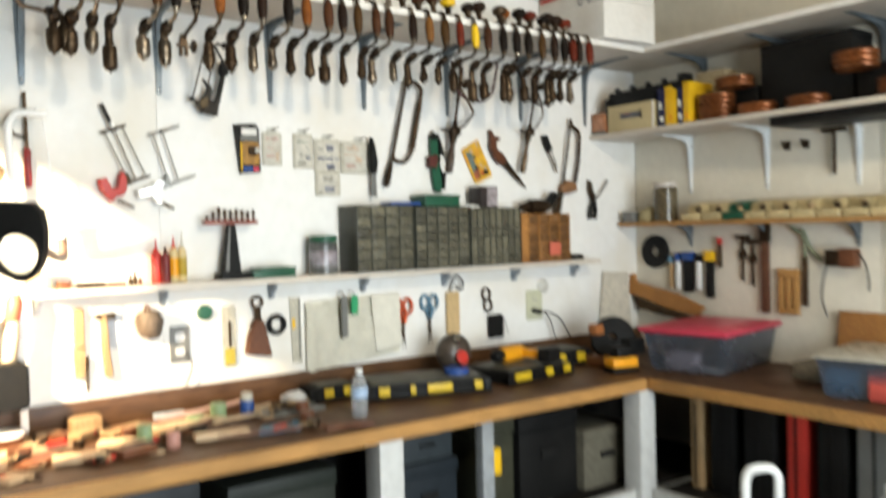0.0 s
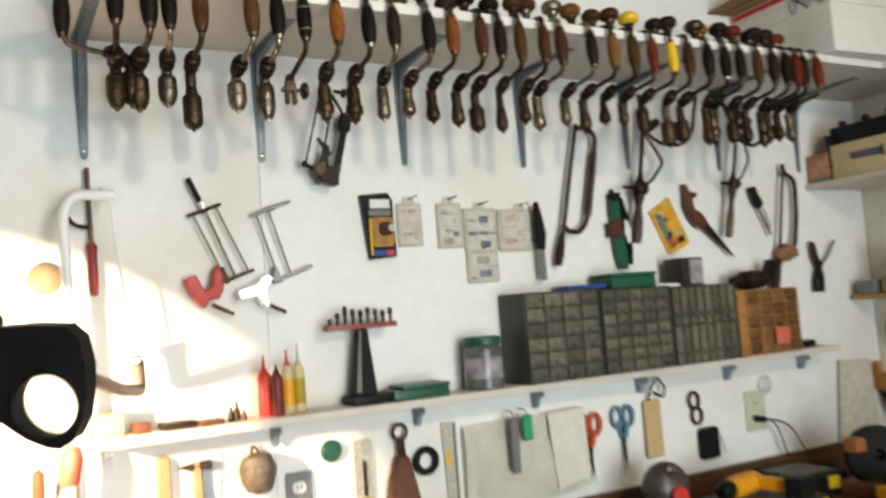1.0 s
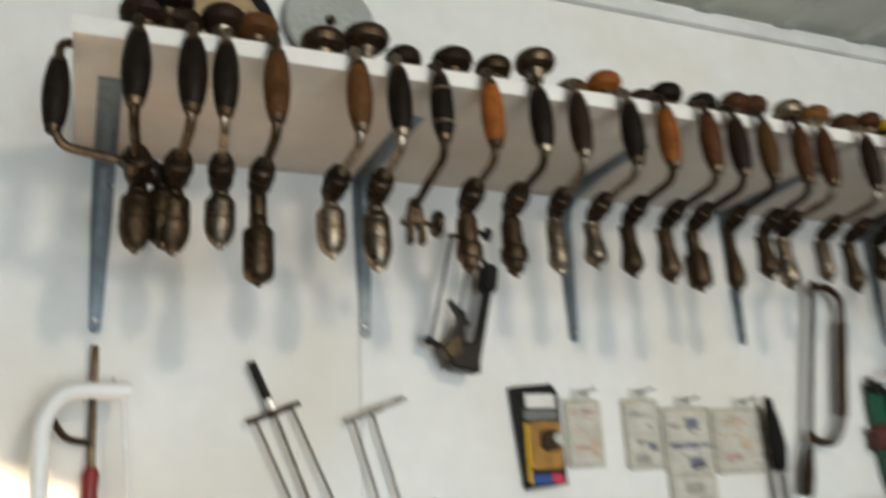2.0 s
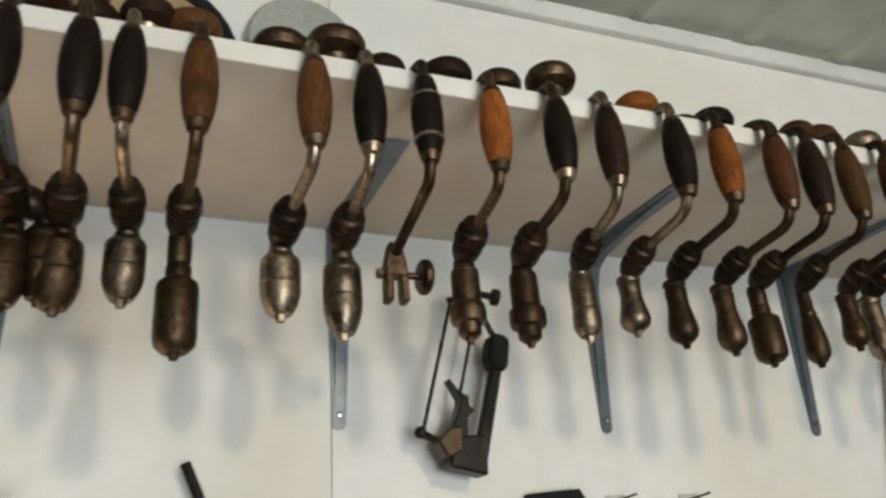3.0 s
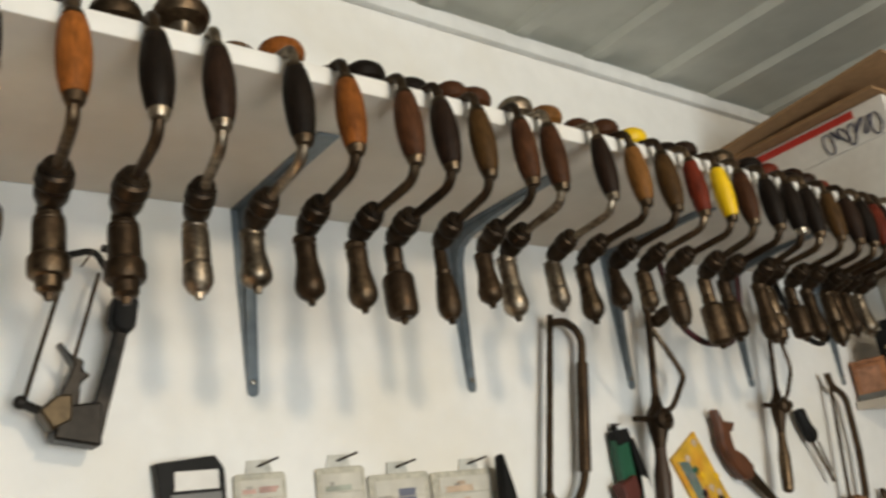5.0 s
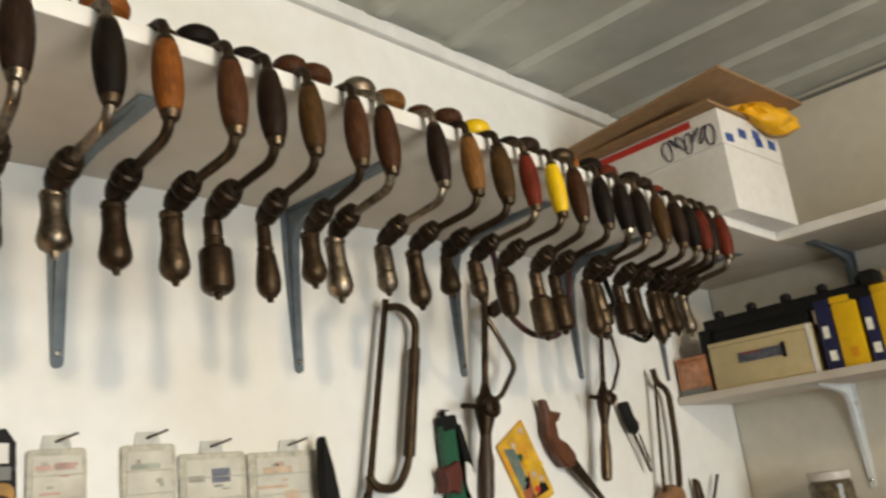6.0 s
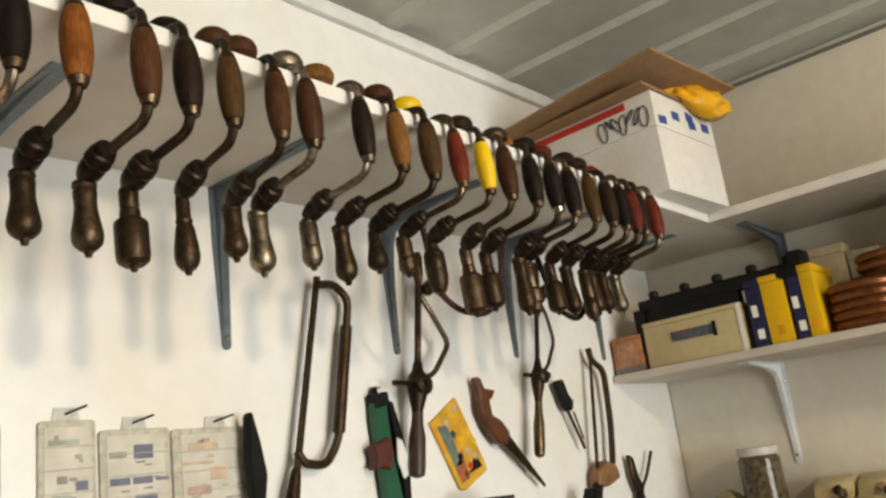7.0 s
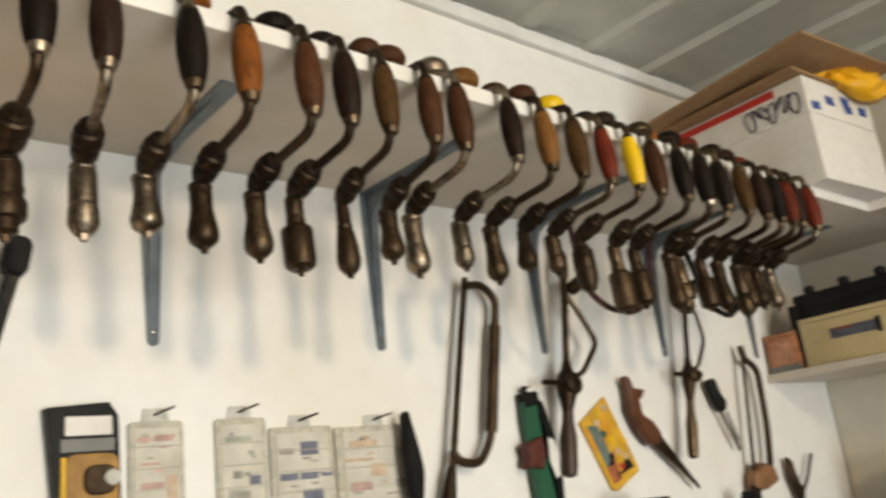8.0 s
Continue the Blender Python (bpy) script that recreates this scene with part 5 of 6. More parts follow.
t = thing("key_fob", "black tag on a figure-eight chrome ring", "tag", pose(1.85, -0.012, 0.996))
wpart("tag", P(rounded(1.806, 0.996, 1.890, 1.098, 0.014), -0.022, -0.004, 0.004), M_BLACK, t)
for cx, cz, m2 in ((1.800, 1.190, M_DARKST), (1.808, 1.140, M_STEEL)):
    wpart("ring", TB([(cx + 0.021 * math.cos(a), -0.012, cz + 0.026 * math.sin(a)) for a in [2 * math.pi * k / 16 for k in range(16)]], 0.0052, 8, True), m2, t)
wpart("wire", TB(bend([(1.875, -0.012, 1.098), (1.905, -0.012, 1.065), (1.92, -0.012, 1.005)], 0.02), 0.0015, 6), M_GREYP, t)
t = thing("brush_caddy", "black caddy with red-handled brush hung on wall", "caddy", pose(-0.08, -0.10, 0.985))
wpart("caddy", P(rounded(-0.160, 0.985, -0.040, 1.125, 0.02), -0.19, -0.04, 0.006), M_BLACK, t)
wpart("brush_handle", L([(0.016, 0), (0.02, 0.02), (0.022, 0.09), (0.016, 0.13)], 14, along((-0.085, -0.13, 1.11), (-0.070, -0.13, 1.22))), mat("beige_handle", (0.50, 0.40, 0.28), 0.5), t)
wpart("brush_head", L([(0.014, 0), (0.021, 0.012), (0.022, 0.06), (0.012, 0.085), (0, 0.09)], 14, along((-0.072, -0.13, 1.235), (-0.058, -0.13, 1.33))), mat("coral_red", (0.62, 0.10, 0.06), 0.45), t)
wpart("second_handle", L([(0.010, 0), (0.014, 0.02), (0.012, 0.16), (0, 0.17)], 12, along((-0.130, -0.10, 1.11), (-0.125, -0.10, 1.28))), M_LEATHER, t)

# ---- on top of the brace shelf ----
TOPZ = SHELF_Z + SHELF_T + 0.0005
t = thing("wall_disc", "grey round disc hung on the wall above shelf", "disc", pose(0.362, 0, 2.520))
part("disc", L([(0, 0.004), (0.070, 0.006), (0.082, 0.012), (0.085, 0.020), (0.080, 0.026), (0.020, 0.022), (0, 0.022)], 40, pose(0, -0.001, 0, 90)), mat("grey_abrasive", (0.36, 0.37, 0.34), 0.5, grain=120, vary=0.15, stain=(0.28, 0.28, 0.26)), t)
part("hub", L([(0.008, 0.022), (0.010, 0.026), (0.006, 0.034), (0, 0.035)], 14, pose(0, -0.001, 0, 90)), M_STEEL, t)
t = thing("wall_disc", "tan round disc with black rim hung on wall", "disc", pose(0.140, 0, 2.470))
part("disc", L([(0, 0.004), (0.10, 0.006), (0.112, 0.014), (0.10, 0.022), (0, 0.020)], 40, pose(0, -0.001, 0, 90)), mat("tan_abrasive", (0.34, 0.24, 0.13), 0.7, grain=120, vary=0.2), t)
part("rim", TB([(0.118 * math.cos(a), -0.014, 0.118 * math.sin(a)) for a in [2 * math.pi * k / 36 for k in range(36)]], 0.0125, 10, True), M_RUBBER, t)
t = thing("carton", "white carton with blue and red print on shelf", "carton", pose(2.285, -0.215, TOPZ, 0, 0, -3))
part("lower_box", B((-0.143, -0.21, 0), (0.156, 0.2, 0.158), 0.002), M_CARDW, t)
part("upper_box", B((-0.145, -0.211, 0.1585), (0.154, 0.2, 0.246), 0.002), M_CARDW, t)
part("red_stripe", B((-0.1465, -0.14, 0.222), (-0.1452, 0.19, 0.240)), M_RED, t)
scr = bmesh.new()
for k in range(7):
    a = Vector((-0.1468, -0.185 + 0.019 * k, 0.188 + 0.007 * (k % 3)))
    tube(scr, [a + Vector((0, (0.012 - 0.002 * (k % 2)) * math.cos(q + k), (0.026 - 0.006 * (k % 3)) * math.sin(q))) for q in [2 * math.pi * i / 10 for i in range(11)]], 0.0013, 5)
part("scribble", scr, mat("dark_blue_ink", (0.012, 0.014, 0.06), 0.5), t)
for k in range(5):
    part("print", B((-0.11 + 0.05 * k, -0.2122, 0.178 + 0.012 * (k * 7 % 3)), (-0.074 + 0.05 * k, -0.2112, 0.198 + 0.014 * (k * 7 % 3)), 0, pose(0, 0, 0, 0, 6 * (k % 3) - 6, 0)), M_BLUE, t)
t = thing("cardboard_sheet", "folded brown cardboard sheet on top of carton", "cardboard", pose(2.26, -0.23, TOPZ + 0.2475, 0, 0, -3))
part("sheet", B((-0.225, -0.27, 0.012), (0.20, 0.215, 0.020), 0.001, pose(0, 0, 0.012, -4.0, -2, 0)), M_CARD, t)
part("lower_sheet", B((-0.165, -0.20, 0.0), (0.13, 0.20, 0.008), 0.001), M_CARD, t)
yb = bmesh.new()
bmesh.ops.create_icosphere(yb, subdivisions=3, radius=1)
for v in yb.verts:
    k = 1 + 0.25 * noise.noise(v.co * 2.6) + 0.10 * noise.noise(v.co * 6)
    v.co = Vector((v.co.x * 0.125 * k, v.co.y * 0.075 * k, v.co.z * 0.046 * k))
    if v.co.y > -0.012:
        v.co.z = max(-0.024, v.co.z)
    else:
        v.co.z -= 0.022 * min(1.0, (-0.012 - v.co.y) / 0.03)
solid("plastic_bag", yb, mat("yellow_bag", (0.72, 0.36, 0.02), 0.35, grain=20, vary=0.25, stain=(0.5, 0.22, 0.01), bump=0.4), "crumpled yellow plastic bag stuffed on carton", "bag", pose(2.372, -0.420, TOPZ + 0.2740, 0, 0, -3))

# ---- benches ----
BZ = 0.868
bench = thing("workbench", "dark-topped workbench with pine edge and white posts", "workbench", pose(0, 0, 0))
part("top", B((-3.0, -0.632, BZ - 0.042), (EAST - 0.003, -0.003, BZ), 0.002), M_BENCH, bench)
part("front_edge", B((-3.0, -0.652, BZ - 0.044), (2.082, -0.6325, BZ + 0.001), 0.003), M_PINE, bench)
part("splash_board", B((-3.0, -0.022, BZ + 0.0005), (EAST - 0.004, -0.002, BZ + 0.092), 0.002), M_BENCH, bench)
for x, y in ((-0.6, -0.60), (0.895, -0.60), (2.088, -0.603)):
    part("post", B((x - 0.044, y - 0.044, 0), (x + 0.044, y + 0.044, BZ - 0.0445), 0.004), M_LEG, bench)
part("thin_post", B((1.275, -0.62, 0), (1.325, -0.58, BZ - 0.0445), 0.003), mat("grey_post", (0.27, 0.285, 0.295), 0.5), bench)
part("rail", B((0.940, -0.62, 0.36), (2.043, -0.58, 0.43), 0.003), M_LEG, bench)
# near-black lower board and added back board give the shade under the bench
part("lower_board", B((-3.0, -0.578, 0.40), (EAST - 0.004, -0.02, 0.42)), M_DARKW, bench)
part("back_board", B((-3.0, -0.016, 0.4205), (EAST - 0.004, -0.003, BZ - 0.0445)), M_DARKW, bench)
bench2 = thing("workbench", "dark-topped side bench with pine edge and white rail", "workbench", pose(0, 0, 0))
part("top", B((2.106, -4.2, BZ - 0.042), (EAST - 0.003, -0.6535, BZ), 0.002), M_BENCH, bench2)
part("front_edge", B((2.083, -4.2, BZ - 0.044), (2.1055, -0.6535, BZ + 0.001), 0.003), M_PINE, bench2)
for y in (-1.9, -3.2):
    part("post", B((2.094, y - 0.044, 0), (2.182, y + 0.044, BZ - 0.0445), 0.004), M_LEG, bench2)
part("rail", B((2.100, -4.1, 0.36), (2.135, -0.652, 0.43), 0.003), M_LEG, bench2)
# the side bench gets the same dark boards in place of shade
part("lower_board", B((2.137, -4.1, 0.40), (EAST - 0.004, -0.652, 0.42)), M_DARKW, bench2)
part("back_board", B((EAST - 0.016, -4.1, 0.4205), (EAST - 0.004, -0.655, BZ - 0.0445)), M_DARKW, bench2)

# on the bench, from the west end
rnd = random.Random(5)
M_PALEW = mat("pale_bare_wood", (0.60, 0.44, 0.28), 0.6, grain=18, vary=0.15, stain=(0.50, 0.33, 0.19), bump=0.2, stretch=(6, 6, 1))
for i in range(34):
    x, y = -0.42 + 0.027 * i + rnd.uniform(-0.02, 0.02), rnd.uniform(-0.52, -0.10)
    w, d, h = rnd.uniform(0.05, 0.19), rnd.uniform(0.025, 0.07), rnd.uniform(0.008, 0.022)
    m2 = (M_TANW, M_PALEW, M_LEATHER, M_PALEW)[i % 4]
    solid("wood_offcut", B((-w / 2, -d / 2, 0), (w / 2, d / 2, h), 0.0015), m2, "small offcut of bare wood lying on bench" if m2 is not M_LEATHER else "small dark wooden offcut lying on bench", "offcut", pose(x, y, BZ + 0.0008 + 0.0003 * i, 0, 0, rnd.uniform(-60, 60)), "wood offcuts on bench")
for i in range(46):
    x, y = rnd.uniform(-0.45, 0.92), rnd.uniform(-0.56, -0.07)
    k = i % 6
    m = pose(x, y, BZ + 0.0012 + 0.0004 * i, 0, 0, rnd.uniform(-40, 50))
    if k in (0, 3):
        w = rnd.uniform(0.10, 0.26)
        solid("wood_strip", B((-w / 2, -0.009, 0), (w / 2, 0.009, rnd.uniform(0.006, 0.014)), 0.001), (M_PALEW, M_LEATHER)[i % 2], "thin strip of wood lying on bench" if i % 2 == 0 else "thin strip of dark wood lying on bench", "strip", m, "wood strips on bench")
    elif k == 1:
        w = rnd.uniform(0.06, 0.13)
        t = thing("screwdriver", "small screwdriver with a wooden handle on bench", "screwdriver", m, "screwdrivers on bench")
        part("handle", L([(0.005, 0), (0.009, 0.005), (0.008, 0.05), (0.005, 0.06)], 10, pose(0, 0, 0.009, 0, 90, 0)), (M_LEATHER, M_RED, M_TANW)[i % 3], t)
        part("shaft", rod((0.055, 0, 0.009), (0.055 + w, 0, 0.004), 0.0026, 6), M_STEEL, t)
    elif k == 2:
        r = rnd.uniform(0.012, 0.024)
        solid("small_tin", L([(r * 0.94, 0), (r, 0.002), (r, r * 1.3), (r * 0.9, r * 1.45), (0, r * 1.45)], 16), (M_LEATHER, M_STEEL, M_DARKST, M_CLEARD)[i % 4], "small round tin standing on bench", "tin", m, "small tins on bench")
    elif k == 4:
        w, d = rnd.uniform(0.03, 0.07), rnd.uniform(0.02, 0.05)
        solid("small_box", B((-w / 2, -d / 2, 0), (w / 2, d / 2, rnd.uniform(0.015, 0.045)), 0.002), (M_LEATHER, M_CARD, M_DARKW, M_PAPER)[i % 4], "small box lying among the bench clutter", "box", m, "small boxes on bench")
    else:
        solid("shaving", TB([(0.02 * math.cos(a), 0.02 * math.sin(a), 0.006 + 0.0012 * q) for q, a in enumerate([0.5 * q for q in range(14)])], 0.003, 6), M_TANW, "curled wood shaving lying on bench", "shaving", m, "wood shavings on bench")
solid("wood_block", B((-0.045, -0.03, 0), (0.045, 0.03, 0.052), 0.002), M_TANW, "pale wooden block standing on bench", "block", pose(0.13, -0.075, BZ + 0.001, 0, 0, 5))
t = thing("parts_tin", "round white lid with brown tin on bench", "tin", pose(-0.10, -0.12, BZ + 0.001))
part("tin", L([(0.05, 0), (0.052, 0.003), (0.052, 0.035), (0.05, 0.036)], 22), M_LEATHER, t)
part("lid", L([(0.053, 0.0362), (0.055, 0.038), (0.055, 0.046), (0.05, 0.05), (0, 0.05)], 22), M_WHITE, t)
solid("steel_rule", B((-0.17, -0.016, 0), (0.17, 0.016, 0.006), 0.001), mat("pink_rule", (0.66, 0.42, 0.36), 0.4), "long pale pink rule lying across bench", "ruler", pose(0.50, -0.135, BZ + 0.03, 0, -2, 9))
solid("wood_strip", B((-0.10, -0.02, 0), (0.10, 0.02, 0.022), 0.002), M_TANW, "wooden strip under the rule", "strip", pose(0.46, -0.14, BZ + 0.0012, 0, 0, 12))
card_m = mat("blue_white_print", (0.45, 0.55, 0.66), 0.4, vary=0.4, grain=40)
solid("blister_pack", B((-0.05, -0.03, 0), (0.05, 0.03, 0.02), 0.004), card_m, "pale blue packet lying at back of bench", "packet", pose(0.40, -0.06, BZ + 0.001, 0, 0, -8))
for x, y, r, h, m2, lab in ((0.228, -0.36, 0.022, 0.06, mat("pale_green_roll", (0.24, 0.33, 0.17), 0.5), "pale green tape roll standing on bench"), (0.43, -0.21, 0.030, 0.03, mat("pale_green_roll", (0.2, 0.3, 0.15)), "pale green tape roll lying on bench"),
                            (0.51, -0.21, 0.026, 0.06, mat("pale_green_roll", (0.2, 0.3, 0.15)), "pale green tape roll standing on bench"), (0.285, -0.44, 0.02, 0.045, mat("pink_spool", (0.5, 0.25, 0.2), 0.5), "pale pink spool standing on bench")):
    solid("tape_roll", L([(r * 0.45, 0), (r * 0.97, 0), (r, 0.002), (r, h - 0.002), (r * 0.97, h), (r * 0.45, h)], 20), m2, lab, "tape", pose(x, y, BZ + 0.0015), "tape rolls on bench")
t = thing("spray_can", "short blue can with grey cap on bench", "can", pose(0.612, -0.20, BZ + 0.001))
part("can", L([(0.022, 0), (0.0235, 0.002), (0.0235, 0.052), (0.021, 0.056)], 20), M_BLUE, t)
part("cap", L([(0.021, 0.0562), (0.021, 0.075), (0.017, 0.08), (0, 0.08)], 18), M_CLEARD, t)
for k, (x, y, a) in enumerate(((0.625, -0.43, -8), (0.60, -0.47, -4))):
    tt = thing("blue_strip", "flat light blue plastic clamp lying on bench", "clamp", pose(x, y, BZ + 0.001 + 0.0005 * k, 0, 0, a), "blue clamps on bench")
    part("bar", B((-0.065, -0.01, 0), (0.065, 0.01, 0.011), 0.003), M_LBLUE, tt)
    part("jaw", B((0.045, -0.024, 0), (0.062, 0.03, 0.014), 0.003), M_LBLUE, tt)
t = thing("parts_tray", "grey tray cluttered with small steel parts", "tray", pose(0.74, -0.22, BZ + 0.001, 0, 0, 4))
part("tray", B((-0.12, -0.07, 0), (0.12, 0.07, 0.012), 0.003), M_GREYP, t)
for i in range(14):
    part("part", L([(0.006, 0), (0.008, 0.002), (0.006, rnd.uniform(0.02, 0.05)), (0, rnd.uniform(0.05, 0.055))], 8, pose(rnd.uniform(-0.1, 0.08), rnd.uniform(-0.05, 0.05), 0.020, 80, 0, rnd.uniform(0, 360))), M_STEEL if i % 3 else M_TANW, t)
rag = bmesh.new()
bmesh.ops.create_icosphere(rag, subdivisions=3, radius=1)
for v in rag.verts:
    k = 1 + 0.35 * noise.noise(v.co * 2.2) + 0.12 * noise.noise(v.co * 6)
    v.co = Vector((v.co.x * 0.05 * k, v.co.y * 0.04 * k, max(0, 0.012 + v.co.z * 0.03 * k)))
solid("rag", rag, mat("white_rag", (0.68, 0.66, 0.63), 0.9, bump=0.3), "crumpled white rag on bench", "rag", pose(0.835, -0.10, BZ + 0.001))
t = thing("water_bottle", "clear plastic bottle with blue label on bench", "bottle", pose(0.898, -0.45, BZ + 0.001))
part("bottle", L([(0.024, 0), (0.028, 0.005), (0.026, 0.03), (0.028, 0.04), (0.026, 0.05), (0.028, 0.06), (0.028, 0.10), (0.020, 0.125), (0.011, 0.138), (0.011, 0.145)], 20), plastic("clear_bottle", (0.62, 0.64, 0.66), 0.1, glass=0.7), t)
part("label", L([(0.0285, 0.062), (0.0288, 0.064), (0.0288, 0.094), (0.0285, 0.096)], 20), mat("blue_label", (0.35, 0.48, 0.66), 0.4, vary=0.3), t)
part("cap", L([(0.0125, 0.140), (0.013, 0.142), (0.013, 0.156), (0, 0.157)], 16), M_WHITE, t)


def tool_case(x, y, w, d, h, yaw, z=BZ + 0.001, latches=((0.25, 0.028), (0.75, 0.028))):
    t = thing("tool_case", "black organizer case with grey lid and yellow latches", "tool case", pose(x, y, z, 0, 0, yaw), "tool cases on bench")
    part("base", B((-w / 2, -d / 2, 0), (w / 2, d / 2, h * 0.55), 0.008), M_BLACK, t)
    part("lid", B((-w / 2 - 0.003, -d / 2 - 0.003, h * 0.56), (w / 2 + 0.003, d / 2 + 0.003, h - 0.006), 0.007), M_BLACK, t)
    part("lid_panel", B((-w / 2 + 0.02, -d / 2 + 0.02, h - 0.0058), (w / 2 - 0.02, d / 2 - 0.02, h), 0.004), mat("dusty_grey_lid", (0.085, 0.078, 0.056), 0.5, vary=0.3), t)
    for at, half in latches:
        px = -w / 2 + w * at
        part("latch", B((px - half, -d / 2 - 0.012, h * 0.28), (px + half, -d / 2 - 0.0032, h * 0.80), 0.003), mat("case_yellow", (0.62, 0.42, 0.02), 0.45), t)
    for s in (-1, 1):
        part("corner", B((s * w / 2 - 0.022, -d / 2 - 0.010, 0.002), (s * w / 2 + 0.006, -d / 2 - 0.0034, h * 0.85), 0.003), M_BLACK, t)
    return t


tool_case(1.285, -0.245, 0.46, 0.24, 0.062, -19, latches=((0.13, 0.020), (0.36, 0.010), (0.58, 0.047), (0.90, 0.016)))
tool_case(1.760, -0.255, 0.36, 0.26, 0.058, 6, latches=((0.17, 0.045), (0.60, 0.020), (0.90, 0.020)))
tool_case(0.965, -0.115, 0.17, 0.12, 0.060, 0, latches=((0.3, 0.018), (0.75, 0.018)))
tool_case(2.085, -0.145, 0.22, 0.18, 0.075, -4, latches=((0.25, 0.022), (0.75, 0.022)))
t = thing("safety_mask", "dusty grey dust mask with red filters on case", "mask", pose(1.475, -0.20, BZ + 0.0635))
mk = bmesh.new()
bmesh.ops.create_uvsphere(mk, u_segments=20, v_segments=10, radius=1)
for v in mk.verts:
    v.co = Vector((v.co.x * 0.075, v.co.y * 0.06, max(0.0, 0.060 + v.co.z * 0.075)))
part("shell", mk, mat("dusty_brown_grey", (0.060, 0.045, 0.034), 0.35, vary=0.4, spec=0.5), t)
part("filter", L([(0.01, 0), (0.026, 0.004), (0.028, 0.016), (0.020, 0.022), (0, 0.023)], 18, pose(-0.01, -0.058, 0.045, 70)), M_RED, t)
part("knob", L([(0.01, 0), (0.014, 0.004), (0.012, 0.014), (0, 0.016)], 14, pose(-0.02, -0.05, 0.115, 50)), M_CHROME, t)
solid("tape_roll", L([(0.024, 0), (0.045, 0), (0.047, 0.002), (0.047, 0.020), (0.045, 0.022), (0.024, 0.022)], 26), M_BLUE, "blue masking tape roll lying on case", "tape", pose(1.40, -0.315, BZ + 0.0640))
t = thing("cordless_drill", "yellow and black cordless drill lying on case", "drill", pose(1.76, -0.23, BZ + 0.0595, 0, 0, 12))
part("body", L([(0.020, 0), (0.031, 0.006), (0.033, 0.06), (0.030, 0.13), (0.024, 0.15)], 18, pose(-0.085, 0, 0.034, 0, 90, 0)), M_ORANGE, t)
part("chuck", L([(0.024, 0), (0.028, 0.008), (0.027, 0.035), (0.018, 0.05), (0, 0.052)], 16, pose(-0.084, 0, 0.034, 0, -90, 0)), M_BLACK, t)
part("handle", B((0.02, -0.12, 0.014), (0.064, 0.0, 0.052), 0.012), M_ORANGE, t)
part("battery", B((0.0, -0.175, 0.004), (0.085, -0.118, 0.062), 0.008), M_BLACK, t)
part("rear", L([(0.024, 0), (0.03, 0.006), (0.022, 0.02), (0, 0.022)], 16, pose(0.065, 0, 0.034, 0, 90, 0)), M_BLACK, t)
t = thing("battery_charger", "yellow and black battery charger on bench", "charger", pose(2.13, -0.475, BZ + 0.001, 0, 0, -14))
part("base", B((-0.062, -0.042, 0), (0.062, 0.042, 0.022), 0.005), M_BLACK, t)
part("body", B((-0.060, -0.040, 0.0222), (0.060, 0.040, 0.062), 0.01), M_ORANGE, t)
part("battery", B((-0.035, -0.03, 0.0622), (0.03, 0.03, 0.105), 0.006), M_BLACK, t)
t = thing("angle_grinder", "black power tool with round guard on bench", "power tool", pose(2.24, -0.33, BZ + 0.001))
part("guard", L([(0.02, -0.03), (0.088, -0.028), (0.095, -0.015), (0.095, 0.015), (0.088, 0.028), (0.02, 0.03)], 26, pose(0, 0, 0.115, 76, 0, -42)), M_RUBBER, t)
part("base", B((-0.09, -0.07, 0), (0.09, 0.08, 0.045), 0.008), mat("brown_base", (0.16, 0.06, 0.025), 0.5), t)
part("stem", B((-0.02, -0.01, 0.043), (0.03, 0.05, 0.115), 0.006), M_BLACK, t)
part("motor", B((0.0, -0.10, 0.046), (0.10, 0.0, 0.12), 0.015), M_BLACK, t)
part("wing", B((-0.12, -0.02, 0.14), (-0.07, 0.03, 0.185), 0.01), mat("orange_brown", (0.32, 0.11, 0.03), 0.5), t)
# tan sheet put in for the shade of the corner, and dusty soft things
t = thing("corner_shade_sheet", "tan sheet standing in for shade in the corner", "paper", pose(2.55, -0.03, BZ + 0.0925))
wpart("sheet", P([(2.49, 0.961), (2.72, 0.961), (2.70, 1.24), (2.53, 1.25)], -0.018, -0.012), mat("corner_shade_tan", (0.56, 0.51, 0.42), 0.8, vary=0.15), t)


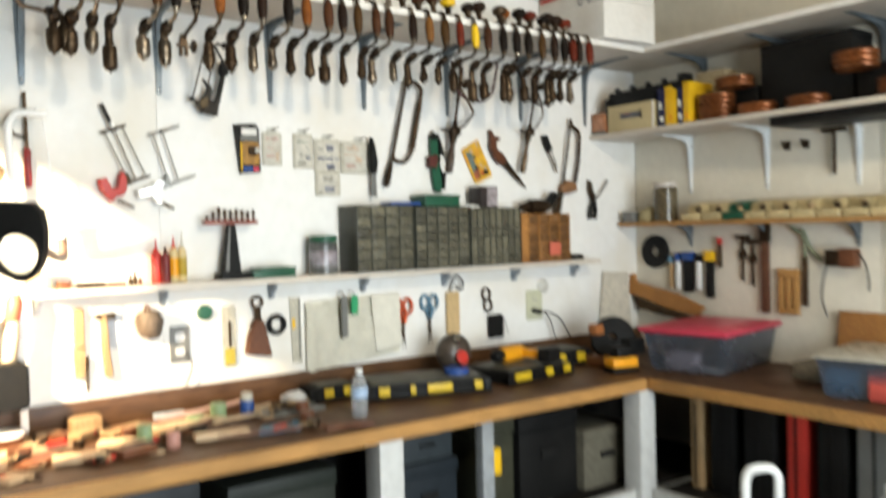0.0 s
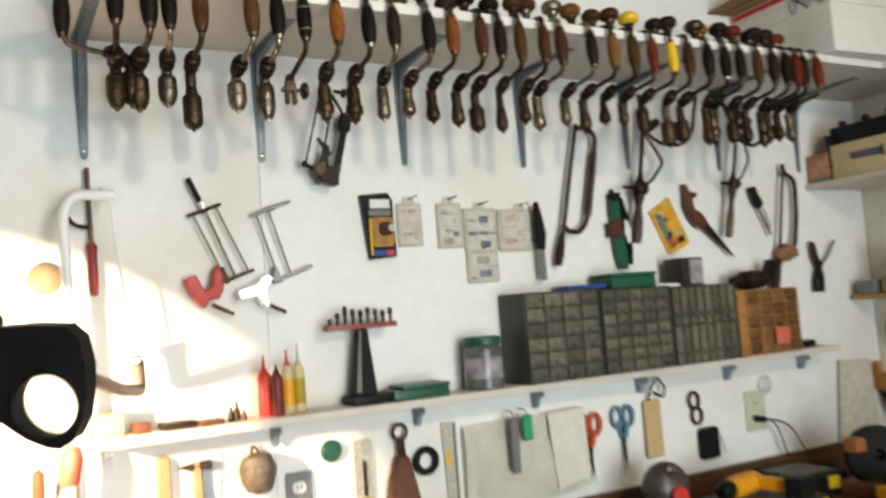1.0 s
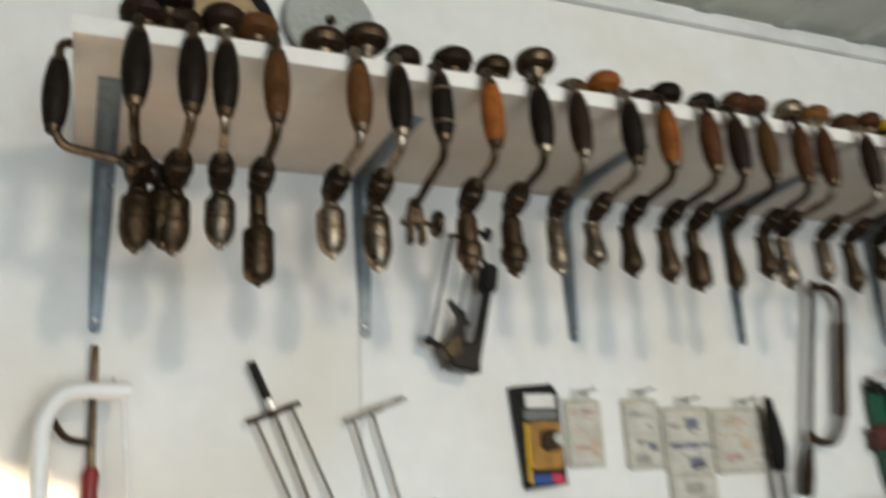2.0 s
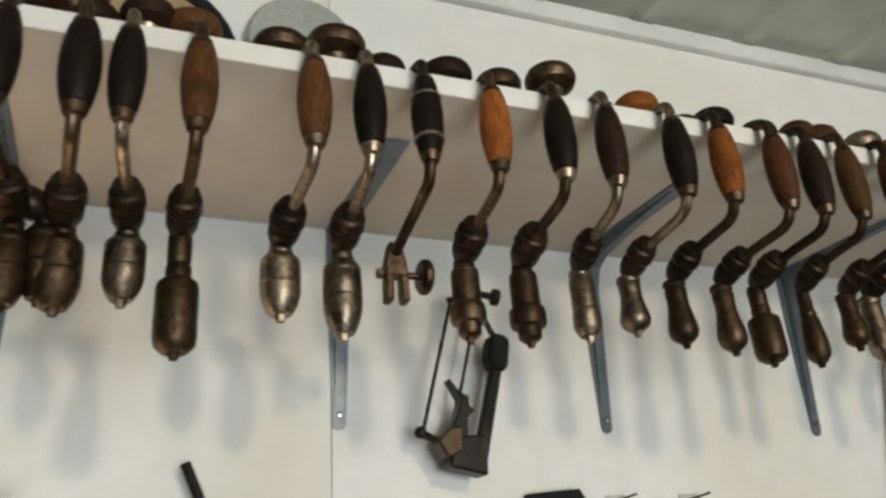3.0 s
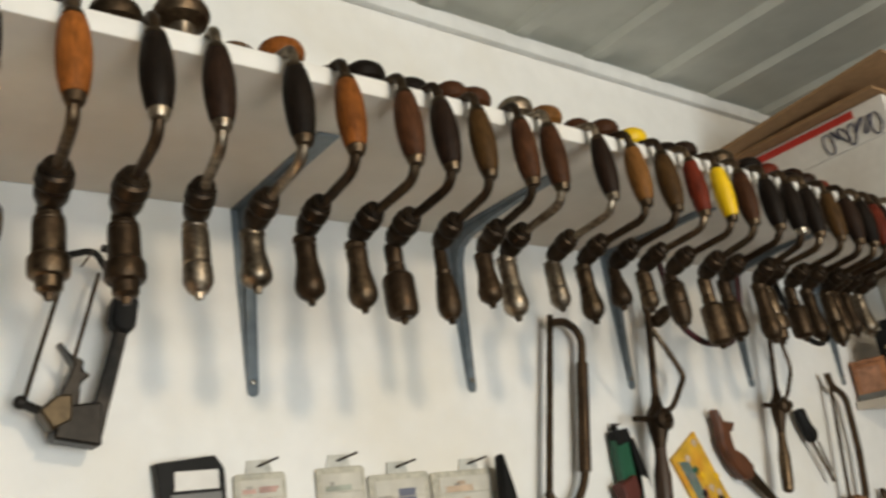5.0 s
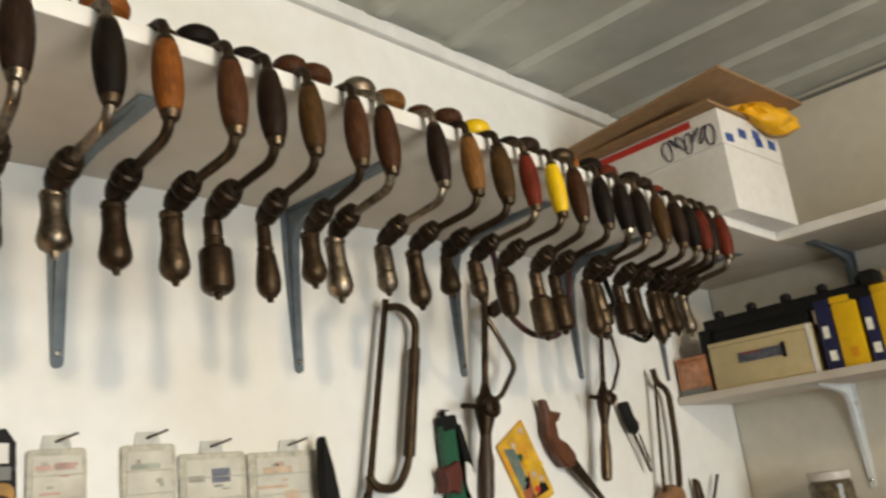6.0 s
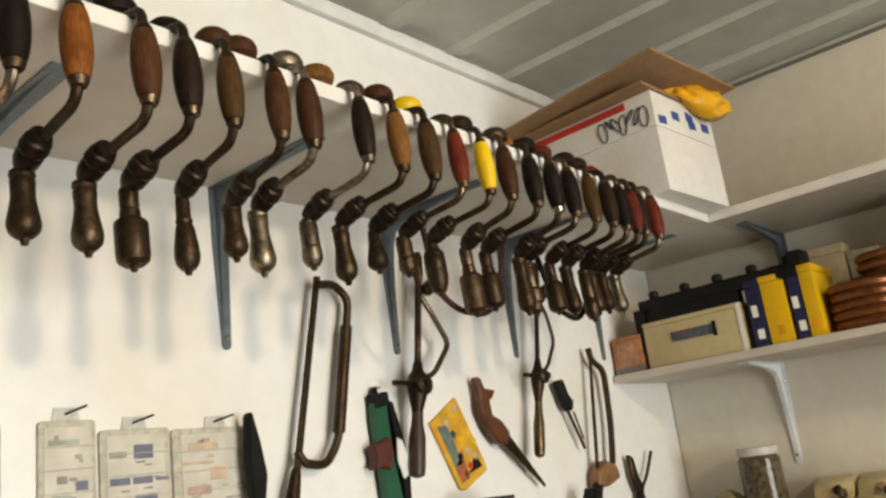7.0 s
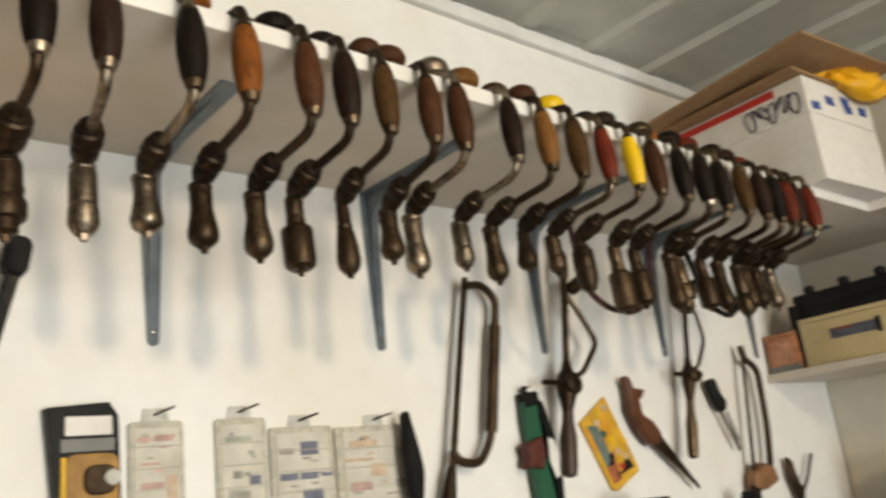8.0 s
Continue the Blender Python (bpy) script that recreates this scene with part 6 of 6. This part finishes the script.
def tub(x, y, w, d, h, yaw, lid, inner, label, lid_label):
    t = thing("storage_tub", label, "storage tub", pose(x, y, BZ + 0.001, 0, 0, yaw), "storage tubs on bench")
    bm = bmesh.new()
    lo = [bm.verts.new((sx * w * 0.45, sy * d * 0.44, 0)) for sx, sy in ((-1, -1), (1, -1), (1, 1), (-1, 1))]
    hi = [bm.verts.new((sx * w * 0.5, sy * d * 0.5, h)) for sx, sy in ((-1, -1), (1, -1), (1, 1), (-1, 1))]
    bm.faces.new(lo[::-1])
    for k in range(4):
        bm.faces.new((lo[k], lo[(k + 1) % 4], hi[(k + 1) % 4], hi[k]))
    bmesh.ops.bevel(bm, geom=bm.edges[:], offset=0.012, segments=2, affect="EDGES")
    bmesh.ops.solidify(bm, geom=bm.faces[:], thickness=0.003)
    part("body", bm, plastic("cloudy_tub", (0.22, 0.245, 0.29), 0.22, glass=0.85, stain=(0.16, 0.18, 0.22)), t).visible_shadow = False
    for k, (px, py, sx, sy, sz, m2) in enumerate(inner):
        part("content", B((px - sx, py - sy, 0.006), (px + sx, py + sy, sz), 0.006), m2, t)
    if lid:
        l = B((-w / 2 - 0.015, -d / 2 - 0.015, h + 0.0005), (w / 2 + 0.015, d / 2 + 0.015, h + 0.018), 0.006)
        lo_ = part("lid", l, lid, t, lid_label)
        part("lid_panel", B((-w / 2 + 0.03, -d / 2 + 0.03, h + 0.0182), (w / 2 - 0.03, d / 2 - 0.03, h + 0.024), 0.004), lid, lo_)
        part("rim", B((-w / 2 - 0.008, -d / 2 - 0.008, h - 0.005), (w / 2 + 0.008, d / 2 + 0.008, h), 0.004), lid, t)
    else:
        part("lid", B((-w / 2 - 0.010, -d / 2 - 0.010, h + 0.0005), (w / 2 + 0.010, d / 2 + 0.010, h + 0.012), 0.005), M_CLEARD, t)


tub(2.505, -0.640, 0.49, 0.36, 0.162, 9, M_PINK, [(-0.168, 0.035, 0.03, 0.070, 0.080, mat("pinkish_paper", (0.62, 0.50, 0.50), 0.6, vary=0.15)), (-0.170, -0.085, 0.03, 0.045, 0.022, M_PAPER), (0.05, 0.0, 0.15, 0.12, 0.085, M_DARKW)], "translucent storage tub with a pink lid", "faded pink plastic lid")
tub(2.44, -1.42, 0.40, 0.36, 0.135, 8, None, [(-0.09, -0.08, 0.10, 0.09, 0.105, mat("coral_box", (0.55, 0.09, 0.07), 0.5)), (0.10, -0.08, 0.07, 0.08, 0.11, M_PAPER), (0.0, 0.1, 0.16, 0.06, 0.1, M_LBLUE)], "clear storage tub with red and white contents", "")
solid("grey_cloth", B((-0.14, -0.10, 0), (0.14, 0.10, 0.07), 0.02), mat("dusty_cloth", (0.17, 0.15, 0.115), 0.8, vary=0.3, bump=0.4), "folded dusty grey cloth beside the tub", "cloth", pose(2.60, -1.13, BZ + 0.001))
solid("orange_board", B((-0.012, -0.16, 0), (0.012, 0.16, 0.24), 0.003), M_OAK, "orange wooden board leaning on the wall", "board", pose(2.74, -1.22, BZ + 0.003, 0, 8, 0))

# ---- under the bench ----
def crate(x, y, z, w, d, h, m2, label, yaw=0, lid=None, cat="box"):
    t = thing("storage_box", label, cat, pose(x, y, z, 0, 0, yaw), "boxes below the bench")
    part("body", B((-w / 2, -d / 2, 0), (w / 2, d / 2, h * 0.82), 0.006), m2, t)
    part("lid", B((-w / 2 - 0.004, -d / 2 - 0.004, h * 0.822), (w / 2 + 0.004, d / 2 + 0.004, h), 0.006), lid or m2, t)
    part("handle", B((-w * 0.15, -d / 2 - 0.012, h * 0.5), (w * 0.15, -d / 2 - 0.0005, h * 0.6), 0.004), M_BLACK, t)


UZ = 0.4205
# box colours darkened to include the shade under the bench top
beige = mat("shaded_beige_case", (0.11, 0.10, 0.075), 0.5, spec=0.2)
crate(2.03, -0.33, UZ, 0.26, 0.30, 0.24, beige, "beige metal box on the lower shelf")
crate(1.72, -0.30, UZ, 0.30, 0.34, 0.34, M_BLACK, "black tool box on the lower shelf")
crate(1.45, -0.32, UZ, 0.18, 0.30, 0.36, mat("shaded_olive_tin", (0.04, 0.04, 0.026), 0.5, spec=0.2), "dark olive canister on lower shelf")
crate(1.14, -0.36, UZ, 0.24, 0.26, 0.26, mat("shaded_grey_blue_tub", (0.016, 0.021, 0.026), 0.5, spec=0.12), "grey-blue bucket box on lower shelf")
crate(1.14, -0.36, UZ + 0.262, 0.22, 0.24, 0.10, mat("shaded_grey_lid", (0.034, 0.041, 0.045), 0.45, spec=0.2), "cloudy plastic box stacked under bench")
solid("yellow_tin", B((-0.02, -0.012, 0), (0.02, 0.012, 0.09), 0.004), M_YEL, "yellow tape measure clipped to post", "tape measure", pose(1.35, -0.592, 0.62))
crate(0.62, -0.30, UZ, 0.36, 0.3, 0.3, mat("shaded_green_box", (0.018, 0.022, 0.016), 0.5), "dark green crate on the lower shelf")
crate(0.15, -0.30, UZ, 0.40, 0.3, 0.34, mat("shaded_slate_box", (0.022, 0.025, 0.027), 0.5), "slate grey crate on lower shelf")
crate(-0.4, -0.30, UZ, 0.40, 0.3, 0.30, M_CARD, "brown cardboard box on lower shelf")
crate(1.0, -0.42, UZ, 0.06, 0.05, 0.30, mat("pale_sheet", (0.42, 0.45, 0.48), 0.5), "pale grey bottle beside the post", cat="bottle")
# filler boxes added so the back of the lower shelf reads as shade
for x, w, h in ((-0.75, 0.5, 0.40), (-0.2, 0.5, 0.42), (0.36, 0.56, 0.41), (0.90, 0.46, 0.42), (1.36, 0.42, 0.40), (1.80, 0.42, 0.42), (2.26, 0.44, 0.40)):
    crate(x, -0.085, UZ, w, 0.11, h, M_DARKW, "added dark filler box for shade below bench")
# filler boards added for the shade below the side bench
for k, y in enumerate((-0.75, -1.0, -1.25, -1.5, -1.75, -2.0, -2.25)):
    t = thing("upright_case", "added dark filler board for shade below bench", "board", pose(2.73, y, UZ), "boards below the side bench")
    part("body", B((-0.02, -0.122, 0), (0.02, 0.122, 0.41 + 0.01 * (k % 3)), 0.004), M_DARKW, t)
for y, w, h, m2, lab in ((-0.86, 0.10, 0.40, M_BLACK, "black case standing on lower shelf"), (-1.02, 0.12, 0.36, M_BLACK, "black case standing on lower shelf"), (-1.17, 0.07, 0.42, M_RED, "red toolbox standing on lower shelf"),
                         (-1.30, 0.10, 0.40, M_BLACK, "black case standing on lower shelf"), (-1.45, 0.12, 0.38, M_GREYP, "dark grey case standing on lower shelf"), (-1.62, 0.12, 0.36, M_BLACK, "black case standing on lower shelf"), (-0.74, 0.05, 0.36, M_TANW, "wooden board standing on lower shelf")):
    t = thing("upright_case", lab, "case", pose(2.46, y, UZ), "cases below the side bench")
    part("body", B((-0.2, -w / 2, 0), (0.2, w / 2, h), 0.008), m2, t)
    part("seam", B((-0.204, -0.003, 0.02), (-0.2005, 0.003, h - 0.02)), M_BLACK, t)
t = thing("hand_truck", "white bent-tube trolley handle standing by bench", "trolley", pose(2.02, -1.20, 0))
part("handle", TB(bend([(-0.035, 0.05, 0.02), (-0.035, 0.05, 0.64), (0.05, -0.02, 0.645), (0.05, -0.02, 0.02)], 0.05, 6), 0.016, 12), M_WHITE, t)
part("foot_plate", B((-0.06, -0.12, 0), (0.09, 0.14, 0.018), 0.004), M_WHITE, t)
t = thing("jug", "white jug with a blue band on floor", "jug", pose(2.05, -1.62, 0))
part("body", L([(0.07, 0), (0.08, 0.01), (0.08, 0.5), (0.06, 0.6), (0.03, 0.64), (0.03, 0.67)], 20), M_WHITE, t)
part("label", L([(0.0805, 0.3), (0.081, 0.31), (0.081, 0.52), (0.0805, 0.53)], 20), M_LBLUE, t)

# ---- east wall ----
MZ = 1.9025
def shelf_box(name, label, cat, y0, y1, z, h, d, m2, x=2.475, extra=()):
    """A box on an east shelf with its front at x."""
    t = thing(name, label, cat, pose(x, (y0 + y1) / 2, z))
    w = abs(y1 - y0)
    part("body", B((0, -w / 2, 0), (d, w / 2, h * 0.9), 0.003), m2, t)
    part("lid", B((-0.0006, -w / 2 - 0.0005, h * 0.9 + 0.0004), (d, w / 2 + 0.0005, h), 0.002), m2, t)
    for n, a, b, c, e, m3 in extra:
        part(n, B((-0.0016, a, b), (-0.0002, c, e)), m3, t)
    return t


shelf_box("tin_box", "small orange-printed tin on the shelf", "tin", -0.010, -0.098, MZ, 0.100, 0.12, mat("orange_tin", (0.36, 0.15, 0.07), 0.45, vary=0.35, grain=40), extra=[("label", -0.03, 0.02, 0.03, 0.08, mat("salmon_print", (0.45, 0.22, 0.13), 0.5, vary=0.4, grain=60)), ("base_band", -0.044, 0.0, 0.044, 0.016, M_GREYP)])
t = shelf_box("machine_case", "tan metal case with a dark oval badge", "case", -0.112, -0.385, MZ, 0.122, 0.2, M_TAN, extra=[("edge", -0.135, 0.0, -0.125, 0.12, M_PAPER)])
part("badge", B((-0.0022, -0.055, 0.058), (-0.0004, 0.060, 0.084), 0.0008), mat("badge_grey", (0.075, 0.08, 0.10), 0.4, vary=0.5, grain=60), t)
part("badge_red", B((-0.0030, 0.0, 0.078), (-0.0023, 0.045, 0.083)), mat("dull_red", (0.28, 0.05, 0.04), 0.5), t)
part("badge_end", B((-0.0030, -0.066, 0.052), (-0.0004, -0.057, 0.090), 0.0008), M_BLACK, t)
t = thing("bar_clamp", "black bar clamp with knobs lying on case", "clamp", pose(2.50, -0.285, MZ + 0.1225, 0, 0, -3))
part("bar", B((-0.012, -0.255, 0.030), (0.022, 0.185, 0.066), 0.004), M_BLACK, t)
part("rail", B((-0.018, -0.098, 0.0), (0.02, 0.18, 0.0298), 0.002), M_BLACK, t)
for k in range(5):
    part("knob", L([(0.008, 0), (0.014, 0.004), (0.014, 0.017), (0.006, 0.022), (0, 0.022)], 10, pose(0.004, -0.235 + 0.094 * k, 0.065)), M_BLACK, t)
part("jaw", B((-0.03, -0.278, 0.056), (0.03, -0.245, 0.088), 0.004), M_BLACK, t)
part("jaw", B((-0.03, 0.168, -0.08), (0.0, 0.195, 0.04), 0.004), M_BLACK, t)
navy = mat("navy_print", (0.012, 0.014, 0.055), 0.45, vary=0.3, grain=30)
for y0, y1, h, m2, lab in ((-0.402, -0.440, 0.168, navy, "navy printed carton standing on shelf"), (-0.442, -0.500, 0.170, M_YEL, "bright yellow carton standing on shelf"), (-0.508, -0.536, 0.170, navy, "navy printed carton standing on shelf"), (-0.538, -0.572, 0.176, M_YEL, "bright yellow carton standing on shelf")):
    ex = [("print", -0.010 + 0.006 * k, 0.02 + 0.055 * k, 0.006 + 0.004 * k, 0.044 + 0.06 * k, M_GREYBAG if m2 is navy else M_ORANGE) for k in range(2 if m2 is navy else 1)]
    shelf_box("carton", lab, "carton", y0, y1, MZ, h, 0.16, m2, 2.478, ex)
coil = mat("coil_brown", (0.20, 0.065, 0.02), 0.35, 0.5, vary=0.4, grain=60, island=0.3)
for i, (y, z, n, x) in enumerate(((-0.660, MZ + 0.03, 5, 2.54), (-0.86, MZ + 0.03, 2, 2.53), (-1.08, MZ + 0.03, 2, 2.52), (-0.735, 2.06, 2, 2.56), (-1.25, 2.05, 3, 2.55), (-1.42, MZ + 0.03, 3, 2.54))):
    t = thing("wire_spool", "bundle of coiled brown copper wire on shelf", "wire coil", pose(x, y, z - 0.03), "wire coils on shelf")
    for k in range(n):
        part("coil", TB([(0.055 * math.cos(a), 0.072 * math.sin(a), 0.012 + 0.022 * k) for a in [2 * math.pi * q / 22 for q in range(22)]], 0.0125, 8, True), coil, t)
    for k in range(2):
        part("inner_coil", TB([(0.030 * math.cos(a), 0.046 * math.sin(a), 0.014 + 0.022 * k) for a in [2 * math.pi * q / 18 for q in range(18)]], 0.011, 8, True), coil, t)
for y0, y1, z, h, d, m2, x, lab in ((-0.62, -0.80, MZ, 0.135, 0.16, M_BLACK, 2.62, "black carton at back of shelf"), (-0.82, -1.20, MZ, 0.29, 0.16, M_BLACK, 2.62, "large black case on shelf"), (-1.22, -1.75, MZ, 0.145, 0.2, M_BLACK, 2.62, "long black case on shelf"),
                                    (-0.45, -0.60, MZ, 0.245, 0.09, mat("cream_carton", (0.42, 0.34, 0.21), 0.6), 2.69, "cream carton standing at shelf back"), (-0.605, -0.68, MZ, 0.215, 0.09, mat("grey_cream_carton", (0.30, 0.27, 0.19), 0.6), 2.69, "grey-cream carton standing at shelf back"), (-1.77, -2.4, MZ, 0.28, 0.2, M_CARD, 2.55, "brown cardboard carton on shelf")):
    shelf_box("carton", lab, "carton", y0, y1, z, h, d, m2, x)
# below the white shelf
solid("long_case", B((2.50, -1.75, 1.845), (2.74, -0.93, 1.8812), 0.006), M_BLACK, "flat black case slung below shelf", "case")
for y in (-0.83, -0.915):
    t = thing("wall_hook", "small dark steel hook on the wall", "hook", pose(EAST, y, 1.79), "hooks on the wall")
    part("plate", B((-0.006, -0.014, -0.018), (-0.001, 0.014, 0.02), 0.002), M_DARKST, t)
    part("hook", TB(bend([(-0.006, 0, 0), (-0.035, 0, -0.005), (-0.04, 0, 0.02)], 0.01), 0.005, 8), M_DARKST, t)
t = thing("t_square", "dark T-handled tool hung on the wall", "hand tool", pose(EAST - 0.02, -1.045, 1.66))
part("shaft", rod((0, 0, 0), (0, 0, 0.18), 0.008), M_STEEL, t)
part("cross", rod((0, -0.05, 0.175), (0, 0.05, 0.175), 0.009), M_DARKST, t)
# on the wooden shelf
LZ = 1.4855
solid("small_box", B((-0.06, -0.035, 0), (0.06, 0.035, 0.05), 0.006), M_GREYP, "small dark grey box on shelf end", "box", pose(2.70, -0.075, LZ))
bb = bmesh.new()
bmesh.ops.create_icosphere(bb, subdivisions=2, radius=1)
for v in bb.verts:
    k = 1 + 0.3 * noise.noise(v.co * 2)
    v.co = Vector((v.co.x * 0.05 * k, v.co.y * 0.055 * k, max(0, 0.03 + v.co.z * 0.05 * k)))
solid("cloth_bundle", bb, mat("olive_bundle", (0.34, 0.28, 0.15), 0.8, vary=0.3), "olive cloth bundle piled on shelf", "bundle", pose(2.70, -0.155, LZ))
t = thing("jar", "glass jar of brown parts with a steel lid", "jar", pose(2.695, -0.262, LZ))
part("glass", L([(0.05, 0), (0.055, 0.004), (0.055, 0.150), (0.048, 0.160), (0.048, 0.162)], 24), plastic("jar_brown", (0.09, 0.07, 0.04), 0.12, vary=0.6, grain=70, stain=(0.2, 0.17, 0.12)), t)
part("lid", L([(0.052, 0.1605), (0.053, 0.162), (0.053, 0.180), (0.05, 0.182), (0, 0.182)], 24), mat("pale_lid", (0.55, 0.50, 0.45), 0.35), t)
bin_m = mat("pale_tan_bin", (0.55, 0.44, 0.24), 0.4, island=0.15)
for k in range(12):
    y = -0.43 - 0.108 * k
    t = thing("parts_bin", "green plastic parts bin on the shelf" if k == 2 else "pale tan plastic parts bin on shelf", "bin", pose(2.655, y, LZ), "parts bins on shelf")
    m2 = M_GREEN if k == 2 else bin_m
    part("tray", P([(0, 0), (0.125, 0), (0.125, 0.085), (0.06, 0.07), (0.045, 0.038), (0, 0.032)], -0.049, 0.049, 0.003), m2, t)
    part("lip", B((-0.004, -0.03, 0.018), (-0.0003, 0.03, 0.030), 0.001), m2, t)
    for i in range(3):
        part("part", L([(0.008, 0), (0.012, 0.004), (0.010, 0.02), (0, 0.022)], 8, pose(0.02 + 0.03 * i, -0.03 + 0.028 * i, 0.036 + 0.012 * i, 60 * i)), (M_STEEL, M_DARKST, M_TANW)[(i + k) % 3], t)
# hung below it
solid("cut_off_disc", L([(0.026, -0.010), (0.078, -0.010), (0.080, -0.007), (0.080, 0.007), (0.078, 0.010), (0.026, 0.010)], 36, pose(0, 0, 0, 0, 90, 0)), M_RUBBER, "black rubber-bonded disc hung on the wall", "disc", pose(EAST - 0.014, -0.128, 1.340))


def wall_bar(name, label, cat, y, z0, z1, w, m2, head=None, x=EAST):
    t = thing(name, label, cat, pose(x - 0.018, y, z0))
    h = z1 - z0
    part("bar", B((-0.008, -w / 2, 0), (0.012, w / 2, h * 0.78), 0.003), m2, t)
    part("top", B((-0.016, -w * 0.62, h * 0.782), (0.015, w * 0.62, h), 0.005), head or m2, t)


wall_bar("spring_clamp", "white bar with a blue top on wall", "clamp", -0.268, 1.165, 1.335, 0.022, M_WHITE, M_BLUE)
wall_bar("bar_clamp", "black bar clamp with blue grip on wall", "clamp", -0.325, 1.150, 1.340, 0.048, M_BLACK, M_BLUE)
wall_bar("spring_clamp", "white bar with a dark top on wall", "clamp", -0.385, 1.165, 1.330, 0.022, M_WHITE, M_BLACK)
wall_bar("trigger_clamp", "black clamp with a yellow handle on wall", "clamp", -0.445, 1.130, 1.345, 0.036, M_BLACK, M_YEL)
wall_bar("trigger_clamp", "slim tan clamp on the wall", "clamp", -0.225, 1.165, 1.320, 0.016, M_TANW, M_TEAL)
wall_bar("screwdriver", "red-handled screwdriver hung on the wall", "screwdriver", -0.500, 1.270, 1.405, 0.012, M_STEEL, M_RED)
wall_bar("file", "long dark wooden-handled file on wall", "file", -0.728, 1.080, 1.470, 0.034, mat("dark_brown_wood", (0.10, 0.04, 0.02), 0.5, vary=0.3), M_DARKST)
for dy, z0 in ((-0.615, 1.215), (-0.665, 1.195)):
    t = thing("caliper", "dark steel caliper hung on the wall", "caliper", pose(EAST - 0.012, dy, z0), "calipers on the wall")
    part("bar", B((-0.004, -0.006, 0), (0.004, 0.006, 0.19), 0.001), M_STEEL, t)
    part("jaw", B((-0.006, -0.035, 0.185), (0.004, 0.035, 0.202), 0.002), M_DARKST, t)
    part("slide", B((-0.008, -0.016, 0.10), (0.006, 0.016, 0.135), 0.002), M_DARKST, t)
t = thing("saw_handle", "pale slotted wooden saw handle on wall", "saw handle", pose(EAST - 0.012, -0.835, 1.10))
for dy in (-0.034, 0.0, 0.034):
    part("slat", B((-0.010, dy - 0.012, 0), (0.010, dy + 0.012, 0.135), 0.003), M_PINE, t)
part("cap", B((-0.011, -0.05, 0.1352), (0.011, 0.05, 0.172), 0.008), M_PINE, t)
part("foot", B((-0.011, -0.045, -0.02), (0.011, 0.045, -0.0005), 0.004), M_PINE, t)
t = thing("pliers", "long green-handled pliers hung open on wall", "pliers", pose(EAST - 0.014, -0.91, 1.12))
part("handle", TB(bend([(0, -0.07, 0.19), (0, -0.02, 0.24), (0, 0.01, 0.32)], 0.03), 0.009, 8), mat("grey_green", (0.22, 0.24, 0.16), 0.5), t)
part("handle", TB(bend([(0, 0.06, 0.33), (0, 0.0, 0.29), (0, 0.0, 0.20)], 0.03), 0.009, 8), mat("grey_green", (0.22, 0.24, 0.16), 0.5), t)
part("jaw", B((-0.006, -0.012, 0.0), (0.006, 0.012, 0.21), 0.004), M_STEEL, t)
t = thing("transformer", "brown transformer with looping black leads on wall", "transformer", pose(EAST - 0.03, -1.095, 1.285))
part("body", B((-0.03, -0.045, 0), (0.028, 0.02, 0.075), 0.006), M_LEATHER, t)
part("cover", B((-0.032, 0.0205, 0.005), (0.028, 0.075, 0.07), 0.006), M_DARKST, t)
part("lead", TB(bend([(0, 0.07, 0.03), (0, 0.095, -0.03), (0, 0.11, -0.12), (0, 0.085, -0.20)], 0.05), 0.0035, 6), M_BLACK, t)
part("lead", TB(bend([(0, -0.045, 0.06), (0, -0.075, 0.02), (0, -0.09, -0.06), (0, -0.085, -0.09)], 0.04), 0.0035, 6), M_BLACK, t)
t = thing("spirit_level", "orange wooden level with notched end in corner", "level", pose(EAST - 0.05, -0.22, 1.10))
lev = P([(-0.03, 0.118), (0.03, 0.132), (0.034, 0.09), (0.28, 0.045), (0.44, -0.012), (0.40, -0.055), (0.25, -0.035), (0.05, 0.02), (-0.03, 0.03)], -0.012, 0.012, 0.004)
bmesh.ops.transform(lev, matrix=pose(0, 0.22, 0, 0, 0, -90), verts=lev.verts)
part("body", lev, M_OAK, t)
bl = P([(0.02, 0.018), (0.24, -0.036), (0.36, -0.06), (0.34, -0.085), (0.05, -0.04)], -0.003, 0.003)
bmesh.ops.transform(bl, matrix=pose(0, 0.22, 0, 0, 0, -90), verts=bl.verts)
part("blade", bl, M_STEEL, t)
